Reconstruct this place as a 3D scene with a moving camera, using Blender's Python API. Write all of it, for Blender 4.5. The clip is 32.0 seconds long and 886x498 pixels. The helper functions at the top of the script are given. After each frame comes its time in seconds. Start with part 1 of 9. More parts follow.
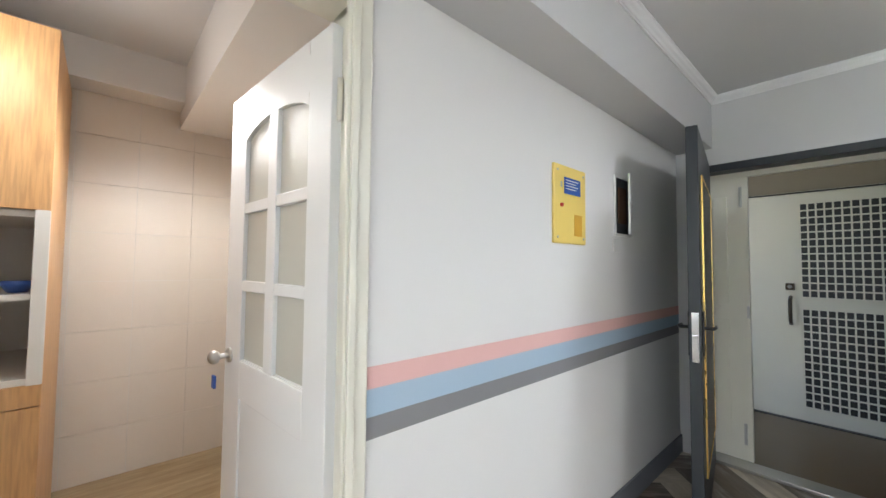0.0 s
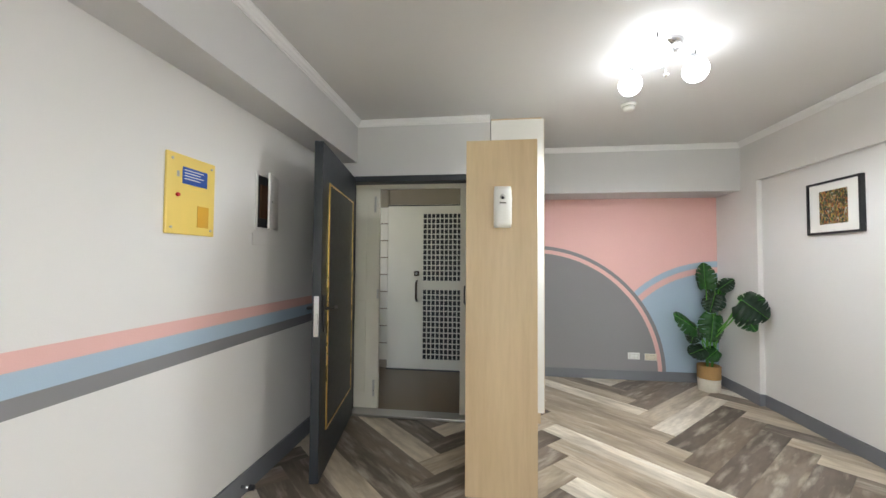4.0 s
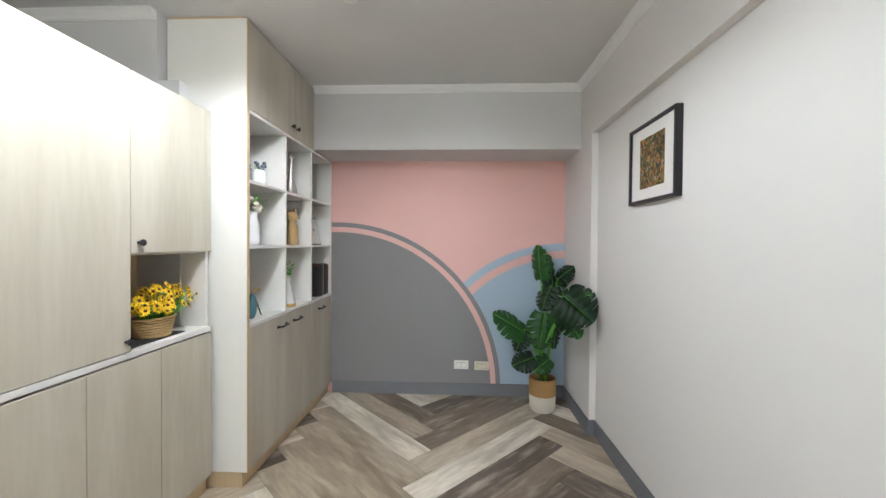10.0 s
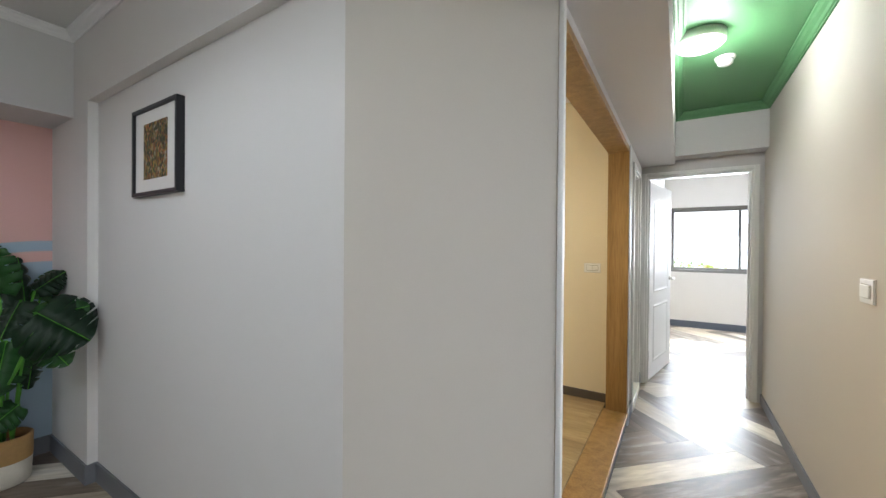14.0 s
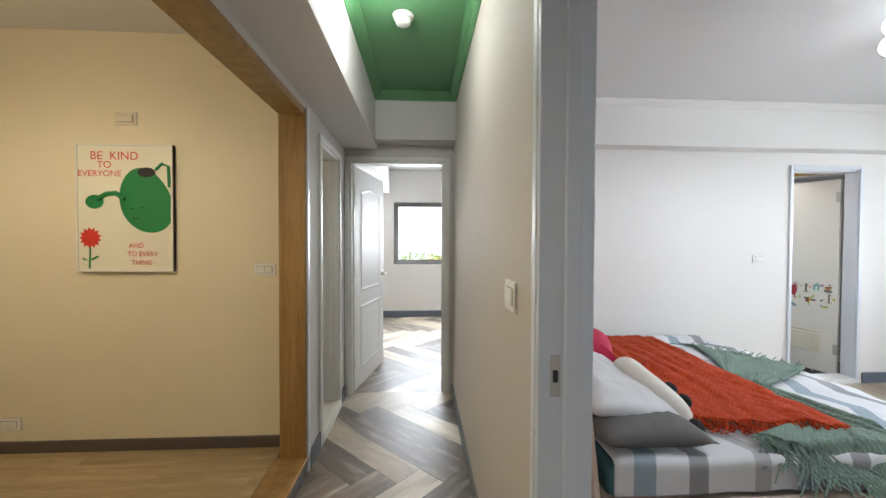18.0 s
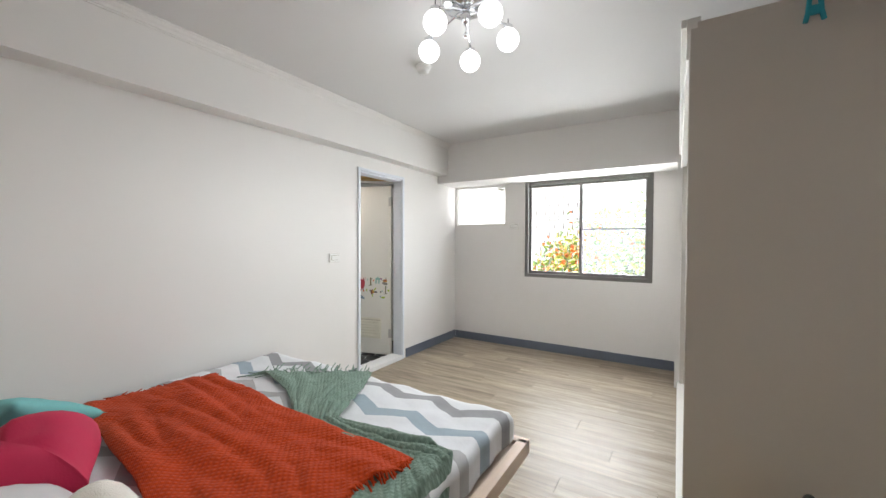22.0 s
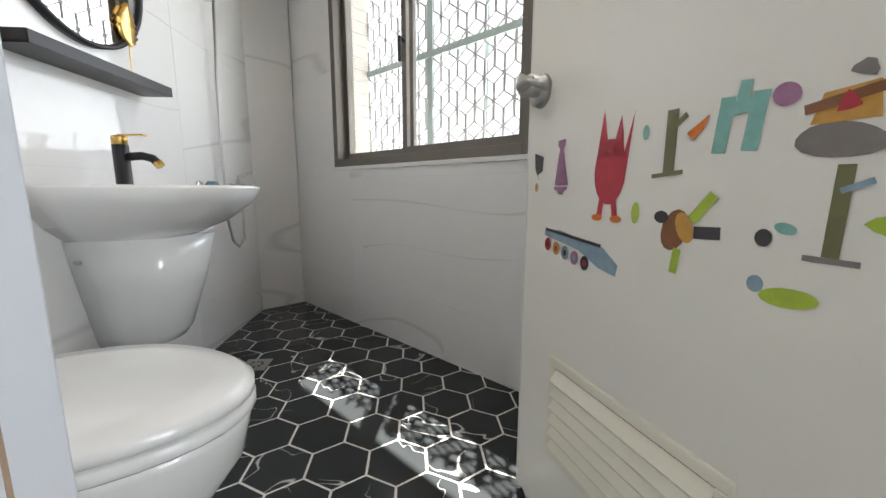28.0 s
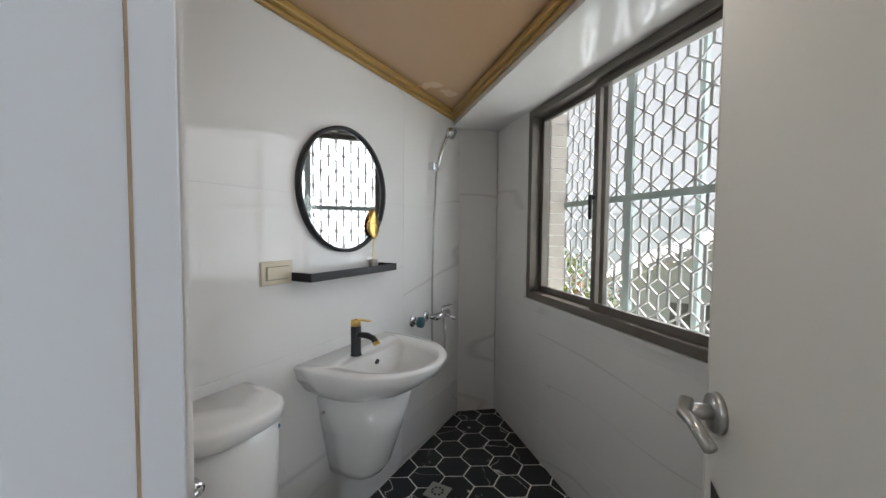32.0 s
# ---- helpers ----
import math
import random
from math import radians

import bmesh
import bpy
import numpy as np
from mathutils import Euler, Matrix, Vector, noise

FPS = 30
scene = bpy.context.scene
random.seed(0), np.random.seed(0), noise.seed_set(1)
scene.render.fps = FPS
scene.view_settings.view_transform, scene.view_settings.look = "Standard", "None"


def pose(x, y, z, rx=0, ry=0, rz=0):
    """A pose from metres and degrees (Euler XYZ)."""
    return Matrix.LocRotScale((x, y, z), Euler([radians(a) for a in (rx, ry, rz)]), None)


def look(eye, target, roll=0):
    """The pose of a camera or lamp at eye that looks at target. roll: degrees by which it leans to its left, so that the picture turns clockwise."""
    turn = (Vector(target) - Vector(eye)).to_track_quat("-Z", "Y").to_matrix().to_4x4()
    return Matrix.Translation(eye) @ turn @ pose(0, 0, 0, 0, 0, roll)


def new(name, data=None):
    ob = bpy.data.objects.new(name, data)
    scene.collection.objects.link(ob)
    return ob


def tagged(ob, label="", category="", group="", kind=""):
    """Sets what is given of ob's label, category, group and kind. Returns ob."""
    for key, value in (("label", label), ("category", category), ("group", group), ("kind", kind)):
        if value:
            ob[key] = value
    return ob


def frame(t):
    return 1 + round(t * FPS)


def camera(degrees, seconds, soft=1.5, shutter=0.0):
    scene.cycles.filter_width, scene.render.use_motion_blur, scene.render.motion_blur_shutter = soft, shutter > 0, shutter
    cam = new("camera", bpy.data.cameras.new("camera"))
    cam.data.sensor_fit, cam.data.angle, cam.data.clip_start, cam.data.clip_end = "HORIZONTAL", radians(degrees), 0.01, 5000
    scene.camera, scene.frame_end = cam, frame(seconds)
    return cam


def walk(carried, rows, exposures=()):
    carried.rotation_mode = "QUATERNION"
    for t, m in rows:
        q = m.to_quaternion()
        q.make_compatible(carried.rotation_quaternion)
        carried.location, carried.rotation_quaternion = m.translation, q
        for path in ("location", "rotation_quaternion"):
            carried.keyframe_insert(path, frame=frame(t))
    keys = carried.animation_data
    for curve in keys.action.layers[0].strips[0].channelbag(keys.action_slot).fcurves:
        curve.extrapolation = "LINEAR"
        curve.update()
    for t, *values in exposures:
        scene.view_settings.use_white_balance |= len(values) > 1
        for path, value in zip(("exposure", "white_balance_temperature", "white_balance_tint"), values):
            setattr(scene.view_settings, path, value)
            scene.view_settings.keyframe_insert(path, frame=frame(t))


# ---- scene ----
cam = camera(99.14, 32.0)
# seconds, eye, pitch, roll, yaw
PATH = [
    (0, -0.337, 0.180, 1.318, 2.50, -0.54, -42.12),
    (0.5, -0.300, 0.151, 1.313, 2.64, -0.48, -50.13),
    (1, -0.302, 0.120, 1.314, 2.64, -0.51, -57.22),
    (1.5, -0.294, 0.092, 1.307, 2.69, -0.54, -63.33),
    (2, -0.290, 0.073, 1.306, 2.66, -0.53, -69.28),
    (2.5, -0.286, 0.032, 1.302, 2.52, -0.45, -74.32),
    (3, -0.302, -0.047, 1.312, 2.38, -0.38, -77.99),
    (3.5, -0.317, -0.171, 1.309, 2.13, -0.36, -80.57),
    (5.5, -0.198, -0.810, 1.309, 1.03, -0.28, -86.51),
    (6, -0.165, -1.084, 1.324, 0.70, -0.19, -86.90),
    (6.5, -0.114, -1.318, 1.316, 0.40, -0.27, -86.87),
    (7, -0.050, -1.516, 1.319, 0.04, -0.28, -87.00),
    (7.5, -0.012, -1.688, 1.314, -0.26, -0.31, -87.14),
    (8, 0.064, -1.791, 1.312, -0.58, -0.36, -87.16),
    (8.5, 0.276, -1.785, 1.309, -0.80, -0.33, -87.41),
    (9, 0.514, -1.769, 1.305, -0.86, -0.42, -87.47),
    (9.5, 0.778, -1.803, 1.307, -0.90, -0.41, -87.57),
    (10, 0.913, -1.849, 1.320, -0.82, -0.42, -87.51),
    (10.5, 0.951, -1.863, 1.324, -0.76, -0.46, -88.19),
    (11, 0.953, -1.898, 1.324, -0.55, -0.50, -93.07),
    (11.5, 0.944, -1.943, 1.320, -0.43, -0.56, -101.07),
    (12, 0.942, -1.975, 1.314, -0.23, -0.52, -111.23),
    (12.5, 0.923, -1.992, 1.310, -0.21, -0.51, -121.59),
    (13, 0.892, -2.014, 1.310, -0.25, -0.49, -131.23),
    (13.5, 0.863, -2.030, 1.313, -0.34, -0.44, -139.95),
    (14, 0.833, -2.040, 1.313, -0.37, -0.47, -147.99),
    (14.5, 0.805, -2.060, 1.307, -0.31, -0.48, -155.02),
    (15, 0.781, -2.060, 1.302, -0.37, -0.50, -161.28),
    (15.5, 0.759, -2.054, 1.303, -0.52, -0.60, -167.67),
    (17.5, 0.624, -2.731, 1.330, -1.10, -0.39, -179.80),
    (18, 0.502, -2.957, 1.323, -1.17, -0.23, -183.31),
    (18.5, 0.333, -3.154, 1.330, -1.05, -0.32, -188.82),
    (19, 0.207, -3.326, 1.332, -0.94, -0.35, -196.71),
    (19.5, 0.144, -3.408, 1.332, -0.74, -0.25, -206.93),
    (20, 0.069, -3.476, 1.313, -0.64, -0.43, -217.07),
    (20.5, 0.063, -3.510, 1.300, -0.46, -0.39, -225.79),
    (21, 0.075, -3.520, 1.302, -0.50, -0.42, -232.49),
    (21.5, -0.014, -3.575, 1.294, -0.65, -0.35, -236.36),
    (22, -0.245, -3.650, 1.322, -1.13, -0.25, -238.14),
    (22.5, -0.524, -3.795, 1.333, -1.39, -0.39, -238.78),
    (23, -0.864, -3.913, 1.324, -1.31, -0.23, -238.88),
    (23.5, -1.243, -4.008, 1.342, -1.70, -0.28, -238.93),
    (24, -1.612, -4.152, 1.333, -1.92, -0.21, -238.26),
    (24.5, -1.990, -4.289, 1.312, -2.25, -0.07, -235.77),
    (25, -2.314, -4.492, 1.318, -2.82, -0.13, -230.31),
    (25.5, -2.574, -4.731, 1.324, -3.30, -0.10, -223.14),
    (27.5, -3.186, -5.873, 1.044, -5.98, -0.09, -190.04),
    (28, -3.152, -6.150, 0.791, -9.03, -0.14, -184.64),
    (28.5, -3.118, -6.322, 0.644, -11.87, -0.13, -180.95),
    (29, -3.087, -6.410, 0.622, -12.58, -0.17, -174.88),
    (29.5, -3.079, -6.440, 0.703, -12.76, -0.14, -167.95),
    (30, -3.091, -6.450, 0.855, -12.69, -0.18, -161.97),
    (30.5, -3.106, -6.461, 1.019, -12.20, -0.29, -157.13),
    (31, -3.146, -6.442, 1.181, -10.39, -0.36, -154.01),
    (31.5, -3.225, -6.357, 1.282, -6.46, -0.40, -152.77),
    (32, -3.300, -6.192, 1.314, -2.74, -0.52, -152.65),
]
# seconds, stops, kelvin, tint
EXPOSURES = [
    (0.0, 4.06, 5950, 10),
    (3.0, 4.02, 6250, 10),
    (6.0, 4.1, 6400, 10),
    (9.0, 3.86, 6150, 10),
    (10.5, 3.80, 6250, 10),
    (12.0, 3.98, 6400, 10),
    (13.0, 3.62, 6400, 10),
    (14.0, 3.08, 6000, 10),
    (15.0, 2.75, 5900, 10),
    (17.0, 2.68, 6000, 10),
    (18.0, 2.58, 6100, 10),
    (19.0, 2.42, 6200, 10),
    (20.0, 2.35, 6300, 10),
    (21.0, 2.36, 6600, 10),
    (22.0, 2.40, 6500, 10),
    (23.0, 2.05, 6200, 10),
    (24.0, 1.88, 6350, 10),
    (25.0, 1.60, 6500, 10),
    (28.0, 2.35, 6350, 10),
    (29.0, 2.50, 6350, 10),
    (30.0, 2.45, 6350, 10),
    (31.0, 2.1, 6350, 10),
    (32.0, 1.50, 6300, 10),
]
walk(cam, [(t, pose(x, y, z, 90 + pitch, roll, yaw)) for t, x, y, z, pitch, roll, yaw in PATH], EXPOSURES)

# ---- light ----
world = bpy.data.worlds.new("world")
scene.world = world
world.use_nodes = True
_wn = world.node_tree.nodes
_sky = _wn.new("ShaderNodeTexSky")
_sky.sky_type = "NISHITA"
_sky.sun_disc = False
_sky.sun_elevation = radians(65)
_sky.sun_rotation = radians(191)
_sky.air_density = 1.2
_sky.dust_density = 2.5
world.node_tree.links.new(_sky.outputs[0], _wn["Background"].inputs[0])
_wn["Background"].inputs[1].default_value = 0.05

sun_data = bpy.data.lights.new("sun", "SUN")
sun_data.energy = 5.0
sun_data.angle = radians(0.5)
sun_data.color = (1.0, 0.95, 0.87)
sun = new("sun", sun_data)
SUN_TO = Vector((0.087, 0.461, -1.0))
sun.matrix_world = look((0, -20, 30), Vector((0, -20, 30)) + SUN_TO)


def lamp(name, x, y, z, watts, size, color=(1, 1, 1)):
    d = bpy.data.lights.new(name, "POINT")
    d.energy, d.shadow_soft_size, d.color = watts, size, color
    ob = new(name, d)
    ob.location = (x, y, z)
    return ob


def window_light(name, eye, target, w, h, watts, color=(0.93, 0.97, 1.0)):
    d = bpy.data.lights.new(name, "AREA")
    d.shape, d.size, d.size_y, d.energy, d.color = "RECTANGLE", w, h, watts, color
    ob = new(name, d)
    ob.matrix_world = look(eye, target)
    return ob


COOL = (0.94, 0.98, 1.0)
for x, y, z in ((2.073, -1.125, 2.30), (1.743, -1.147, 2.30), (1.919, -1.416, 2.30)):
    lamp("living_bulb", x, y, z, 0.03, 0.06, COOL)
spot = bpy.data.lights.new("living_lamp_down", "SPOT")
spot.energy, spot.spot_size, spot.spot_blend, spot.shadow_soft_size, spot.color = 6.2, radians(176), 0.38, 0.07, COOL
new("living_lamp_down", spot).location = (2.05, -1.2, 2.30)
# the kitchen and dining spots are added fill light, without a known lamp
for name, x, y, z, watts, color in (("kitchen_fill_down", -0.06, 2.3, 2.07, 3.0, (1.0, 0.95, 0.87)), ("dining_fill_down", 2.4, -3.9, 2.35, 6.6, (1.0, 0.84, 0.57)), ("bedroom_lamp_down", -2.0, -4.6, 2.33, 9.0, COOL), ("bath_lamp_down", -3.1, -6.95, 2.04, 2.0, (1.0, 0.95, 0.88))):
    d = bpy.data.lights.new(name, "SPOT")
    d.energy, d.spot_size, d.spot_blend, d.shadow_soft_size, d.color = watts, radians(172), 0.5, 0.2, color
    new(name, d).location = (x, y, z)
for x, y, z in ((-1.79, -4.66, 2.38), (-1.88, -4.41, 2.39), (-2.12, -4.42, 2.38), (-2.19, -4.68, 2.36), (-1.99, -4.83, 2.37)):
    lamp("bedroom_bulb", x, y, z, 0.30, 0.06, COOL)
lamp("hall_bulb", 0.71, -4.62, 2.38, 2.3, 0.1, (1, 0.97, 0.9))
# added fill for the dining room, no fitting behind it
lamp("dining_fill", 2.4, -3.9, 2.0, 2.2, 0.15, (1.0, 0.84, 0.57))
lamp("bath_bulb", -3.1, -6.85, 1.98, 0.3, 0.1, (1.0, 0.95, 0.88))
# added fills that brighten kitchen, side bathroom and lobby; no lamps known there
lamp("kitchen_fill", -0.75, 2.2, 2.1, 0.55, 0.15, (1.0, 0.95, 0.87))
lamp("side_bath_fill", 1.9, -5.7, 2.1, 0.8, 0.1, (1.0, 0.85, 0.6))
lamp("lobby_fill", 3.4, 0.4, 2.45, 0.12, 0.15, (1.0, 0.9, 0.72))
# sky light entering at the windows
window_light("living_daylight", (-2.33, -0.9, 1.45), (2, -0.9, 0.7), 2.6, 1.5, 2.2)
window_light("bedroom_daylight", (-5.14, -4.57, 1.50), (0, -4.6, 0.7), 1.5, 1.25, 25)
window_light("bath_daylight", (-3.451, -8.259, 1.50), (-2.708, -7.59, 1.42), 1.55, 1.25, 6.8)
window_light("far_daylight", (0.5, -9.6, 1.5), (0.5, -6, 0.6), 2.2, 1.0, 22)

# ---- materials ----
def mat(name, color, rough=0.5, var=0.04, scale=6.0, bump=0.0, bump_scale=60.0, metal=0.0, spec=0.5, emit=None, coat=0.0):
    """A surface with variation at two scales: broad patches and fine grain."""
    m = bpy.data.materials.new(name)
    m.use_nodes = True
    nt = m.node_tree
    n, l = nt.nodes, nt.links
    b = n["Principled BSDF"]
    b.inputs["Roughness"].default_value = rough
    b.inputs["Metallic"].default_value = metal
    b.inputs["Specular IOR Level"].default_value = spec
    b.inputs["Coat Weight"].default_value = coat
    tc = n.new("ShaderNodeTexCoord")
    if var:
        a = n.new("ShaderNodeTexNoise")
        a.inputs["Scale"].default_value, a.inputs["Detail"].default_value = scale, 6
        l.new(tc.outputs["Object"], a.inputs["Vector"])
        ramp = n.new("ShaderNodeMixRGB")
        ramp.inputs[1].default_value = (*[max(0, c * (1 - var)) for c in color], 1)
        ramp.inputs[2].default_value = (*[min(1, c * (1 + var)) for c in color], 1)
        l.new(a.outputs["Fac"], ramp.inputs[0])
        l.new(ramp.outputs[0], b.inputs["Base Color"])
        rr = n.new("ShaderNodeMapRange")
        rr.inputs[3].default_value, rr.inputs[4].default_value = max(0, rough - 0.06), min(1, rough + 0.06)
        l.new(a.outputs["Fac"], rr.inputs[0])
        l.new(rr.outputs[0], b.inputs["Roughness"])
    else:
        b.inputs["Base Color"].default_value = (*color, 1)
    if bump:
        f = n.new("ShaderNodeTexNoise")
        f.inputs["Scale"].default_value, f.inputs["Detail"].default_value = bump_scale, 4
        l.new(tc.outputs["Object"], f.inputs["Vector"])
        bp = n.new("ShaderNodeBump")
        bp.inputs["Strength"].default_value, bp.inputs["Distance"].default_value = bump, 0.01
        l.new(f.outputs["Fac"], bp.inputs["Height"])
        l.new(bp.outputs[0], b.inputs["Normal"])
    if emit:
        b.inputs["Emission Color"].default_value = (*emit[0], 1)
        b.inputs["Emission Strength"].default_value = emit[1]
    return m


def wood(name, dark, light, axis="z", rough=0.45, stretch=14.0, scale=5.0, per_piece=False, bump=0.08, pale=None, fleck=0.35):
    """Grain stretched along one object axis; per_piece shifts tone from board to board."""
    m = bpy.data.materials.new(name)
    m.use_nodes = True
    nt = m.node_tree
    n, l = nt.nodes, nt.links
    b = n["Principled BSDF"]
    tc = n.new("ShaderNodeTexCoord")
    info = n.new("ShaderNodeObjectInfo")
    mp = n.new("ShaderNodeMapping")
    s = [stretch, stretch, stretch]
    s["xyz".index(axis)] = 1.0
    mp.inputs["Scale"].default_value = s
    add = n.new("ShaderNodeVectorMath")
    add.operation = "ADD"
    l.new(tc.outputs["Object"], mp.inputs["Vector"])
    l.new(mp.outputs[0], add.inputs[0])
    if per_piece:
        sc = n.new("ShaderNodeVectorMath")
        sc.operation = "SCALE"
        sc.inputs[0].default_value = (37.0, 11.0, 23.0)
        l.new(info.outputs["Random"], sc.inputs["Scale"])
        l.new(sc.outputs[0], add.inputs[1])
    g = n.new("ShaderNodeTexNoise")
    g.inputs["Scale"].default_value, g.inputs["Detail"].default_value, g.inputs["Distortion"].default_value = scale * 0.35, 8, 0.6
    l.new(add.outputs[0], g.inputs["Vector"])
    fine = n.new("ShaderNodeTexNoise")
    fine.inputs["Scale"].default_value, fine.inputs["Detail"].default_value = scale * 2.2, 4
    l.new(add.outputs[0], fine.inputs["Vector"])
    ramp = n.new("ShaderNodeValToRGB")
    e = ramp.color_ramp.elements
    e[0].position, e[0].color = 0.36 if pale else 0.3, (*dark, 1)
    e[1].position, e[1].color = 0.58 if pale else 0.7, (*light, 1)
    if pale:
        k = ramp.color_ramp.elements.new(0.72)
        k.color = (*pale, 1)
    l.new(g.outputs["Fac"], ramp.inputs[0])
    mix = n.new("ShaderNodeMixRGB")
    mix.blend_type = "MULTIPLY"
    mix.inputs[0].default_value = fleck
    fr = n.new("ShaderNodeValToRGB")
    fr.color_ramp.elements[0].position, fr.color_ramp.elements[0].color = 0.35, (0.45, 0.42, 0.4, 1)
    fr.color_ramp.elements[1].position = 0.6
    l.new(fine.outputs["Fac"], fr.inputs[0])
    l.new(ramp.outputs[0], mix.inputs[1])
    l.new(fr.outputs[0], mix.inputs[2])
    out = mix.outputs[0]
    if per_piece:
        hs = n.new("ShaderNodeHueSaturation")
        mr = n.new("ShaderNodeMapRange")
        mr.inputs[3].default_value, mr.inputs[4].default_value = per_piece[0], per_piece[1]
        l.new(info.outputs["Random"], mr.inputs[0])
        l.new(mr.outputs[0], hs.inputs["Value"])
        l.new(out, hs.inputs["Color"])
        out = hs.outputs[0]
    l.new(out, b.inputs["Base Color"])
    b.inputs["Roughness"].default_value = rough
    bp = n.new("ShaderNodeBump")
    bp.inputs["Strength"].default_value, bp.inputs["Distance"].default_value = bump, 0.004
    l.new(fine.outputs["Fac"], bp.inputs["Height"])
    l.new(bp.outputs[0], b.inputs["Normal"])
    return m


WALL = mat("wall_paint", (0.68, 0.66, 0.64), 0.75, 0.025, 1.5, 0.06, 180)
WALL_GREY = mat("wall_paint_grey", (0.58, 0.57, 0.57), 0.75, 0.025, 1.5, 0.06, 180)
WALL_CREAM = mat("wall_paint_cream", (0.72, 0.64, 0.48), 0.7, 0.025, 1.5, 0.05, 180)
WALL_BEIGE = mat("wall_paint_beige", (0.53, 0.495, 0.445), 0.75, 0.02, 1.5, 0.05, 180)
CEIL = mat("ceiling_paint", (0.66, 0.65, 0.645), 0.8, 0.02, 1.2, 0.04, 150)
BED_WALL = mat("bedroom_paint", (0.74, 0.72, 0.70), 0.7, 0.02, 1.5, 0.05, 180)
WHITE = mat("white_gloss_paint", (0.74, 0.74, 0.73), 0.42, 0.03, 4)
TRIM = mat("cornice_white", (0.78, 0.77, 0.77), 0.5, 0.02, 4)
FRAME_BLUE = mat("door_frame_white", (0.66, 0.69, 0.745), 0.35, 0.03, 3)
GREEN = mat("green_paint", (0.10, 0.26, 0.11), 0.55, 0.04, 2, 0.05, 120)
SKIRT = mat("skirting_grey", (0.155, 0.16, 0.175), 0.5, 0.08, 5)
SKIRT_BLUE = mat("skirting_blue_grey", (0.115, 0.135, 0.175), 0.5, 0.08, 5)
PINK = mat("pink_paint", (0.70, 0.42, 0.385), 0.7, 0.03, 2, 0.05, 180)
BLUE = mat("blue_paint", (0.36, 0.46, 0.56), 0.7, 0.03, 2, 0.05, 180)
DARKGREY = mat("dark_grey_paint", (0.215, 0.21, 0.215), 0.65, 0.04, 2, 0.05, 180)
OAK = wood("light_oak", (0.52, 0.385, 0.23), (0.60, 0.46, 0.29), "z", 0.45, 9, 2.4, fleck=0.1, bump=0.03)
ASH = wood("pale_ash", (0.47, 0.43, 0.345), (0.565, 0.525, 0.44), "z", 0.5, 9, 2.4, fleck=0.1, bump=0.03)
ASH_GREY = wood("grey_ash", (0.44, 0.40, 0.33), (0.55, 0.51, 0.43), "z", 0.5, 9, 2.4, fleck=0.1, bump=0.03)
LAMINATE = mat("white_laminate", (0.74, 0.725, 0.69), 0.4, 0.02, 3)
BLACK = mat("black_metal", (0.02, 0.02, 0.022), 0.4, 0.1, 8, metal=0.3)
DOOR_BLACK = mat("charcoal_door_skin", (0.0210, 0.0250, 0.0300), 0.45, 0.12, 30, 0.1, 90)
DOOR_PANEL = mat("black_door_panel", (0.018, 0.017, 0.016), 0.4, 0.12, 30, 0.1, 90)
GOLD = mat("gold_trim", (0.75, 0.5, 0.16), 0.28, 0.05, 8, metal=1.0)
CHROME = mat("chrome", (0.75, 0.76, 0.78), 0.12, 0.02, 8, metal=1.0)
STEEL = mat("brushed_steel", (0.5, 0.49, 0.47), 0.3, 0.05, 20, metal=1.0)
DOORFRAME_WOOD = wood("golden_wood_casing", (0.26, 0.145, 0.045), (0.40, 0.24, 0.085), "z", 0.4, 14, 4)

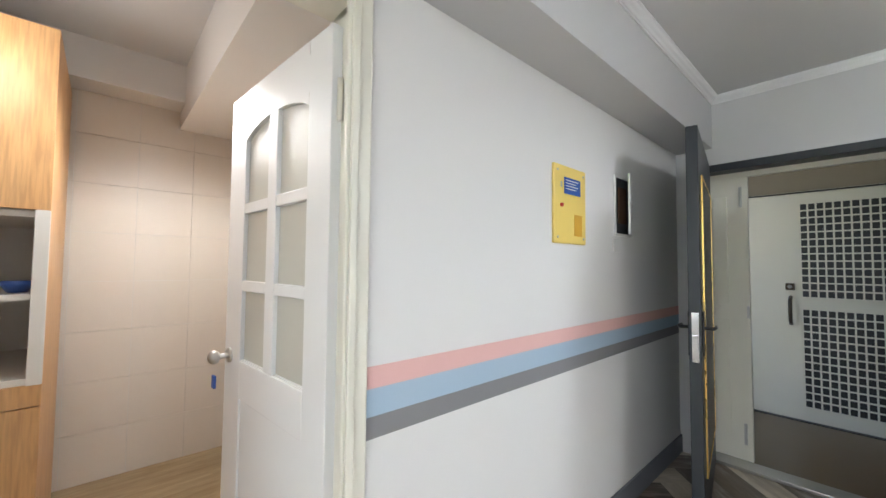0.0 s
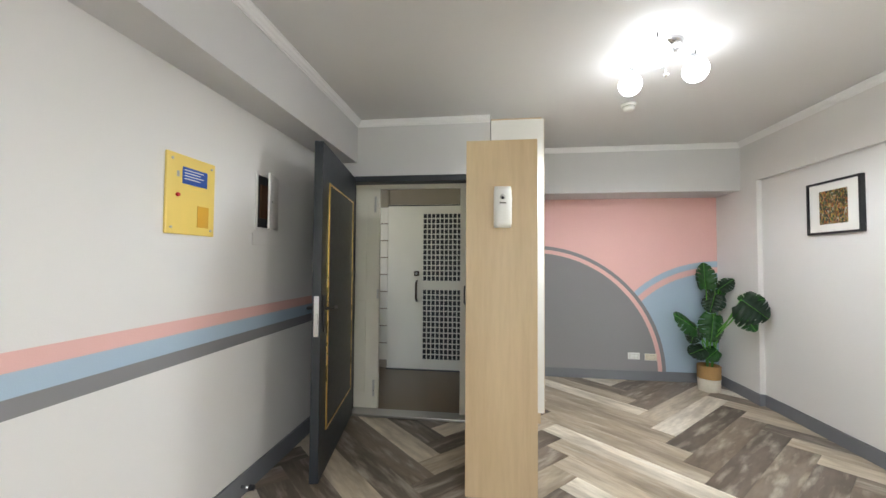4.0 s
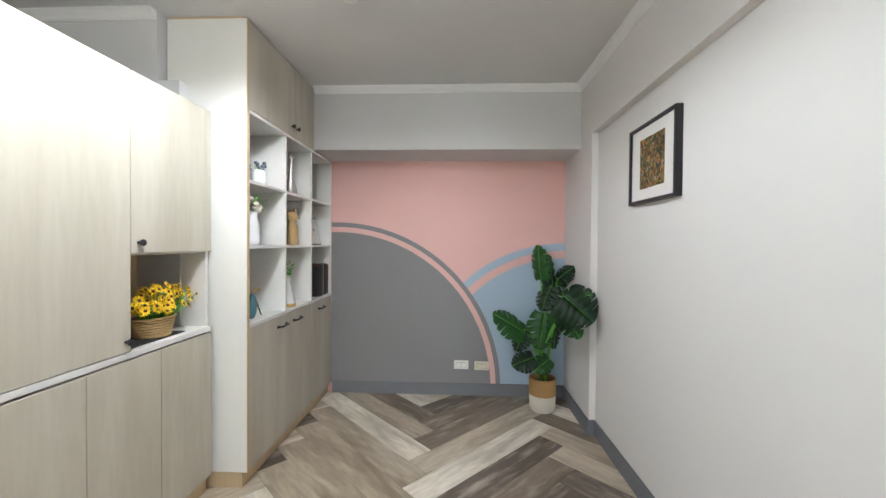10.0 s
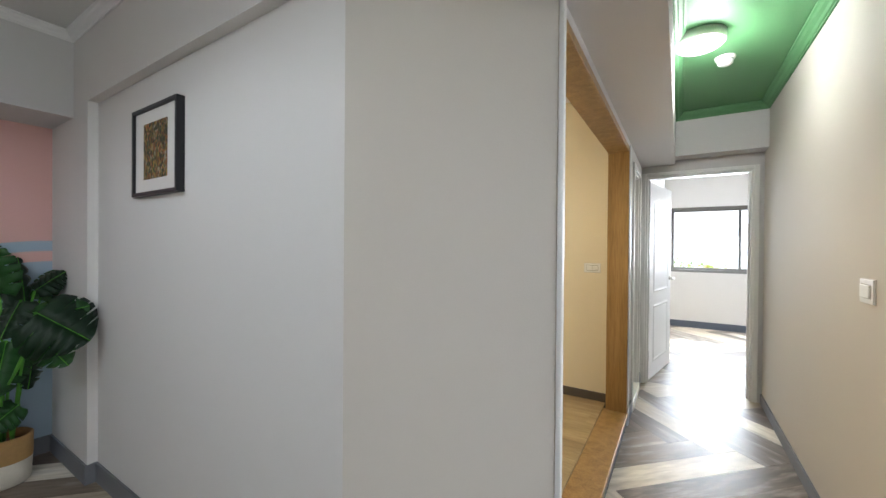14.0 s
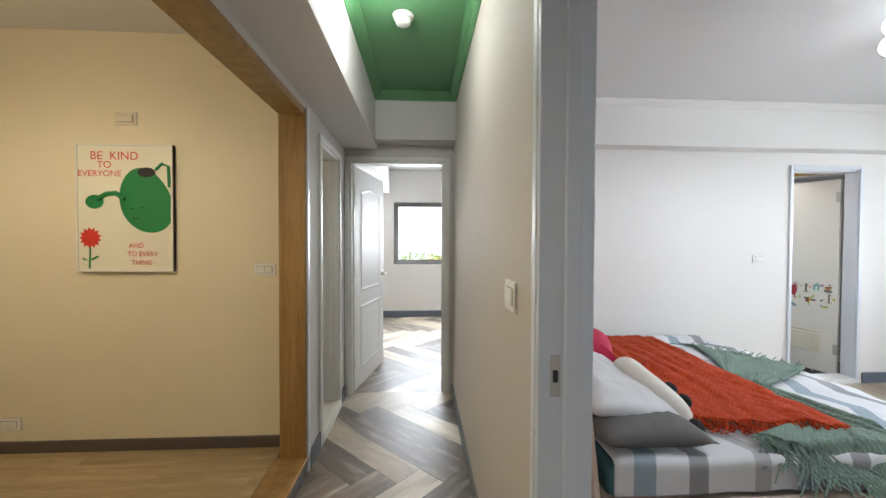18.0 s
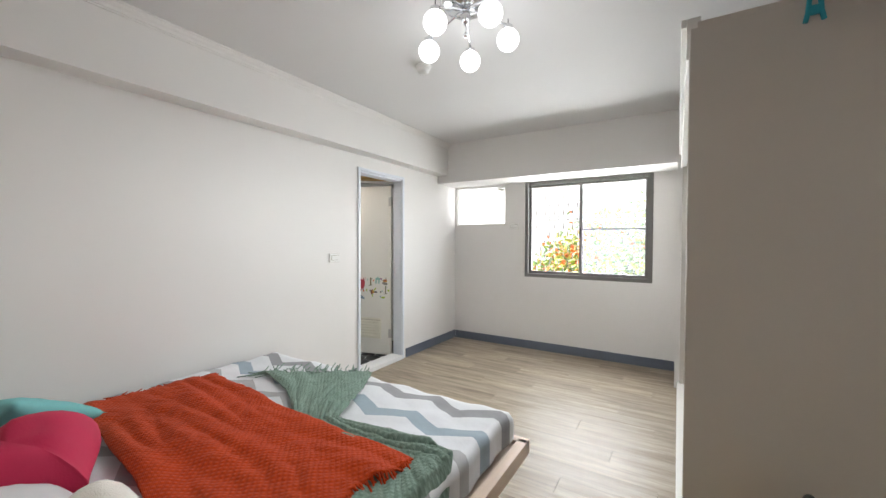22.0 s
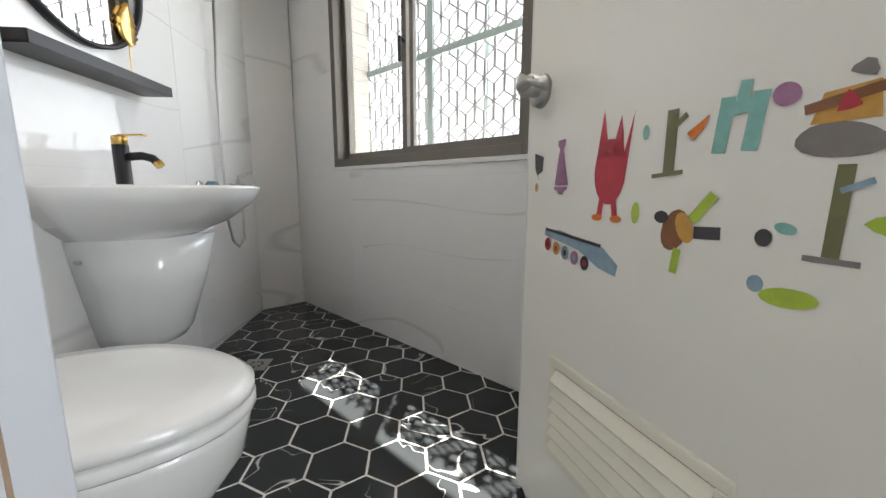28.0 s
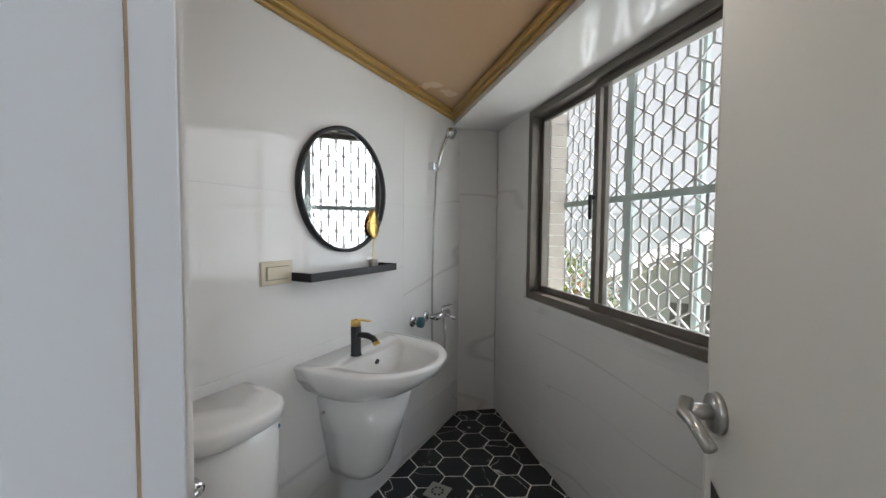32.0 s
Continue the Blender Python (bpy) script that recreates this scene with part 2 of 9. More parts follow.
def mixed_planks(name):
    """Reclaimed-look boards: taupe, tan and bleached ones, each with soft streaks and worn patches."""
    m = wood(name, (0.62, 0.58, 0.53), (0.98, 0.95, 0.9), "x", 0.42, 5, 4.0, (0.9, 1.12), 0.12, (1.0, 1.0, 1.0), 0.3)
    n, l = m.node_tree.nodes, m.node_tree.links
    b = n["Principled BSDF"]
    streaks = b.inputs["Base Color"].links[0].from_socket
    info = n.new("ShaderNodeObjectInfo")
    tone = n.new("ShaderNodeValToRGB")
    e = tone.color_ramp.elements
    tone.color_ramp.interpolation = "CONSTANT"
    e[0].color = (0.19, 0.155, 0.128, 1)
    e[1].position, e[1].color = 0.22, (0.27, 0.22, 0.175, 1)
    for p, c in ((0.38, (0.50, 0.43, 0.335)), (0.55, (0.60, 0.53, 0.43)), (0.70, (0.86, 0.82, 0.74)), (0.86, (0.74, 0.68, 0.58))):
        e.new(p).color = (*c, 1)
    l.new(info.outputs["Random"], tone.inputs[0])
    tc = n.new("ShaderNodeTexCoord")
    mp = n.new("ShaderNodeMapping")
    mp.inputs["Scale"].default_value = (1.0, 5.0, 1.0)
    off = n.new("ShaderNodeVectorMath")
    sc = n.new("ShaderNodeVectorMath")
    sc.operation = "SCALE"
    sc.inputs[0].default_value = (71.0, 29.0, 13.0)
    l.new(info.outputs["Random"], sc.inputs["Scale"])
    l.new(tc.outputs["Object"], mp.inputs["Vector"])
    l.new(mp.outputs[0], off.inputs[0])
    l.new(sc.outputs[0], off.inputs[1])
    worn = n.new("ShaderNodeTexNoise")
    worn.inputs["Scale"].default_value, worn.inputs["Detail"].default_value = 3.8, 9
    l.new(off.outputs[0], worn.inputs["Vector"])
    mr = n.new("ShaderNodeMapRange")
    mr.inputs[1].default_value, mr.inputs[2].default_value, mr.inputs[4].default_value = 0.50, 0.72, 0.62
    l.new(worn.outputs["Fac"], mr.inputs[0])
    mix = n.new("ShaderNodeMixRGB")
    mix.inputs[2].default_value = (0.72, 0.67, 0.58, 1)
    l.new(mr.outputs[0], mix.inputs[0])
    l.new(tone.outputs[0], mix.inputs[1])
    mul = n.new("ShaderNodeMixRGB")
    mul.blend_type = "MULTIPLY"
    mul.inputs[0].default_value = 1.0
    l.new(mix.outputs[0], mul.inputs[1])
    l.new(streaks, mul.inputs[2])
    l.new(mul.outputs[0], b.inputs["Base Color"])
    return m


PLANK = mixed_planks("herringbone_plank")
PLANK_BED = wood("grey_oak_plank", (0.20, 0.155, 0.105), (0.44, 0.365, 0.275), "x", 0.42, 12, 5, (0.85, 1.15), 0.1)
PLANK_DINE = wood("honey_plank", (0.34, 0.24, 0.12), (0.50, 0.38, 0.22), "x", 0.4, 12, 5, (0.85, 1.15), 0.1)
SUBFLOOR = mat("floor_joint", (0.07, 0.06, 0.05), 0.8, 0.1, 20)
ALU = mat("brown_aluminium", (0.16, 0.145, 0.125), 0.4, 0.06, 12, metal=0.5)
ALU_GREY = mat("grey_aluminium", (0.19, 0.185, 0.175), 0.4, 0.05, 12, metal=0.5)
CERAMIC = mat("white_ceramic", (0.80, 0.80, 0.79), 0.08, 0.01, 3, coat=0.5)


def marble(name, base, vein, scale=1.2, rough=0.1, sharp=0.035, angle=0.6, wander=1.4, detail=5, stretch=(1.0, 1.0, 2.2)):
    """Polished stone: thin wandering veins over a soft cloudy ground."""
    m = bpy.data.materials.new(name)
    m.use_nodes = True
    n, l = m.node_tree.nodes, m.node_tree.links
    b = n["Principled BSDF"]
    tc = n.new("ShaderNodeTexCoord")
    info = n.new("ShaderNodeObjectInfo")
    sc = n.new("ShaderNodeVectorMath")
    sc.operation = "SCALE"
    sc.inputs[0].default_value = (31.0, 17.0, 53.0)
    l.new(info.outputs["Random"], sc.inputs["Scale"])
    add = n.new("ShaderNodeVectorMath")
    l.new(tc.outputs["Object"], add.inputs[0])
    l.new(sc.outputs[0], add.inputs[1])
    mp = n.new("ShaderNodeMapping")
    mp.inputs["Rotation"].default_value = (angle, angle, angle)
    mp.inputs["Scale"].default_value = stretch
    l.new(add.outputs[0], mp.inputs["Vector"])
    g = n.new("ShaderNodeTexNoise")
    g.inputs["Scale"].default_value, g.inputs["Detail"].default_value, g.inputs["Distortion"].default_value = scale, detail, wander
    l.new(mp.outputs[0], g.inputs["Vector"])
    d = n.new("ShaderNodeMath")
    d.operation = "SUBTRACT"
    d.inputs[1].default_value = 0.5
    l.new(g.outputs["Fac"], d.inputs[0])
    a = n.new("ShaderNodeMath")
    a.operation = "ABSOLUTE"
    l.new(d.outputs[0], a.inputs[0])
    gate = n.new("ShaderNodeTexNoise")
    gate.inputs["Scale"].default_value = scale * 1.7
    l.new(mp.outputs[0], gate.inputs["Vector"])
    w = n.new("ShaderNodeMapRange")
    w.inputs[1].default_value, w.inputs[2].default_value = 0.42, 0.68
    w.inputs[3].default_value, w.inputs[4].default_value = 0.0, sharp
    l.new(gate.outputs["Fac"], w.inputs[0])
    r = n.new("ShaderNodeMapRange")
    r.inputs[1].default_value, r.inputs[3].default_value, r.inputs[4].default_value = 0.0, 1.0, 0.0
    l.new(a.outputs[0], r.inputs[0])
    l.new(w.outputs[0], r.inputs[2])
    cl = n.new("ShaderNodeTexNoise")
    cl.inputs["Scale"].default_value = scale * 0.8
    l.new(mp.outputs[0], cl.inputs["Vector"])
    cm = n.new("ShaderNodeMixRGB")
    cm.inputs[1].default_value = (*[c * 0.94 for c in base], 1)
    cm.inputs[2].default_value = (*[min(1, c * 1.04) for c in base], 1)
    l.new(cl.outputs["Fac"], cm.inputs[0])
    mix = n.new("ShaderNodeMixRGB")
    mix.inputs[2].default_value = (*vein, 1)
    l.new(r.outputs[0], mix.inputs[0])
    l.new(cm.outputs[0], mix.inputs[1])
    l.new(mix.outputs[0], b.inputs["Base Color"])
    b.inputs["Roughness"].default_value = rough
    return m


def glass(name, tint=(1, 1, 1), rough=0.0, mixing=0.12):
    """Thin pane: mostly clear, with a share of mirror gloss."""
    m = bpy.data.materials.new(name)
    m.use_nodes = True
    n, l = m.node_tree.nodes, m.node_tree.links
    n.remove(n["Principled BSDF"])
    t = n.new("ShaderNodeBsdfTransparent")
    t.inputs[0].default_value = (*tint, 1)
    g = n.new("ShaderNodeBsdfGlossy")
    g.inputs["Roughness"].default_value = rough
    lw = n.new("ShaderNodeLayerWeight")
    lw.inputs[0].default_value = 0.5
    pw = n.new("ShaderNodeMath")
    pw.operation = "POWER"
    pw.inputs[1].default_value = 5.0
    l.new(lw.outputs["Facing"], pw.inputs[0])
    fr = n.new("ShaderNodeMapRange")
    fr.inputs[3].default_value, fr.inputs[4].default_value = 0.03, 0.8
    l.new(pw.outputs[0], fr.inputs[0])
    mx = n.new("ShaderNodeMixShader")
    l.new(fr.outputs[0], mx.inputs[0])
    l.new(t.outputs[0], mx.inputs[1])
    l.new(g.outputs[0], mx.inputs[2])
    l.new(mx.outputs[0], n["Material Output"].inputs[0])
    return m


def glow(name, color, strength):
    m = bpy.data.materials.new(name)
    m.use_nodes = True
    n, l = m.node_tree.nodes, m.node_tree.links
    n.remove(n["Principled BSDF"])
    e = n.new("ShaderNodeEmission")
    e.inputs[0].default_value, e.inputs[1].default_value = (*color, 1), strength
    l.new(e.outputs[0], n["Material Output"].inputs[0])
    return m


def mesh_screen(name, share):
    """Fine insect screen: lets most of the view through and scatters daylight."""
    m = bpy.data.materials.new(name)
    m.use_nodes = True
    n, l = m.node_tree.nodes, m.node_tree.links
    n.remove(n["Principled BSDF"])
    t, s, mx = n.new("ShaderNodeBsdfTransparent"), n.new("ShaderNodeBsdfTranslucent"), n.new("ShaderNodeMixShader")
    s.inputs[0].default_value = (0.86, 0.90, 0.93, 1)
    mx.inputs[0].default_value = share
    l.new(t.outputs[0], mx.inputs[1])
    l.new(s.outputs[0], mx.inputs[2])
    l.new(mx.outputs[0], n["Material Output"].inputs[0])
    return m


SCREEN_MESH = mesh_screen("insect_screen", 0.03)
MARBLE = marble("white_marble_tile", (0.79, 0.785, 0.775), (0.64, 0.63, 0.62), 0.75, 0.06, 0.02, 0.6, 0.25, 2.5, (0.45, 0.45, 1.9))
HEX = marble("black_marble_tile", (0.035, 0.039, 0.041), (0.68, 0.68, 0.66), 2.6, 0.2, 0.009, 0.6, 0.7, 3)
HEX.node_tree.nodes["Principled BSDF"].inputs["Specular IOR Level"].default_value = 0.2
GROUT = mat("pale_grout", (0.78, 0.77, 0.73), 0.8, 0.06, 20)
GROUT_WALL = mat("wall_grout", (0.66, 0.66, 0.65), 0.8, 0.04, 20)
GLASS = glass("window_glass")
FROST = mat("frosted_glass", (0.52, 0.51, 0.45), 0.35, 0.05, 5, 0.2, 220)
MIRROR = mat("mirror", (0.86, 0.88, 0.88), 0.01, 0, metal=1.0)
GLOBE = glow("lit_globe", (0.97, 0.99, 1.0), 0.8)
DISC_LIGHT = glow("lit_disc", (1.0, 0.97, 0.88), 1.0)
SKY_CARD = glow("bright_sky", (0.96, 0.98, 1.0), 0.32)
PVC = mat("cream_pvc", (0.74, 0.72, 0.665), 0.3, 0.004, 3)
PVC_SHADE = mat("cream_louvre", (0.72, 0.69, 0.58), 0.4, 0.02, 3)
BRONZE = mat("dark_bronze", (0.07, 0.055, 0.04), 0.4, 0.1, 20, metal=0.7)
# dark colour that stands in for shade in narrow gaps
GAP_SHADE = mat("painted_gap_shade", (0.26, 0.23, 0.17), 0.7, 0.1, 20)
PLASTIC = mat("white_plastic", (0.74, 0.735, 0.71), 0.35, 0.02, 6)
PLASTIC_OLD = mat("ivory_plastic", (0.66, 0.60, 0.47), 0.4, 0.03, 6)
YELLOW = mat("yellowed_plastic", (0.78, 0.58, 0.15), 0.35, 0.06, 8)
AMBER = mat("amber_stain", (0.62, 0.33, 0.03), 0.4, 0.1, 8)
SCREEN = mat("blue_label", (0.03, 0.09, 0.36), 0.3, 0.05, 10)
RED = mat("red", (0.5, 0.02, 0.02), 0.4, 0.05, 10)
RUBBER = mat("black_rubber", (0.015, 0.015, 0.016), 0.7, 0.1, 20)
BATH_CEIL = mat("peach_ceiling_board", (0.50, 0.33, 0.19), 0.25, 0.04, 2)
BATH_TRIM = wood("yellow_wood_trim", (0.40, 0.24, 0.06), (0.52, 0.33, 0.10), "x", 0.35, 10, 5)
LEAF = mat("monstera_leaf", (0.0045, 0.020, 0.007), 0.38, 0.4, 9, 0.2, 40, spec=0.35)
LEAF_FRESH = mat("monstera_leaf_fresh", (0.012, 0.062, 0.010), 0.38, 0.4, 9, 0.2, 40, spec=0.35)
STEM = mat("green_stem", (0.10, 0.33, 0.03), 0.45, 0.2, 9)
TAN = mat("tan_woven_pot", (0.36, 0.21, 0.075), 0.8, 0.15, 60, 0.5, 160)
CREAM_CLOTH = mat("cream_woven_pot", (0.62, 0.57, 0.48), 0.85, 0.08, 60, 0.5, 160)
PETAL = mat("yellow_petal", (0.80, 0.52, 0.01), 0.6, 0.15, 30)
BROWN = mat("brown_centre", (0.07, 0.03, 0.012), 0.8, 0.2, 30)
WICKER = mat("wicker", (0.42, 0.28, 0.12), 0.7, 0.3, 80, 0.4, 120)


def knit_mat(name, color, dark):
    """Knitted wool: rows of slanting stitches in a diamond relief, with fuzz."""
    m = mat(name, color, 0.92, 0.0)
    n, l = m.node_tree.nodes, m.node_tree.links
    b = n["Principled BSDF"]
    b.inputs["Sheen Weight"].default_value = 0.06
    b.inputs["Specular IOR Level"].default_value = 0.15
    tc = n.new("ShaderNodeTexCoord")
    waves = []
    for turn, sc in ((0.75, 17.0), (-0.75, 17.0), (0.2, 70.0)):
        mp, w = n.new("ShaderNodeMapping"), n.new("ShaderNodeTexWave")
        mp.inputs["Rotation"].default_value = (0, 0, turn)
        w.inputs["Scale"].default_value, w.inputs["Distortion"].default_value, w.inputs["Detail"].default_value = sc, 2.2, 2.0
        l.new(tc.outputs["Object"], mp.inputs[0])
        l.new(mp.outputs[0], w.inputs[0])
        waves.append(w.outputs["Fac"])
    mx = n.new("ShaderNodeMath")
    mx.operation = "MULTIPLY"
    l.new(waves[0], mx.inputs[0])
    l.new(waves[1], mx.inputs[1])
    ad = n.new("ShaderNodeMath")
    ad.operation = "MULTIPLY_ADD"
    ad.inputs[1].default_value = 0.3
    l.new(waves[2], ad.inputs[0])
    l.new(mx.outputs[0], ad.inputs[2])
    no = n.new("ShaderNodeTexNoise")
    no.inputs["Scale"].default_value, no.inputs["Detail"].default_value = 12, 6
    l.new(tc.outputs["Object"], no.inputs["Vector"])
    cm = n.new("ShaderNodeMixRGB")
    cm.inputs[1].default_value, cm.inputs[2].default_value = (*dark, 1), (*color, 1)
    av = n.new("ShaderNodeMath")
    av.operation = "MULTIPLY_ADD"
    av.inputs[1].default_value = 0.55
    l.new(ad.outputs[0], av.inputs[0])
    l.new(no.outputs["Fac"], av.inputs[2])
    l.new(av.outputs[0], cm.inputs[0])
    l.new(cm.outputs[0], b.inputs["Base Color"])
    bp = n.new("ShaderNodeBump")
    bp.inputs["Strength"].default_value, bp.inputs["Distance"].default_value = 0.55, 0.008
    l.new(ad.outputs[0], bp.inputs["Height"])
    l.new(bp.outputs[0], b.inputs["Normal"])
    return m


RUST = knit_mat("rust_knit", (0.52, 0.056, 0.009), (0.30, 0.024, 0.004))
SAGE = knit_mat("sage_knit", (0.23, 0.32, 0.265), (0.13, 0.19, 0.155))
CRIMSON = mat("crimson_plush", (0.46, 0.009, 0.06), 0.75, 0.12, 12, 0.1, 200)
PLUSH = mat("white_plush", (0.78, 0.74, 0.68), 0.95, 0.05, 30, 0.4, 250)
BLACK_PLUSH = mat("black_plush", (0.02, 0.02, 0.025), 0.9, 0.2, 30, 0.3, 250)
GREY_CLOTH = mat("grey_cotton", (0.13, 0.125, 0.12), 0.85, 0.08, 20, 0.15, 200)
SHEET_GREY = mat("pale_grey_cotton", (0.58, 0.58, 0.59), 0.5, 0.06, 6, 0.35, 9)
TEAL_CLOTH = mat("teal_cotton", (0.16, 0.44, 0.44), 0.8, 0.12, 18, 0.1, 200)
TEAL_DARK = mat("teal_mattress", (0.07, 0.17, 0.20), 0.8, 0.1, 18, 0.1, 200)
CARDBOARD = mat("brown_hardboard", (0.20, 0.102, 0.034), 0.75, 0.06, 5)
BIRCH = wood("birch_board", (0.72, 0.55, 0.44), (0.80, 0.65, 0.54), "x", 0.5, 14, 4, fleck=0.08)
WARD = mat("ivory_wardrobe_board", (0.56, 0.525, 0.485), 0.5, 0.03, 3)
WARD_FRONT = mat("gloss_sliding_door", (0.56, 0.56, 0.54), 0.4, 0.02, 3, spec=0.2)
WARD_BAND = mat("brushed_silver_band", (0.46, 0.49, 0.52), 0.6, 0.3, 14, spec=0.06)
TEAL_PLASTIC = mat("teal_plastic", (0.02, 0.32, 0.42), 0.4, 0.05, 10)
# dark base colour carries the lobby's dimness
LOBBY_DIM = mat("lobby_dim_paint", (0.30, 0.26, 0.20), 0.8, 0.1, 3)
LOBBY_FLOOR = mat("lobby_floor", (0.17, 0.12, 0.07), 0.35, 0.15, 6)
OLD_WHITE = mat("old_cream_paint", (0.70, 0.67, 0.575), 0.4, 0.04, 4)
KITCHEN_TILE = mat("cream_kitchen_tile", (0.68, 0.615, 0.54), 0.35, 0.04, 4)
HONEY = wood("honey_cabinet", (0.60, 0.33, 0.13), (0.70, 0.42, 0.19), "z", 0.4, 14, 3)

RUST_SEAM = mat("rusty_seam", (0.36, 0.26, 0.18), 0.8, 0.3, 25)

# ---- mesh helpers ----
def bx(bm, x0, x1, y0, y1, z0, z1, bevel=0.0):
    """A box between two corners, its edges rounded by bevel."""
    m = Matrix.LocRotScale(((x0 + x1) / 2, (y0 + y1) / 2, (z0 + z1) / 2), None, (abs(x1 - x0), abs(y1 - y0), abs(z1 - z0)))
    g = bmesh.ops.create_cube(bm, size=1, matrix=m)
    if bevel:
        edges = list({e for v in g["verts"] for e in v.link_edges})
        bmesh.ops.bevel(bm, geom=edges, offset=bevel, segments=2, affect="EDGES", profile=0.5)
    return bm


def box(x0, x1, y0, y1, z0, z1, bevel=0.0):
    return bx(bmesh.new(), x0, x1, y0, y1, z0, z1, bevel)


def cyl(bm, p, q, r0, r1=None, seg=16):
    """A cylinder or cone from p to q."""
    p, q = Vector(p), Vector(q)
    d = q - p
    m = Matrix.Translation((p + q) / 2) @ d.to_track_quat("Z", "Y").to_matrix().to_4x4()
    bmesh.ops.create_cone(bm, cap_ends=True, segments=seg, radius1=r0, radius2=r0 if r1 is None else r1, depth=d.length, matrix=m)
    return bm


def ball(bm, c, r, sx=1, sy=1, sz=1, u=20, v=12):
    bmesh.ops.create_uvsphere(bm, u_segments=u, v_segments=v, radius=r, matrix=Matrix.LocRotScale(c, None, (sx, sy, sz)))
    return bm


def lathe(bm, profile, center=(0, 0, 0), seg=28, sx=1.0, sy=1.0, caps=True):
    """A turned shape: profile rows of radius and height."""
    cx, cy, cz = center
    rings = [[bm.verts.new((cx + sx * r * math.cos(2 * math.pi * i / seg), cy + sy * r * math.sin(2 * math.pi * i / seg), cz + z)) for i in range(seg)] for r, z in profile]
    for a, b in zip(rings, rings[1:]):
        for i in range(seg):
            bm.faces.new((a[i], a[(i + 1) % seg], b[(i + 1) % seg], b[i]))
    if caps:
        bm.faces.new(rings[0][::-1])
        bm.faces.new(rings[-1])
    return bm


def prism(bm, pts, z0, z1):
    """A plan outline (counter-clockwise) pulled up from z0 to z1."""
    a = [bm.verts.new((x, y, z0)) for x, y in pts]
    b = [bm.verts.new((x, y, z1)) for x, y in pts]
    n = len(pts)
    for i in range(n):
        bm.faces.new((a[i], a[(i + 1) % n], b[(i + 1) % n], b[i]))
    bm.faces.new(a[::-1])
    bm.faces.new(b)
    return bm


def tube(bm, pts, r, seg=8):
    """A round bar along a line of points."""
    pts = [Vector(p) for p in pts]
    rings = []
    for i, p in enumerate(pts):
        d = (pts[min(i + 1, len(pts) - 1)] - pts[max(i - 1, 0)]).normalized()
        u = d.orthogonal().normalized() if not rings else (rings[-1][1] - d * rings[-1][1].dot(d)).normalized()
        w = d.cross(u)
        rings.append(([bm.verts.new(p + r * (math.cos(2 * math.pi * k / seg) * u + math.sin(2 * math.pi * k / seg) * w)) for k in range(seg)], u))
    for (a, _), (b, _) in zip(rings, rings[1:]):
        for k in range(seg):
            bm.faces.new((a[k], a[(k + 1) % seg], b[(k + 1) % seg], b[k]))
    bm.faces.new(rings[0][0][::-1])
    bm.faces.new(rings[-1][0])
    return bm


def mesh_of(name, bm, material, smooth=False):
    bmesh.ops.recalc_face_normals(bm, faces=bm.faces)
    me = bpy.data.meshes.new(name)
    bm.to_mesh(me)
    bm.free()
    me.materials.append(material)
    if smooth:
        for p in me.polygons:
            p.use_smooth = True
    return me


def part(name, bm, material, parent, label="", smooth=False):
    """Links a bmesh as one mesh object under a thing or a part."""
    ob = new(name, mesh_of(name, bm, material, smooth))
    ob.parent = parent
    return tagged(ob, label)


def single(name, bm, material, label, category, group="", smooth=False, m=None):
    """A thing of one mesh."""
    ob = new(name, mesh_of(name, bm, material, smooth))
    if m is not None:
        ob.matrix_world = m
    return tagged(ob, label, category, group)


def thing(name, label, category, m=None, group=""):
    """An Empty at a thing's base; its parts are given in its own frame."""
    ob = new(name)
    ob.empty_display_size = 0.05
    if m is not None:
        ob.matrix_world = m
    return tagged(ob, label, category, group)


def setting(name, bm, material, label, smooth=False):
    return tagged(new(name, mesh_of(name, bm, material, smooth)), label, kind="structure")


# ---- structure ----
CEIL_Z, BEDCEIL_Z = 2.512, 2.54
# living room
b = box(0.195, 2.81, 1.085, 1.25, 0, 2.154)
bx(b, -0.745, 0.195, 1.085, 1.25, 2.06, 2.154)
bx(b, -2.4, -0.745, 1.085, 1.25, 0, 2.154)
wall_north = setting("wall_north", b, WALL, "pale grey painted wall with coloured stripes")
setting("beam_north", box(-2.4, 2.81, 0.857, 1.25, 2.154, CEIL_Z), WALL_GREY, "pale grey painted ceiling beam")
b = box(2.81, 2.93, 0.96, 1.25, 0, 2.154)
bx(b, 2.81, 2.93, -0.16, 0.96, 2.03, 2.154)
bx(b, 2.81, 2.93, -0.40, -0.16, 0, 2.154)
bx(b, 2.81, 2.93, -0.28, 0.857, 2.154, CEIL_Z)
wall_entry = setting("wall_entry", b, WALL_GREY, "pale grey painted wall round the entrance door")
setting("wall_cabinet", box(2.93, 4.32, -0.40, -0.285, 0, CEIL_Z), WALL_GREY, "plain wall behind the tall cabinet")
wall_east = setting("wall_east", box(4.2, 4.32, -2.92, -0.40, 0, CEIL_Z), PINK, "pink painted end wall with round colour fields")
setting("beam_east", box(3.79, 4.2, -2.755, -0.722, 2.035, CEIL_Z), WALL_GREY, "pale grey painted ceiling beam")
wall_south = setting("wall_south", box(1.64, 3.56, -2.92, -2.80, 0, 2.09), WALL, "pale grey painted wall with a framed picture")
setting("wall_column", box(3.56, 4.2, -2.92, -2.755, 0, 2.09), WALL, "pale grey painted pilaster")
setting("beam_south", box(-2.4, 4.2, -2.95, -2.755, 2.09, CEIL_Z), WALL, "pale grey painted ceiling beam")
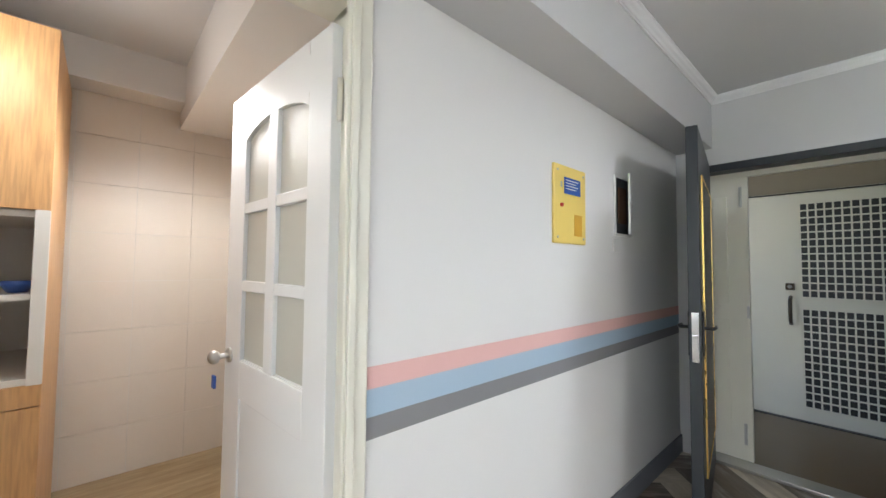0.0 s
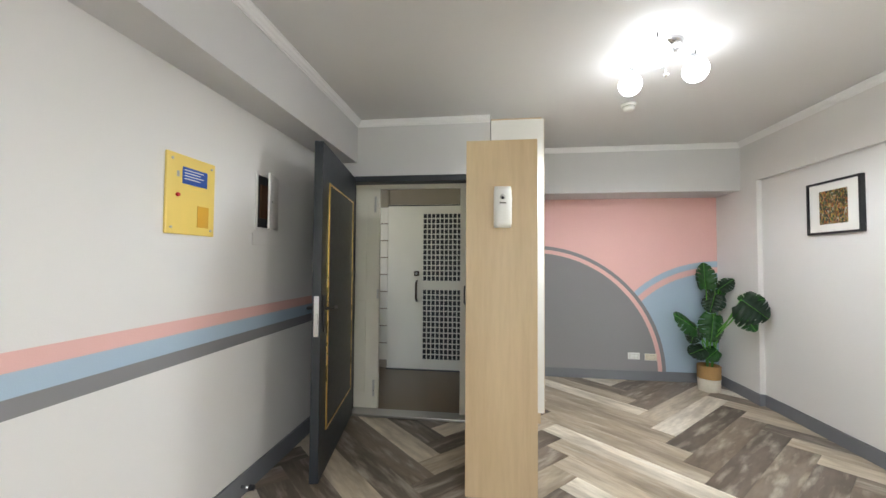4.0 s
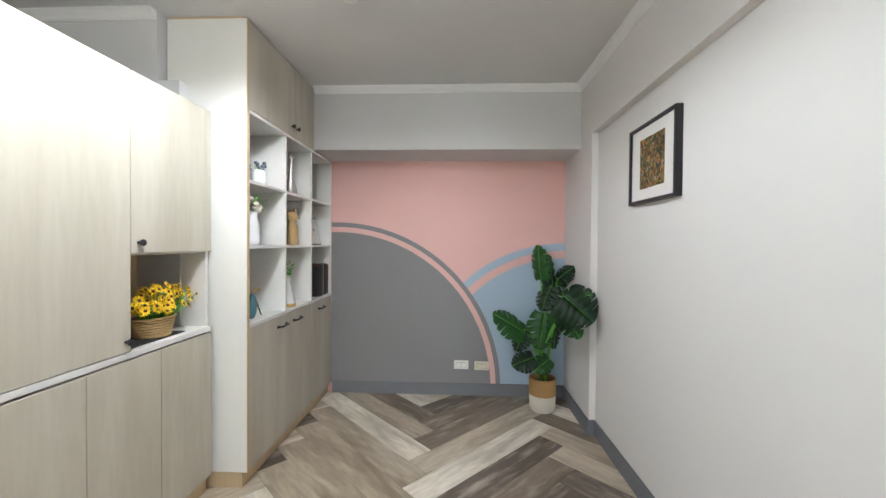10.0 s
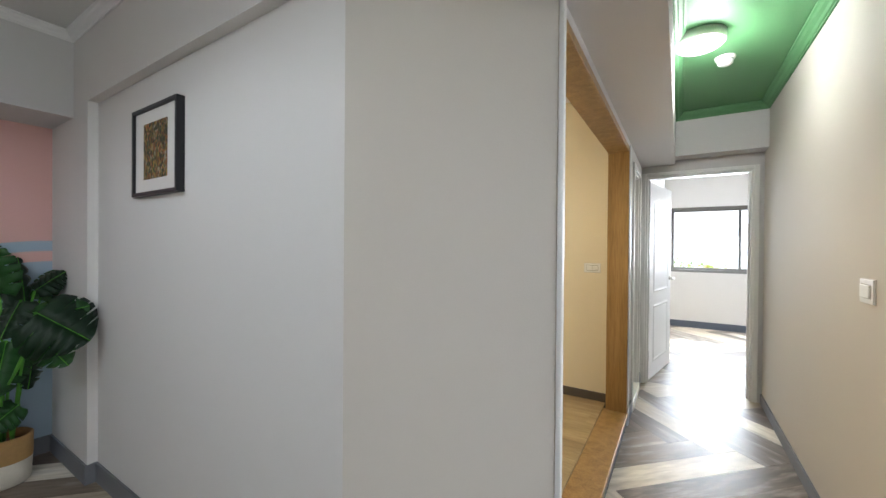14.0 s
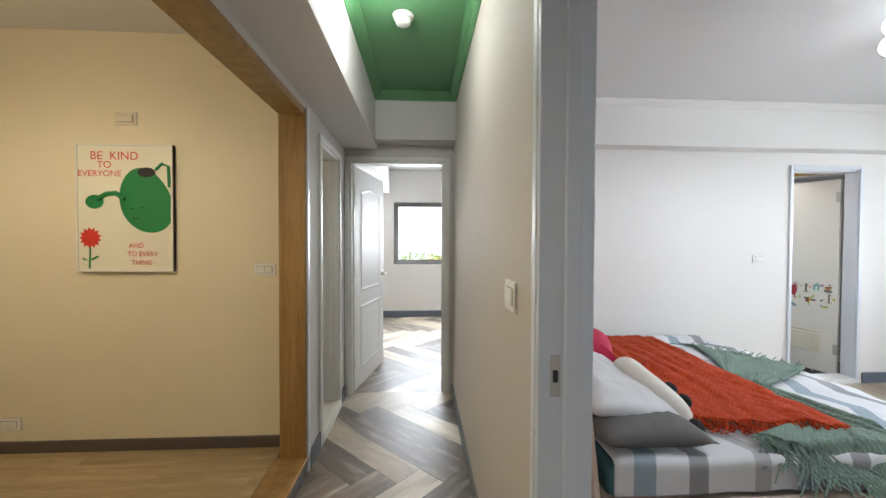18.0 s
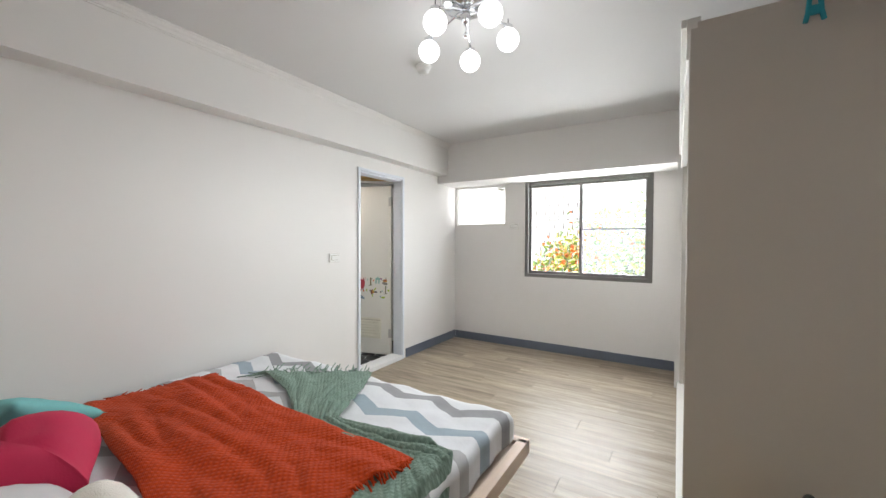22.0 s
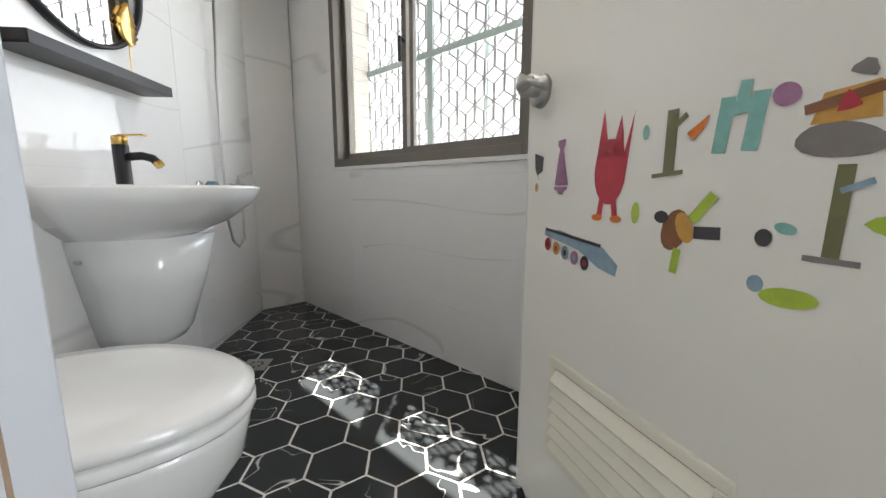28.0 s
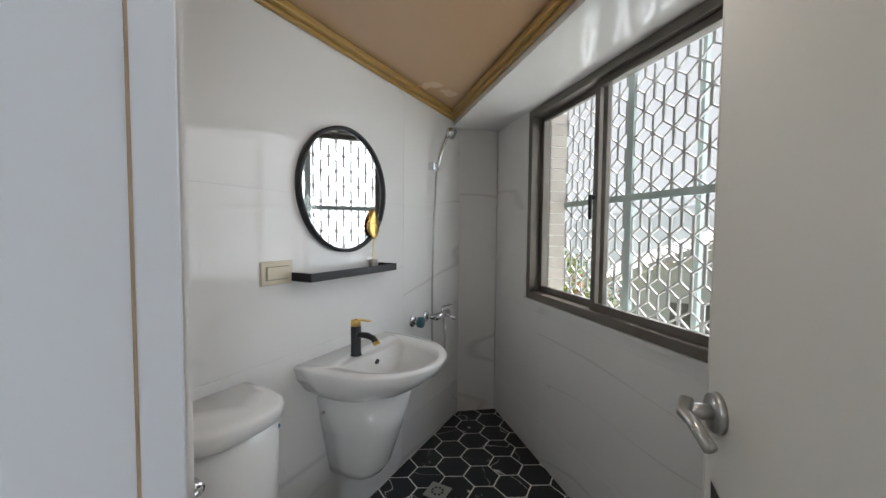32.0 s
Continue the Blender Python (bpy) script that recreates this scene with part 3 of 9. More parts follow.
setting("wall_chamfer", prism(bmesh.new(), [(1.64, -2.8), (1.15, -3.2), (1.27, -3.2), (1.75, -2.92), (1.64, -2.92 + 0.12)][:4], 0, 2.09), WALL_BEIGE, "warm grey painted slanted wall")
setting("wall_west", box(-2.52, -2.4, -2.95, 1.25, 0, 0.7), WALL, "plain low wall under the window")
setting("wall_west", box(-2.52, -2.4, -2.95, 1.25, 2.2, CEIL_Z), WALL, "plain wall above the window")
for y0, y1 in ((-2.95, -2.2), (0.4, 1.25)):
    setting("wall_west", box(-2.52, -2.4, y0, y1, 0.7, 2.2), WALL, "plain wall beside the window")
setting("wall_middle", box(-4.9, 0.085, -2.95, -2.83, 0, CEIL_Z), WALL, "plain wall between living room and bedroom")
setting("ceiling_living", box(-2.52, 4.32, -2.95, 1.25, CEIL_Z, CEIL_Z + 0.1), CEIL, "smooth grey-white painted ceiling")
# hall
b = box(0.085, 0.222, -6.32, -3.872, 0, CEIL_Z)
bx(b, 0.085, 0.222, -3.872, -2.895, 2.0, CEIL_Z)
bx(b, 0.085, 0.222, -2.895, -2.765, 0, 2.089)
bx(b, 0.085, 0.222, -2.95, -2.895, 2.09, CEIL_Z)
setting("wall_hall_west", b, WALL_BEIGE, "warm grey painted hall wall")
b = box(1.15, 1.27, -5.43, -5.12, 0, 2.10)
bx(b, 1.15, 1.27, -5.12, -3.2, 2.06, 2.10)
bx(b, 1.15, 1.27, -5.95, -5.43, 1.98, 2.10)
bx(b, 1.15, 1.27, -6.32, -5.95, 0, 2.10)
setting("wall_hall_east", b, WALL_GREY, "grey painted hall wall with a wide opening")
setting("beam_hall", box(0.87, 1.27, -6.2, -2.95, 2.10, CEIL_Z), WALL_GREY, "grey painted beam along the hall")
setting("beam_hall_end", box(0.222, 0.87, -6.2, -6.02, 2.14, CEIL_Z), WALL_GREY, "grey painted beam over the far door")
b = box(1.12, 1.27, -6.32, -6.2, 0, CEIL_Z)
bx(b, 0.222, 0.28, -6.32, -6.2, 0, CEIL_Z)
bx(b, 0.28, 1.12, -6.32, -6.2, 2.02, CEIL_Z)
setting("wall_hall_end", b, WALL_GREY, "grey painted wall round the far door")
setting("ceiling_hall", box(0.13, 1.27, -6.32, -2.95, CEIL_Z, CEIL_Z + 0.1), GREEN, "dark green painted hall ceiling")
# dining room beside the hall
setting("wall_dining_south", box(1.27, 4.3, -5.36, -5.24, 0, CEIL_Z), WALL_CREAM, "cream painted wall with a poster")
setting("wall_dining_east", box(4.2, 4.32, -5.36, -2.92, 0, CEIL_Z), WALL_CREAM, "cream painted wall")
setting("wall_dining_north", box(1.75, 4.2, -3.04, -2.92, 0, CEIL_Z), WALL_CREAM, "cream painted wall")
setting("ceiling_dining", box(1.27, 4.32, -5.36, -2.92, CEIL_Z, CEIL_Z + 0.1), CEIL, "white painted ceiling")
# side bathroom off the hall
setting("wall_side_bath", box(1.27, 2.6, -6.42, -6.3, 0, 2.4), WALL_CREAM, "cream tiled wall")
setting("wall_side_bath", box(2.6, 2.7, -6.42, -5.36, 0, 2.4), WALL_CREAM, "cream tiled wall")
setting("ceiling_side_bath", box(1.27, 2.7, -6.42, -5.36, 2.4, 2.5), CEIL, "plain ceiling")
# far room
b = box(-1.3, -0.95, -9.68, -9.56, 0, 2.56)
bx(b, -0.95, 2.35, -9.68, -9.56, 0, 0.92)
bx(b, -0.95, 2.35, -9.68, -9.56, 2.0, 2.56)
bx(b, 2.35, 2.6, -9.68, -9.56, 0, 2.56)
bx(b, 0.98, 1.22, -9.68, -9.56, 0.92, 2.0)
setting("wall_far", b, BED_WALL, "white painted wall under and beside the windows")
# added out of view to block direct sun at the far windows
setting("eave", box(-1.5, 2.8, -10.55, -9.68, 2.08, 2.18), BED_WALL, "added unseen eave that keeps the sun off the far room floor")
setting("wall_far_west", box(-1.42, -1.3, -9.68, -6.4, 0, 2.56), BED_WALL, "white painted wall")
setting("wall_far_east", box(2.6, 2.72, -9.68, -6.32, 0, 2.56), BED_WALL, "white painted wall")
setting("wall_far_north", box(-1.3, 0.25, -6.4, -6.32, 0, 2.56), BED_WALL, "white painted wall")
setting("ceiling_far", box(-1.42, 2.72, -9.68, -6.32, 2.56, 2.66), CEIL, "white painted ceiling")
setting("beam_far", box(1.05, 2.6, -9.56, -6.42, 2.15, 2.56), BED_WALL, "white painted ceiling beam")
# bedroom
b = box(-2.92, 0.13, -6.40, -6.27, 0, BEDCEIL_Z)
bx(b, -3.60, -2.92, -6.40, -6.27, 2.01, BEDCEIL_Z)
bx(b, -4.9, -3.60, -6.40, -6.27, 0, BEDCEIL_Z)
setting("wall_bed_south", b, BED_WALL, "off-white painted bedroom wall")
setting("beam_bed_south", box(-4.33, 0.13, -6.27, -6.12, 2.155, BEDCEIL_Z), BED_WALL, "off-white painted ceiling beam")
b = box(-4.9, -4.78, -6.27, -2.95, 0, 0.89)
bx(b, -4.9, -4.78, -6.27, -6.24, 0.89, 2.06)
bx(b, -4.9, -4.78, -5.53, -5.27, 0.89, 2.06)
bx(b, -4.9, -4.78, -6.24, -5.53, 0.89, 1.545)
bx(b, -4.9, -4.78, -6.24, -5.53, 2.045, 2.06)
bx(b, -4.9, -4.78, -3.87, -2.95, 0.89, 2.06)
bx(b, -4.9, -4.78, -6.27, -2.95, 2.06, BEDCEIL_Z)
setting("wall_bed_window", b, BED_WALL, "off-white painted window wall")
setting("beam_bed_window", box(-4.78, -4.33, -6.27, -3.66, 2.06, BEDCEIL_Z), BED_WALL, "off-white painted ceiling beam over the window")
setting("wall_bed_column", box(-4.78, -4.26, -3.66, -2.95, 0, BEDCEIL_Z), BED_WALL, "off-white painted pillar beside the wardrobe")
setting("ceiling_bedroom", box(-4.9, 0.13, -6.40, -2.95, BEDCEIL_Z, BEDCEIL_Z + 0.1), CEIL, "smooth white painted ceiling")
# ground slab and floors
setting("floor_slab", box(-5.0, 4.4, -9.7, 3.7, -0.12, -0.012), SUBFLOOR, "dark floor screed under the boards")

# bathroom: mirror wall, clipped corner and a window wall set at a slant
UX, NX = Vector((-0.669, 0.743, 0)), Vector((0.743, 0.669, 0))
SLANT = Matrix.Translation((-2.39, -8.81, 0)) @ Matrix(((UX.x, -NX.x, 0), (UX.y, -NX.y, 0), (0, 0, 1))).to_4x4()


def slanted(name, bm, material, label):
    ob = setting(name, bm, material, label)
    ob.matrix_world = SLANT
    return ob


wall_mirror = setting("wall_bath_mirror", box(-2.1628, -2.03, -8.75, -6.40, 0, 2.12), GROUT_WALL, "tiled bathroom wall behind the basin")
wall_clip = setting("wall_bath_corner", prism(bmesh.new(), [(-2.15, -8.63), (-2.15, -8.8), (-2.4, -8.93), (-2.38, -8.81)][::-1], 0, 2.12), MARBLE, "white marble tiled slanted corner")
b = box(-0.02, 3.3, 0.0012, 0.13, 0, 0.915)
bx(b, -0.02, 0.46, 0.0012, 0.13, 0.915, 2.12)
bx(b, 1.775, 3.3, 0.0012, 0.13, 0.915, 2.12)
bx(b, 0.46, 1.775, 0.0012, 0.13, 2.03, 2.12)
wall_slant = slanted("wall_bath_window", b, GROUT_WALL, "tiled bathroom window wall")
setting("wall_bath_west", box(-4.9, -4.78, -6.9, -6.40, 0, 2.12), MARBLE, "white marble wall")
setting("ceiling_bath", prism(bmesh.new(), [(-2.03, -6.40), (-4.68, -6.40), (-2.464, -8.877), (-2.15, -8.70), (-2.03, -8.64)], 2.10, 2.2), BATH_CEIL, "peach coloured bathroom ceiling boards")
slanted("bath_soffit", box(0.0, 3.0, -0.35, 0.0, 2.03, 2.098), MARBLE, "white tiled soffit over the window")
setting("slab_bath", box(-4.9, -2.03, -9.0, -6.40, -0.03, -0.008), GROUT, "pale grout bed under the hexagon tiles")

# kitchen beyond the glazed door
for args in ((-1.5, -1.38, 1.25, 3.5), (0.45, 0.57, 1.25, 3.5)):
    setting("wall_kitchen", box(*args, 0, 2.6), KITCHEN_TILE, "cream tiled kitchen wall")
wall_kitchen = setting("wall_kitchen", box(-1.38, 0.45, 3.32, 3.45, 0, 2.6), GROUT_WALL, "cream tiled kitchen wall")
setting("beam_kitchen", box(0.03, 0.45, 1.25, 3.32, 2.24, 2.6), BED_WALL, "white painted kitchen beam")
setting("beam_kitchen", box(-1.38, 0.03, 3.1, 3.32, 2.36, 2.6), BED_WALL, "white painted kitchen beam")
setting("ceiling_kitchen", box(-1.5, 0.57, 1.25, 3.45, 2.6, 2.7), CEIL, "white painted kitchen ceiling")
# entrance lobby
# walls and ceiling take the dark colour that stands in for dim light
setting("wall_lobby_east", box(4.28, 4.4, -0.28, 2.4, 0, 2.6), LOBBY_DIM, "painted lobby wall, its dimness put into the colour")
setting("wall_lobby_north", box(2.93, 4.4, 2.0, 2.12, 0, 2.6), LOBBY_DIM, "painted lobby wall, its dimness put into the colour")
setting("ceiling_lobby", box(2.93, 4.4, -0.28, 2.12, 2.6, 2.7), LOBBY_DIM, "lobby ceiling, its dimness put into the colour")
setting("floor_lobby", box(2.93, 4.28, -0.285, 2.0, -0.05, 0.005), LOBBY_FLOOR, "worn brown lobby floor")
setting("floor_kitchen", box(-1.38, 0.45, 1.25, 3.32, -0.012, 0.002), PLANK_DINE, "brown wood-look kitchen floor")
setting("floor_side_bath", box(1.27, 2.6, -6.3, -5.36, -0.012, 0.0), LOBBY_FLOOR, "brown tiled floor of a small bathroom")


# ---- skirting, cornices and painted fields ----
def run(name, pts, profile, material, label, kind="structure"):
    """A moulding along a plan line; profile rows of distance from the wall (to the left of the line) and height."""
    bm = bmesh.new()
    pts = [Vector((x, y, 0)) for x, y in pts]
    rows = []
    for i, p in enumerate(pts):
        a = (p - pts[i - 1]).normalized() if i else None
        c = (pts[i + 1] - p).normalized() if i + 1 < len(pts) else None
        d0, d1 = a or c, c or a
        n0, n1 = Vector((-d0.y, d0.x, 0)), Vector((-d1.y, d1.x, 0))
        n = (n0 + n1).normalized()
        k = 1 / max(0.3, n.dot(n0))
        rows.append([bm.verts.new(p + n * k * off + Vector((0, 0, z))) for off, z in profile])
    for a, c in zip(rows, rows[1:]):
        for j in range(len(profile)):
            q = (j + 1) % len(profile)
            bm.faces.new((a[j], a[q], c[q], c[j]))
    bm.faces.new(rows[0])
    bm.faces.new(rows[-1][::-1])
    return setting(name, bm, material, label)


def skirt(pts, material, h=0.105, t=0.012):
    return run("baseboard", pts, [(0.001, 0), (0.001, h), (t - 0.003, h), (t, h - 0.004), (t, 0)], material, "painted grey baseboard along the wall")


def cornice(pts, top, material=TRIM, k=1.0):
    prof = [(0.001, -0.078), (0.001, 0), (0.072, 0), (0.072, -0.012), (0.06, -0.018), (0.05, -0.034), (0.032, -0.046), (0.022, -0.062), (0.012, -0.066), (0.012, -0.078)]
    return run("cornice", pts, [(a * k, top - 0.001 + z * k) for a, z in prof], material, "white moulded plaster cornice")


skirt([(2.81, 1.085), (0.215, 1.085)], SKIRT, 0.12)
skirt([(4.2, -2.755), (4.2, -0.735)], SKIRT)
skirt([(1.15, -3.195), (1.64, -2.8), (3.56, -2.8), (3.56, -2.755), (4.19, -2.755)], SKIRT)
skirt([(0.222, -3.91), (0.222, -6.2)], SKIRT, 0.08)
skirt([(1.15, -5.40), (1.15, -5.14)], SKIRT, 0.1)
skirt([(1.15, -6.2), (1.15, -6.0)], SKIRT, 0.1)
skirt([(4.2, -5.24), (1.28, -5.24)][::-1], mat("dark_brown_skirting", (0.09, 0.075, 0.065), 0.5), 0.165)
skirt([(-4.78, -6.27), (-3.66, -6.27)], SKIRT_BLUE, 0.10)
skirt([(-4.78, -3.66), (-4.78, -6.25)], SKIRT_BLUE, 0.10)
skirt([(-2.88, -6.27), (0.12, -6.27)], SKIRT_BLUE, 0.10)
skirt([(-1.3, -9.56), (2.6, -9.56)], SKIRT_BLUE, 0.11)
cornice([(2.81, -0.28), (2.81, 0.857), (-2.3, 0.857)], CEIL_Z, k=0.62)
cornice([(-2.3, -2.755), (3.79, -2.755), (3.79, -0.73)], CEIL_Z, k=0.62)
cornice([(0.87, -3.0), (0.87, -6.02), (0.222, -6.02), (0.222, -3.0)][::-1], CEIL_Z, GREEN, 0.8)
cornice([(-4.33, -6.12), (0.12, -6.12)], BEDCEIL_Z, BED_WALL, 0.7)


def disc_paint(name, cy, cz, r0, r1, depth, material, clip):
    """A painted round field on the end wall, cut off at the wall's edges and where clip says."""
    bm = bmesh.new()
    n = 160
    rings = []
    for r in (r0, r1):
        rings.append([bm.verts.new((4.2 - depth, cy + r * math.cos(2 * math.pi * i / n), cz + r * math.sin(2 * math.pi * i / n))) for i in range(n)] if r else None)
    if rings[0]:
        for i in range(n):
            bm.faces.new((rings[0][i], rings[0][(i + 1) % n], rings[1][(i + 1) % n], rings[1][i]))
    else:
        bm.faces.new(rings[1])
    for co, no in (((0, -2.755, 0), (0, -1, 0)), ((0, -0.725, 0), (0, 1, 0)), ((0, 0, 0.09), (0, 0, -1)), ((0, 0, 2.035), (0, 0, 1))):
        bmesh.ops.bisect_plane(bm, geom=bm.verts[:] + bm.edges[:] + bm.faces[:], plane_co=co, plane_no=no, clear_outer=True)
    return part(name, bm, material, wall_east)


for k, (r0, r1, m) in enumerate(((1.18, 1.244, BLUE), (1.115, 1.181, PINK), (0, 1.116, BLUE))):
    disc_paint("blue_field" if m is BLUE else "pink_ring", -2.75, 0.085, r0, r1, 0.002 + 0.001 * k, m, None)
for k, (r0, r1, m) in enumerate(((1.392, 1.433, DARKGREY), (1.347, 1.393, PINK), (0, 1.348, DARKGREY))):
    disc_paint("grey_field" if m is DARKGREY else "pink_ring", -0.78, 0.067, r0, r1, 0.006 + 0.001 * k, m, None)
for z0, z1, m, nm in ((0.98, 1.04, PINK, "pink_stripe"), (0.905, 0.98, BLUE, "blue_stripe"), (0.845, 0.905, DARKGREY, "grey_stripe")):
    part(nm, box(0.2, 2.805, 1.082, 1.0855, z0, z1), m, wall_north)

# ---- living room ----
def switch_plate(name, m, w, h, label, material=PLASTIC, keys=1, horizontal=True):
    """A wall plate in its own frame: x across, z up, -y out of the wall."""
    t = thing(name, label, "switch" if "switch" in name else "socket", m)
    # the plate's shadow line, put in as a slightly larger darker sheet
    part("edge_shade", box(-w / 2 - 0.003, w / 2 + 0.003, -0.003, 0, -h / 2 - 0.003, h / 2 + 0.003), WARD, t)
    part("plate", box(-w / 2, w / 2, -0.009, -0.003, -h / 2, h / 2, 0.002), material, t)
    for i in range(keys):
        x0, x1 = -w * 0.36 + i * w * 0.72 / keys, -w * 0.36 + (i + 1) * w * 0.72 / keys
        part("rocker", box(x0 + 0.001, x1 - 0.001, -0.0155, -0.008, -h * 0.27, h * 0.27, 0.003), material, t)
        # shade round the rocker, painted as a dark rim
        part("rocker_shade", box(x0 - 0.0015, x1 + 0.0015, -0.0094, -0.0085, -h * 0.27 - 0.0025, h * 0.27 + 0.0025), GAP_SHADE, t)
    return t


SOUTHFACE = lambda x, y, z: pose(x, y, z)            # front looks to -y
NORTHFACE = lambda x, y, z: pose(x, y, z, 0, 0, 180)  # front looks to +y
WESTFACE = lambda x, y, z: pose(x, y, z, 0, 0, -90)   # front looks to -x
EASTFACE = lambda x, y, z: pose(x, y, z, 0, 0, 90)    # front looks to +x

switch_plate("wall_socket", WESTFACE(4.19, -1.873, 0.268), 0.12, 0.07, "white double wall socket low on the grey field", PLASTIC, 2)
switch_plate("wall_socket", WESTFACE(4.19, -2.05, 0.262), 0.12, 0.07, "ivory wall socket low on the grey field", PLASTIC_OLD, 2)


def knob(parent, x, y, z, material=BLACK):
    """A small turned knob standing out towards -y."""
    bm = cyl(bmesh.new(), (x, y, z), (x, y - 0.016, z), 0.006, 0.006, 12)
    ball(bm, (x, y - 0.022, z), 0.014, 1, 0.75, 1, 14, 8)
    return part("knob", bm, material, parent, "dark bronze knob", True)


def bar_handle(parent, x, z, y, w=0.11):
    bm = tube(bmesh.new(), [(x - w / 2, y, z), (x - w / 2 + 0.006, y - 0.022, z), (x + w / 2 - 0.006, y - 0.022, z), (x + w / 2, y, z)], 0.006, 8)
    cyl(bm, (x - w / 2, y, z), (x - w / 2, y - 0.004, z), 0.011, 0.011, 10)
    cyl(bm, (x + w / 2, y, z), (x + w / 2, y - 0.004, z), 0.011, 0.011, 10)
    return part("handle", bm, BLACK, parent, "dark bronze bow handle", True)


def shoe_cabinet():
    t = thing("shoe_cabinet", "light oak entrance cabinet with pale ash doors and open niche", "cabinet", pose(1.84, -0.548, 0))
    W, D = 0.998, 0.398
    part("end_panel", box(0, 0.02, 0.0, D, 0.0, 2.0, 0.0015), OAK, t, "light oak end panel")
    part("end_panel", box(W - 0.018, W, 0.018, D, 0.09, 2.0), LAMINATE, t)
    part("back_panel", box(0.02, W - 0.018, D - 0.018, D, 0.0, 2.0), OAK, t)
    part("top_panel", box(0.02, W - 0.018, 0.018, D - 0.018, 1.982, 2.0), ASH, t)
    part("plinth", box(0.02, W, 0.03, 0.045, 0, 0.088), OAK, t)
    part("counter", box(0.02, W, 0.002, D - 0.018, 0.855, 0.88, 0.002), LAMINATE, t, "white counter board")
    part("niche_floor", box(0.02, W - 0.018, 0.02, D - 0.018, 1.262, 1.278), ASH, t)
    d1 = part("tall_door", box(0.022, 0.512, 0.0, 0.018, 0.883, 1.998, 0.0012), ASH, t, "pale ash veneer door")
    d2 = part("short_door", box(0.516, W, 0.0, 0.018, 1.272, 1.998, 0.0012), ASH, t, "pale ash veneer door")
    part("divider", box(0.495, 0.513, 0.018, D - 0.018, 0.88, 1.98), ASH, t)
    for x0, x1 in ((0.022, 0.331), (0.3335, 0.664), (0.6665, W)):
        part("lower_door", box(x0, x1, 0.0, 0.018, 0.092, 0.847, 0.0012), ASH, t, "grey-washed ash door")
    knob(d1, 0.488, 0.0, 0.925)
    knob(d2, 0.548, 0.0, 1.315)
    return t


shoe_cabinet()


def air_freshener():
    t = thing("air_freshener", "white plastic air freshener dispenser on the cabinet end", "dispenser", WESTFACE(1.842, -0.355, 1.5))
    bm = bmesh.new()
    rows = []
    for z, w, d in ((0.0, 0.046, 0.06), (0.02, 0.049, 0.068), (0.12, 0.05, 0.07), (0.2, 0.049, 0.062), (0.228, 0.044, 0.045)):
        rows.append([bm.verts.new((w * a, -d * c, z)) for a, c in ((-1, 0), (-1, 0.72), (-0.8, 0.95), (0, 1.0), (0.8, 0.95), (1, 0.72), (1, 0))])
    for a, c in zip(rows, rows[1:]):
        for j in range(6):
            bm.faces.new((a[j], a[j + 1], c[j + 1], c[j]))
    bm.faces.new(rows[0])
    bm.faces.new(rows[-1])
    body = part("body", bm, PLASTIC, t, "", True)
    part("nozzle_ring", cyl(bmesh.new(), (0, -0.05, 0.165), (0, -0.071, 0.165), 0.017, 0.015, 20), STEEL, body, "dark metallic nozzle window", True)
    part("nozzle", ball(bmesh.new(), (0, -0.07, 0.16), 0.008), BLACK, body)
    part("slot", box(-0.018, 0.018, -0.0725, -0.07, 0.128, 0.134), BLACK, body)
    part("latch", box(0.046, 0.054, -0.03, -0.015, 0.15, 0.165, 0.002), PLASTIC, t)
    return t


air_freshener()


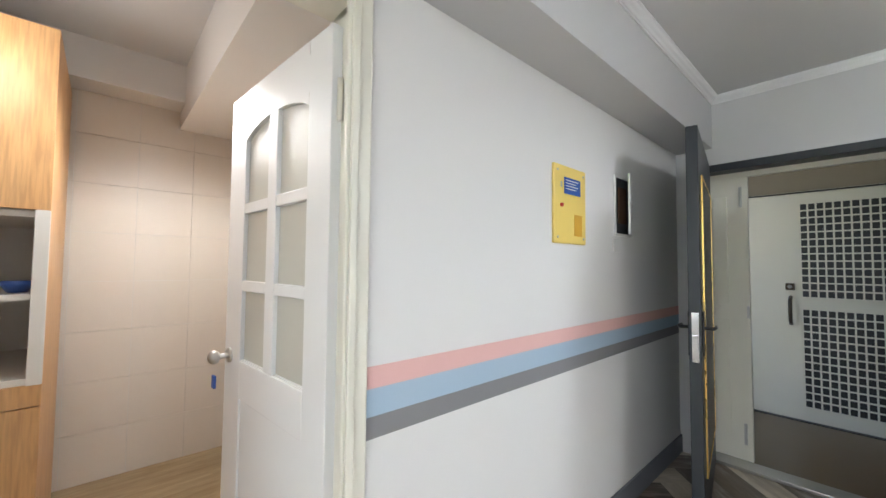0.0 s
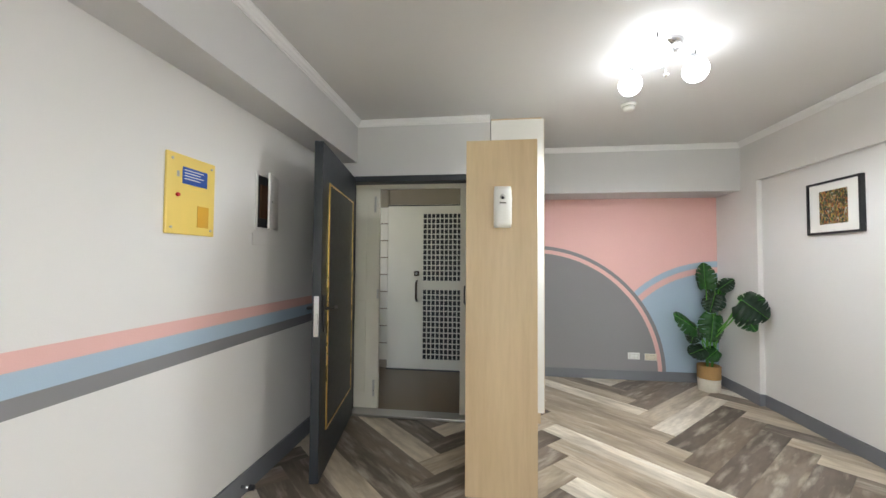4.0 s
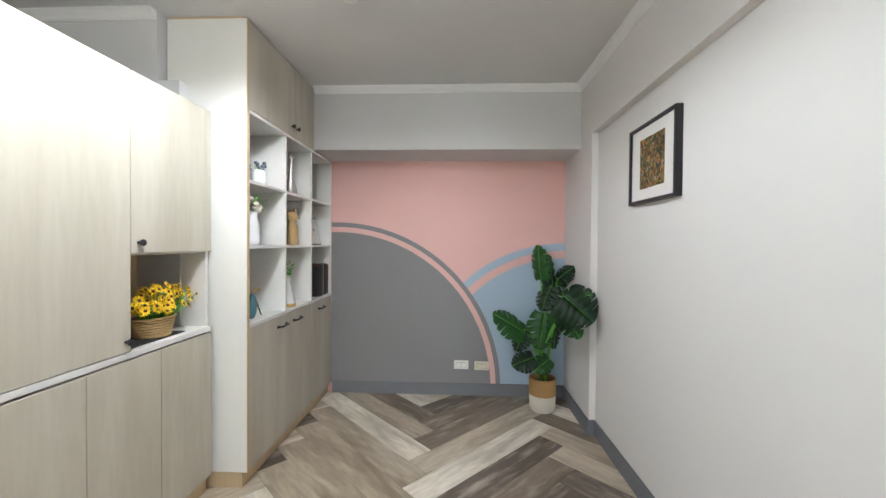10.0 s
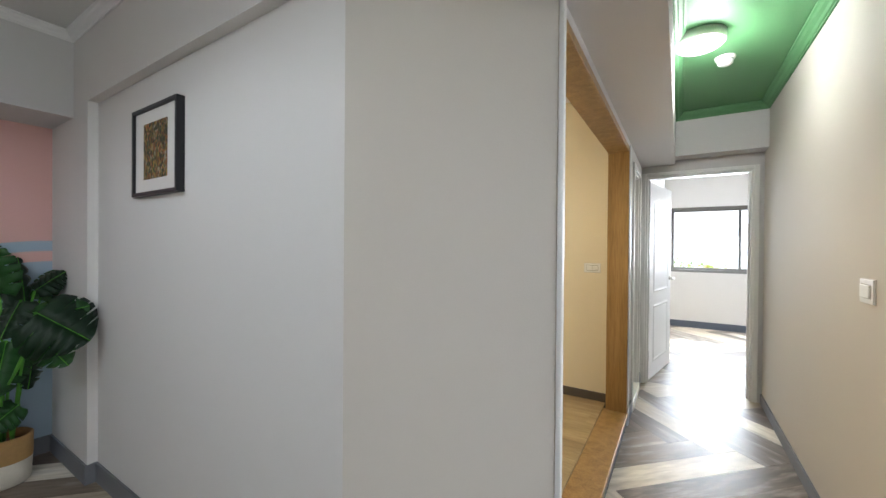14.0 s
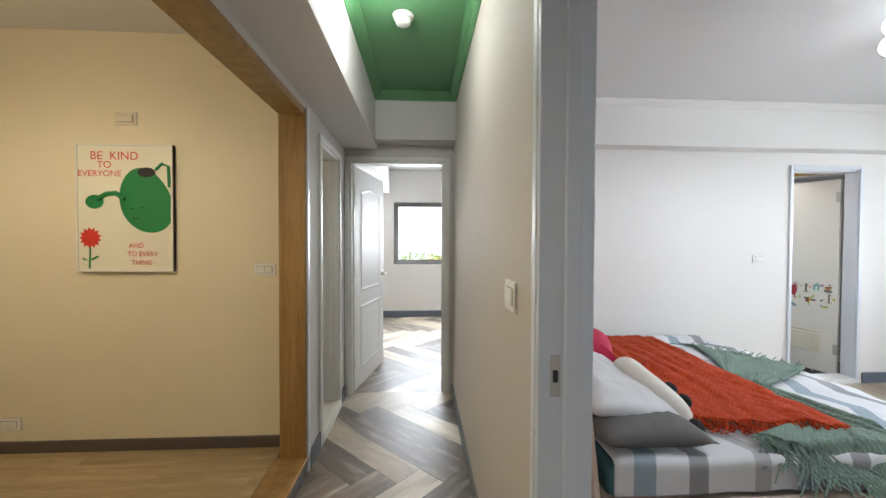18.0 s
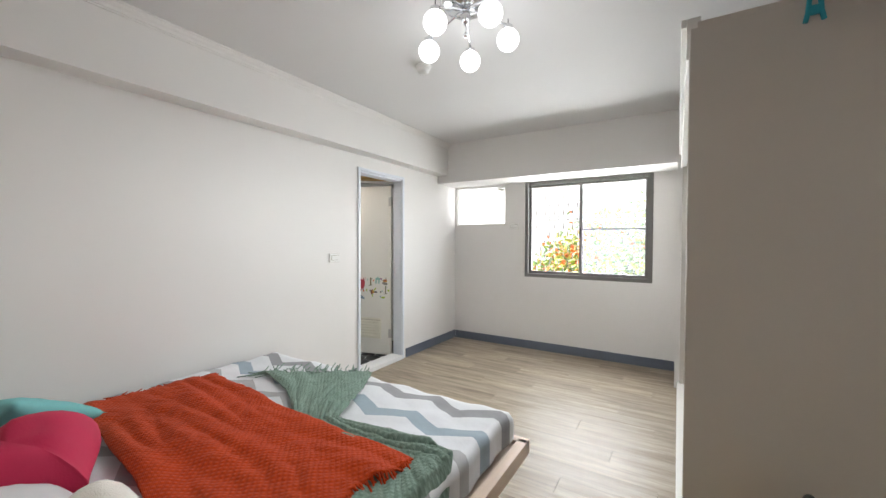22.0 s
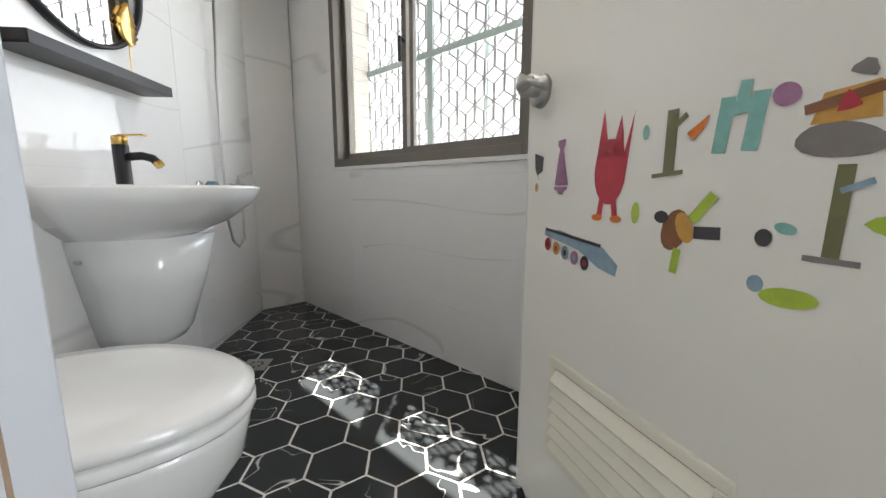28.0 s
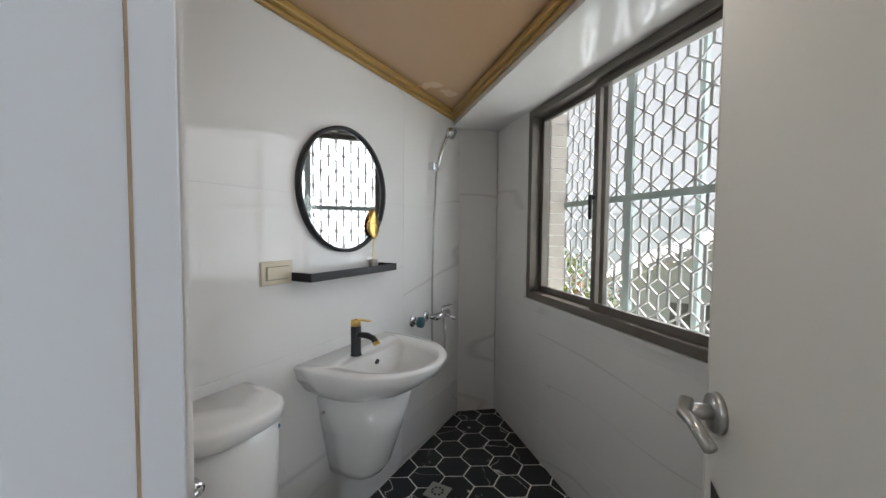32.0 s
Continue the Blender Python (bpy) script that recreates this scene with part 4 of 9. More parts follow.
def flower_basket():
    t = thing("flower_basket", "wicker basket of yellow daisies on the white counter", "flowers", pose(2.60, -0.43, 0.884))
    bm = bmesh.new()
    for k in range(7):
        r = 0.07 + 0.016 * k / 6
        pts = [(r * 1.15 * math.cos(2 * math.pi * i / 26), r * 0.85 * math.sin(2 * math.pi * i / 26) + 0.0, 0.008 + k * 0.0125 + 0.002 * (i % 2)) for i in range(27)]
        tube(bm, pts, 0.007, 6)
    part("basket", bm, WICKER, t, "", True)
    part("basket_base", cyl(bmesh.new(), (0, 0, 0.0), (0, 0, 0.01), 0.07, 0.07, 20), WICKER, t)
    rng = random.Random(4)
    stems = bmesh.new()
    for k in range(110):
        petals, cores = bmesh.new(), bmesh.new()
        a, u = rng.uniform(0, 2 * math.pi), rng.uniform(0.2, 1)
        x, y = 0.19 * u * math.cos(a) + 0.05, 0.10 * u * math.sin(a) - 0.02
        z = 0.085 + 0.13 * rng.random() ** 0.7 * (1.15 - 0.55 * u) + 0.02
        tube(stems, [(0.3 * x, 0.3 * y, 0.05), (0.75 * x, 0.75 * y, z * 0.8), (x, y, z)], 0.0016, 4)
        nrm = Vector((x * 2.4, y * 2.4 - 0.28, 0.25)).normalized()
        q = nrm.to_track_quat("Z", "Y").to_matrix().to_4x4()
        m = Matrix.Translation((x, y, z)) @ q
        for j in range(9):
            th = 2 * math.pi * j / 9 + k
            r = rng.uniform(0.022, 0.028)
            p = [m @ Vector((rr * math.cos(th + da), rr * math.sin(th + da), dz)) for rr, da, dz in ((0.004, 0, 0), (r * 0.6, -0.33, 0.002), (r, 0, -0.002), (r * 0.6, 0.33, 0.002))]
            petals.faces.new([petals.verts.new(v) for v in p])
        fl = part("flower", petals, PETAL, t, "yellow daisy head")
        bmesh.ops.create_uvsphere(cores, u_segments=8, v_segments=5, radius=0.0075, matrix=m @ Matrix.Diagonal((1, 1, 0.6, 1)))
        part("flower_centre", cores, BROWN, fl, "dark brown flower centre")
    part("stems", stems, STEM, t)
    return t


flower_basket()
tray = thing("coffee_tray", "black tray on the white niche counter", "tray", pose(2.5, -0.40, 0.880))
part("tray_base", box(-0.11, 0.2, -0.11, 0.13, 0, 0.004), RUBBER, tray)
card = thing("notice_card", "white printed card leaning in the cabinet niche", "card", pose(2.62, -0.19, 0.885))
part("card_face", box(-0.08, 0.08, -0.01, -0.006, 0.0, 0.3), LAMINATE, card)
part("print_bar", box(-0.05, 0.05, -0.0125, -0.0105, 0.24, 0.25), SKIRT, card)


def tall_cabinet():
    t = thing("tall_cabinet", "tall built-in cabinet with ash doors and white open shelves", "cabinet", pose(2.87, -0.722, 0))
    D, L = 0.434, 1.325
    part("side_panel", box(0, 0.018, 0.0, D, 0.085, 2.5, 0.001), LAMINATE, t, "ivory laminate side panel")
    part("edge_strip", box(-0.002, 0.02, -0.003, 0.0, 0.085, 2.5), OAK, t)
    part("plinth", box(0.004, L, 0.03, D, 0, 0.085), OAK, t)
    part("top_filler", box(0.0, 0.918, 0.02, D, 2.5, 2.510), OAK, t)
    part("back_panel", box(0.018, L, D - 0.012, D, 0.085, 2.03), LAMINATE, t, "white back board")
    part("base_top", box(0.018, L, 0.0, D - 0.012, 0.858, 0.876, 0.001), LAMINATE, t)
    part("shelf_top", box(0.018, L, 0.0, D - 0.012, 2.012, 2.03), LAMINATE, t)
    part("bottom_board", box(0.018, L, 0.02, D - 0.012, 0.085, 0.1), LAMINATE, t)
    xs = [0.018, 0.45, 0.875, L - 0.016]
    for x in xs[1:]:
        part("upright", box(x, x + 0.016, 0.002, D - 0.012, 0.876, 2.012, 0.001), LAMINATE, t)
    for a, c in zip(xs, xs[1:]):
        for z in (1.285, 1.64):
            part("shelf", box(a + (0.016 if a > 0.02 else 0), c, 0.004, D - 0.012, z, z + 0.016, 0.001), LAMINATE, t)
    part("upper_body", box(0.018, 0.918, 0.022, D, 2.034, 2.5), LAMINATE, t)
    for x0, x1, kx in ((0.021, 0.566, 0.53), (0.569, 0.918, 0.60)):
        d = part("upper_door", box(x0, x1, 0.0, 0.018, 2.034, 2.5, 0.0012), ASH_GREY, t, "grey-washed ash door")
        knob(d, kx, 0, 2.095)
    for x0, x1, hx in ((0.021, 0.455, 0.40), (0.4575, 0.865, 0.62), (0.8675, L, 1.08)):
        d = part("lower_door", box(x0, x1, 0.0, 0.018, 0.088, 0.853, 0.0012), ASH_GREY, t, "grey-washed ash door")
        bar_handle(d, hx, 0.79, 0.0)
    return t


tall_cabinet()


def decor():
    """Small ornaments, one to a compartment."""
    def at(name, label, cat, x, z, y=-0.52):
        return thing(name, label, cat, pose(x, y, z))
    v = at("berry_vase", "small white vase with dark blue berries on a shelf", "vase", 3.11, 1.656, -0.655)
    part("vase_body", lathe(bmesh.new(), [(0.03, 0), (0.04, 0.02), (0.04, 0.07), (0.034, 0.085), (0.036, 0.09)]), CERAMIC, v, "", True)
    bm, br = bmesh.new(), bmesh.new()
    rng = random.Random(8)
    for k in range(6):
        q = (rng.uniform(-0.09, 0.03), rng.uniform(-0.03, 0.03), rng.uniform(0.1, 0.16))
        tube(br, [(0, 0, 0.05), (q[0] * 0.4, q[1] * 0.4, 0.11), q], 0.0018, 5)
        ball(bm, q, 0.011, u=10, v=7)
        ball(bm, (q[0] + 0.014, q[1], q[2] - 0.018), 0.009, u=10, v=7)
    part("twigs", br, STEM, v)
    part("berries", bm, SKIRT_BLUE, v, "dark blue berries", True)
    j = at("flower_jug", "white jug with cream roses and green leaves", "jug", 3.02, 1.302, -0.65)
    part("jug_body", lathe(bmesh.new(), [(0.05, 0), (0.056, 0.03), (0.05, 0.11), (0.04, 0.17), (0.046, 0.19)]), CERAMIC, j, "", True)
    part("jug_handle", tube(bmesh.new(), [(0.05, 0, 0.05), (0.09, 0, 0.07), (0.1, 0, 0.12), (0.08, 0, 0.15), (0.045, 0, 0.15)], 0.006), CERAMIC, j, "", True)
    bm, lf = bmesh.new(), bmesh.new()
    for k in range(9):
        c = (rng.uniform(-0.06, 0.07), rng.uniform(-0.05, 0.05), rng.uniform(0.2, 0.26))
        ball(bm, c, 0.024, 1, 1, 0.8, 10, 7)
    for k in range(26):
        c = Vector((rng.uniform(-0.09, 0.1), rng.uniform(-0.06, 0.06), rng.uniform(0.18, 0.28)))
        d = Vector((rng.uniform(-1, 1), rng.uniform(-1, 1), rng.uniform(-0.3, 1))).normalized() * 0.035
        s = d.orthogonal().normalized() * 0.011
        lf.faces.new([lf.verts.new(p) for p in (c, c + d * 0.5 + s, c + d, c + d * 0.5 - s)])
    part("roses", bm, CREAM_CLOTH, j, "cream rose heads", True)
    part("foliage", lf, STEM, j)
    w = at("whale_ornament", "dark teal whale ornament on a thin wooden stand", "ornament", 3.03, 0.878, -0.66)
    ball(bm := bmesh.new(), (0, 0, 0.075), 0.06, 0.55, 0.4, 1.25)
    part("body", bm, TEAL_DARK, w, "", True)
    part("stand", tube(bmesh.new(), [(-0.03, 0, 0.006), (0.03, 0, 0.12), (0.1, 0, 0.006)], 0.005), BROWN, w)
    part("fluke", tube(bmesh.new(), [(0, 0, 0.14), (0.05, 0, 0.17), (0.08, 0, 0.16)], 0.008), WICKER, w)
    g = at("glass_bottle", "slim silver bottle ornament on a shelf", "bottle", 3.55, 1.656, -0.65)
    part("bottle_body", lathe(bmesh.new(), [(0.025, 0), (0.042, 0.01), (0.036, 0.07), (0.012, 0.15), (0.01, 0.25), (0.013, 0.255)]), STEEL, g, "", True)
    part("stopper", ball(bmesh.new(), (0, 0, 0.272), 0.018), CHROME, g, "", True)
    sb = lathe(bmesh.new(), [(0.042, 0), (0.046, 0.015), (0.04, 0.03), (0.044, 0.075), (0.04, 0.13), (0.03, 0.16), (0.034, 0.175)], seg=22)
    ball(sb, (0, 0, 0.205), 0.046, 1, 0.9, 0.95)
    cyl(sb, (0.03, -0.01, 0.205), (0.115, -0.01, 0.195), 0.02, 0.004, 12)
    for yy in (-0.03, 0.03):
        ball(sb, (-0.012, yy, 0.245), 0.016, 1, 0.6, 1.1, 10, 8)
    single("bird_statuette", sb, WICKER, "tan carved bird statuette with a long beak on a shelf", "statue", smooth=True, m=pose(3.575, -0.645, 1.302))
    f = at("photo_frame", "white card in a dark photo frame leaning on the shelf", "frame", 4.06, 1.302, -0.64)
    part("frame_back", box(-0.105, 0.105, 0, 0.012, 0, 0.235, 0.002), BLACK, f)
    part("photo", box(-0.095, 0.095, -0.002, -0.0005, 0.01, 0.225), LAMINATE, f, "white card with a small mark")
    part("mark", box(-0.02, 0.012, -0.0032, -0.0022, 0.12, 0.135), SKIRT, f)
    f.rotation_euler = (radians(-12), 0, 0)
    p = at("plant_cone", "small green plant in a white cone pot", "plant", 3.49, 0.878, -0.65)
    part("cone_pot", lathe(bmesh.new(), [(0.06, 0), (0.056, 0.02), (0.02, 0.18), (0.03, 0.2)]), CERAMIC, p, "", True)
    part("gold_foot", cyl(bmesh.new(), (0, 0, -0.001), (0, 0, 0.02), 0.062, 0.058, 24), GOLD, p)
    lf = bmesh.new()
    for k in range(40):
        c = Vector((rng.uniform(-0.03, 0.04), rng.uniform(-0.03, 0.03), rng.uniform(0.2, 0.3)))
        d = Vector((rng.uniform(-1, 1), rng.uniform(-1, 1), rng.uniform(0, 1))).normalized() * 0.035
        e = d.orthogonal().normalized() * 0.01
        lf.faces.new([lf.verts.new(q) for q in (c, c + d * 0.5 + e, c + d, c + d * 0.5 - e)])
    part("foliage", lf, STEM, p)
    for k, (h, m) in enumerate(((0.25, RUBBER), (0.265, BROWN), (0.255, BLACK), (0.27, SKIRT), (0.25, RUBBER), (0.265, BROWN), (0.24, BLACK), (0.255, RUBBER))):
        bk = thing("book", "dark hardback book standing in a row", "book", pose(3.95 + 0.032 * k, -0.70, 0.877), "books on the shelf")
        part("cover", box(0, 0.028, 0, 0.16, 0, h, 0.002), m, bk)
        part("pages", box(0.003, 0.025, 0.004, 0.162, 0.004, h - 0.004), LAMINATE, bk)


decor()


def monstera():
    t = thing("potted_monstera", "artificial monstera plant in a two-tone woven pot", "plant", pose(3.945, -2.52, 0))
    pot = bmesh.new()
    lathe(pot, [(0.088, 0.0), (0.098, 0.01), (0.104, 0.13)], seg=32)
    part("pot_base", pot, CREAM_CLOTH, t, "cream lower half of the pot", True)
    bm = bmesh.new()
    lathe(bm, [(0.1045, 0.13), (0.107, 0.255), (0.098, 0.262), (0.09, 0.25), (0.088, 0.2)], seg=32, caps=False)
    part("pot_top", bm, TAN, t, "tan woven upper half of the pot", True)
    part("soil", cyl(bmesh.new(), (0, 0, 0.19), (0, 0, 0.215), 0.09, 0.09, 24), BROWN, t)
    rng = random.Random(12)

    def leaf(base, tip, wide, normal, m, droop=0.1):
        base, tip, n = Vector(base), Vector(tip), Vector(normal).normalized()
        u = tip - base
        size = u.length
        u = u.normalized()
        n = (n - u * n.dot(u)).normalized()
        s = u.cross(n)
        bm = bmesh.new()
        rows = 56
        for side in (-1, 1):
            prev = None
            for i in range(rows + 1):
                v = i / rows
                w = max(0.0, math.sin(math.pi * (0.04 + 0.96 * v) ** 0.66)) ** 0.52
                ph = (v * 5.4 + 0.1 * side) % 1.0
                notch = 0.42 if 0.16 < v < 0.9 and ph > 0.88 else (0.95 if ph < 0.08 or ph > 0.82 else 1.0)
                def P(q):
                    o = -0.16 * q ** 2 * max(0.0, 1 - v / 0.3) + 0.20 * q * w * (1 - v)
                    p = base + u * size * (v * (1 - 0.0) + o) + s * side * wide * w * q
                    p -= n * (0.16 * wide * (q * w) ** 2 * 2.2 + droop * size * (v - 0.3) ** 2)
                    p += n * 0.006 * math.sin(v * 34) * q
                    return p
                cur = [bm.verts.new(P(q * notch)) for q in (0.0, 0.3, 0.65, 1.0)]
                if prev:
                    for j in range(3):
                        bm.faces.new((prev[j], prev[j + 1], cur[j + 1], cur[j]))
                prev = cur
        lf = part("leaf", bm, m, t, "", True)
        lf.modifiers.new("thick", "SOLIDIFY").thickness = 0.0015
        part("midrib", tube(bmesh.new(), [base + u * size * k / 6 - n * (droop * size * (k / 6 - 0.3) ** 2 - 0.002) for k in range(7)], 0.0022, 5), STEM, lf)

    specs = [  # stalk end, tip, half width, facing
        ((-0.015, 0.022, 1.03), (-0.045, 0.062, 1.314), 0.095, (-0.65, 0.75, 0.1), LEAF_FRESH),
        ((-0.015, -0.074, 0.862), (0.025, -0.061, 1.236), 0.085, (-0.75, -0.65, 0.1), LEAF),
        ((0.005, -0.112, 1.04), (-0.045, -0.226, 1.15), 0.07, (-0.7, 0.2, 0.7), LEAF),
        ((0.035, -0.136, 0.98), (0.055, -0.21, 1.155), 0.06, (-0.9, 0.1, 0.3), LEAF_FRESH),
        ((-0.045, -0.05, 1.0), (-0.105, 0.038, 0.809), 0.10, (-0.75, 0.65, 0.2), LEAF),
        ((-0.50, -0.02, 0.98), (-0.57, -0.20, 0.82), 0.165, (-0.9, 0.15, 0.35), LEAF),
        ((-0.47, -0.03, 0.94), (-0.50, -0.215, 0.99), 0.085, (-0.9, 0.1, 0.3), LEAF_FRESH),
        ((-0.47, -0.02, 0.88), (-0.52, -0.13, 0.70), 0.085, (-0.9, 0.2, 0.2), LEAF_FRESH),
        ((-0.105, 0.152, 0.63), (-0.185, 0.41, 0.803), 0.105, (-0.75, -0.2, 0.6), LEAF_FRESH),
        ((-0.100, 0.165, 0.66), (-0.135, 0.235, 0.50), 0.075, (-0.8, 0.55, 0.0), LEAF),
        ((-0.125, 0.016, 0.80), (-0.185, 0.069, 0.527), 0.112, (-0.95, 0.1, 0.25), LEAF_FRESH),
        ((0.005, -0.105, 0.74), (-0.015, -0.088, 0.488), 0.085, (-0.85, -0.45, 0.2), LEAF),
        ((-0.105, 0.085, 0.45), (-0.165, 0.265, 0.40), 0.085, (-0.8, 0.15, 0.6), LEAF),
        ((-0.095, -0.035, 0.44), (-0.155, 0.099, 0.355), 0.075, (-0.85, 0.0, 0.5), LEAF_FRESH),
    ]
    for k, (b0, tip, wide, n0, m) in enumerate(specs):
        leaf(b0, tip, wide * 1.06, n0, m)
        sx, sy = 0.025 * math.cos(k * 2.1), 0.025 * math.sin(k * 2.1)
        part("stem", tube(bmesh.new(), [(sx, sy, 0.20), (sx * 1.4 + b0[0] * 0.15, sy * 1.4 + b0[1] * 0.15, 0.20 + (b0[2] - 0.20) * 0.45), (b0[0] * 0.75, b0[1] * 0.7, 0.2 + (b0[2] - 0.2) * 0.82), b0], 0.0062, 6), STEM, t, "", True)
    return t


monstera()


def picture():
    t = thing("framed_picture", "black framed abstract print with a wide white mount", "picture", pose(2.795, -2.80, 1.73, 0, 0, 180))
    W, H, f = 0.222, 0.198, 0.016
    for nm, a in (("frame_side", (-W, -W + f, -H, H)), ("frame_side", (W - f, W, -H, H)), ("frame_rail", (-W + f, W - f, -H, -H + f)), ("frame_rail", (-W + f, W - f, H - f, H))):
        part(nm, box(a[0], a[1], -0.032, 0, a[2], a[3], 0.001), BLACK, t)
    part("mount", box(-W + f, W - f, -0.02, -0.002, -H + f, H - f), LAMINATE, t, "white card mount")
    m = bpy.data.materials.new("autumn_print")
    m.use_nodes = True
    n, l = m.node_tree.nodes, m.node_tree.links
    tc, vo, no = n.new("ShaderNodeTexCoord"), n.new("ShaderNodeTexVoronoi"), n.new("ShaderNodeTexNoise")
    mp = n.new("ShaderNodeMapping")
    mp.inputs["Scale"].default_value = (24, 24, 13)
    l.new(tc.outputs["Object"], mp.inputs[0])
    l.new(mp.outputs[0], vo.inputs["Vector"])
    no.inputs["Scale"].default_value, no.inputs["Detail"].default_value = 9, 5
    l.new(tc.outputs["Object"], no.inputs["Vector"])
    mx = n.new("ShaderNodeMixRGB")
    mx.inputs[0].default_value = 0.4
    l.new(vo.outputs["Color"], mx.inputs[1])
    l.new(no.outputs["Color"], mx.inputs[2])
    bw = n.new("ShaderNodeRGBToBW")
    l.new(mx.outputs[0], bw.inputs[0])
    rp = n.new("ShaderNodeValToRGB")
    e = rp.color_ramp.elements
    e[0].position, e[0].color = 0.33, (0.012, 0.012, 0.01, 1)
    e[1].position, e[1].color = 0.72, (0.34, 0.32, 0.27, 1)
    for pz, c in ((0.40, (0.04, 0.07, 0.02, 1)), (0.46, (0.24, 0.07, 0.012, 1)), (0.51, (0.02, 0.025, 0.02, 1)), (0.56, (0.34, 0.25, 0.03, 1)), (0.61, (0.09, 0.12, 0.09, 1)), (0.66, (0.40, 0.14, 0.03, 1))):
        rp.color_ramp.elements.new(pz).color = c
    l.new(bw.outputs[0], rp.inputs[0])
    l.new(rp.outputs[0], n["Principled BSDF"].inputs["Base Color"])
    part("print", box(-0.115, 0.115, -0.0225, -0.0202, -0.125, 0.125), m, t, "dark autumn coloured abstract print")
    return t


picture()


def globe_lamp(name, label, cx, cy, ceil, globes, r=0.06, base_r=0.085):
    t = thing(name, label, "ceiling lamp", pose(cx, cy, ceil))
    part("base_plate", lathe(bmesh.new(), [(base_r, 0), (base_r, -0.012), (base_r * 0.85, -0.03), (0.03, -0.036)][::-1], seg=32), CHROME, t, "chrome ceiling plate", True)
    hub = part("hub", lathe(bmesh.new(), [(0.012, -0.115), (0.022, -0.10), (0.026, -0.06), (0.02, -0.03)], seg=20), CHROME, t, "", True)
    for gx, gy, gz in globes:
        x, y, z = gx - cx, gy - cy, gz - ceil
        d = Vector((x, y, 0)).normalized()
        arm = part("arm", tube(bmesh.new(), [(0, 0, -0.05), (d.x * 0.05, d.y * 0.05, -0.045), (x * 0.7, y * 0.7, z + r + 0.03), (x, y, z + r + 0.018)], 0.006), CHROME, t, "curved chrome arm", True)
        part("socket_cup", lathe(bmesh.new(), [(0.024, z + r - 0.012), (0.026, z + r + 0.012), (0.012, z + r + 0.024)], (x, y, 0), 18), CHROME, arm, "", True)
        part("finial", cyl(bmesh.new(), (x, y, z + r + 0.02), (x, y, z + r + 0.05), 0.004, 0.002, 8), BLACK, arm)
        g = part("globe", ball(bmesh.new(), (x, y, z), r, u=24, v=16), GLOBE, t, "lit white glass globe", True)
        g.visible_shadow = False
    part("pendant_drop", ball(cyl(bmesh.new(), (0, 0, -0.11), (0, 0, -0.16), 0.003, 0.003, 8), (0, 0, -0.17), 0.014), CHROME, t, "", True)
    return t


globe_lamp("ceiling_lamp", "chrome ceiling lamp with three lit glass globes", 1.87, -1.24, CEIL_Z, [(2.073, -1.125, 2.385), (1.743, -1.147, 2.39), (1.919, -1.416, 2.38)], 0.066)


def smoke_detector(x, y, z):
    t = thing("smoke_detector", "white round smoke detector on the ceiling", "smoke detector", pose(x, y, z))
    part("base", lathe(bmesh.new(), [(0.052, -0.016), (0.055, -0.004), (0.055, 0)], seg=28), PLASTIC, t, "", True)
    part("cap", lathe(bmesh.new(), [(0.028, -0.05), (0.04, -0.042), (0.044, -0.017)], seg=28), PLASTIC, t, "", True)
    return t


smoke_detector(2.686, -1.326, CEIL_Z)


def intercom():
    t = thing("alarm_panel", "yellowed alarm panel plate with a blue label", "panel", pose(1.262, 1.085, 1.60))
    part("plate", box(-0.14, 0.14, -0.014, 0, -0.178, 0.178, 0.004), YELLOW, t)
    part("label_plate", box(-0.06, 0.085, -0.0165, -0.0142, 0.05, 0.125), SCREEN, t, "blue printed label")
    for k in range(4):
        part("print_line", box(-0.05, 0.06 - 0.02 * (k % 2), -0.0185, -0.0166, 0.11 - 0.013 * k, 0.114 - 0.013 * k), PLASTIC, t)
    part("red_button", cyl(bmesh.new(), (-0.085, -0.013, -0.005), (-0.085, -0.023, -0.005), 0.009, 0.008, 14), RED, t, "red push button")
    part("key_slot", box(-0.09, -0.078, -0.017, -0.0142, 0.075, 0.1), STEEL, t)
    part("stain", box(0.03, 0.1, -0.0155, -0.0142, -0.14, -0.04), AMBER, t, "amber faded patch")
    for sx in (-0.115, 0.115):
        for sz in (-0.15, 0.15):
            part("screw", cyl(bmesh.new(), (sx, -0.012, sz), (sx, -0.017, sz), 0.006, 0.006, 10), STEEL, t)
    return t


intercom()


def fuse_box():
    t = thing("fuse_box", "grey steel fuse box with its door ajar in the wall", "fuse box", pose(1.85, 1.085, 1.66))
    part("frame", box(-0.105, 0.105, -0.008, 0, -0.17, 0.17, 0.002), WALL, t)
    # no recess is modelled; a black sheet gives the interior's shade
    part("inside", box(-0.09, 0.09, -0.0095, -0.0082, -0.155, 0.155), BLACK, t, "black sheet for the shaded interior")
    part("breaker_rail", box(-0.075, 0.02, -0.018, -0.0097, -0.1, 0.1), BROWN, t)
    d = part("door", box(0, 0.2, -0.006, 0.006, -0.165, 0.165, 0.003), WALL, t, "painted steel door ajar")
    d.matrix_local = pose(0.1, -0.016, 0, 0, 0, 198)
    part("catch", cyl(bmesh.new(), (0.15, 0.004, 0), (0.15, 0.012, 0), 0.008, 0.008, 12), STEEL, d)
    return t


fuse_box()
single("blank_plate", box(1.72, 1.86, 1.079, 1.0845, 1.40, 1.47, 0.002), WALL, "painted-over blank plate on the grey wall", "plate")


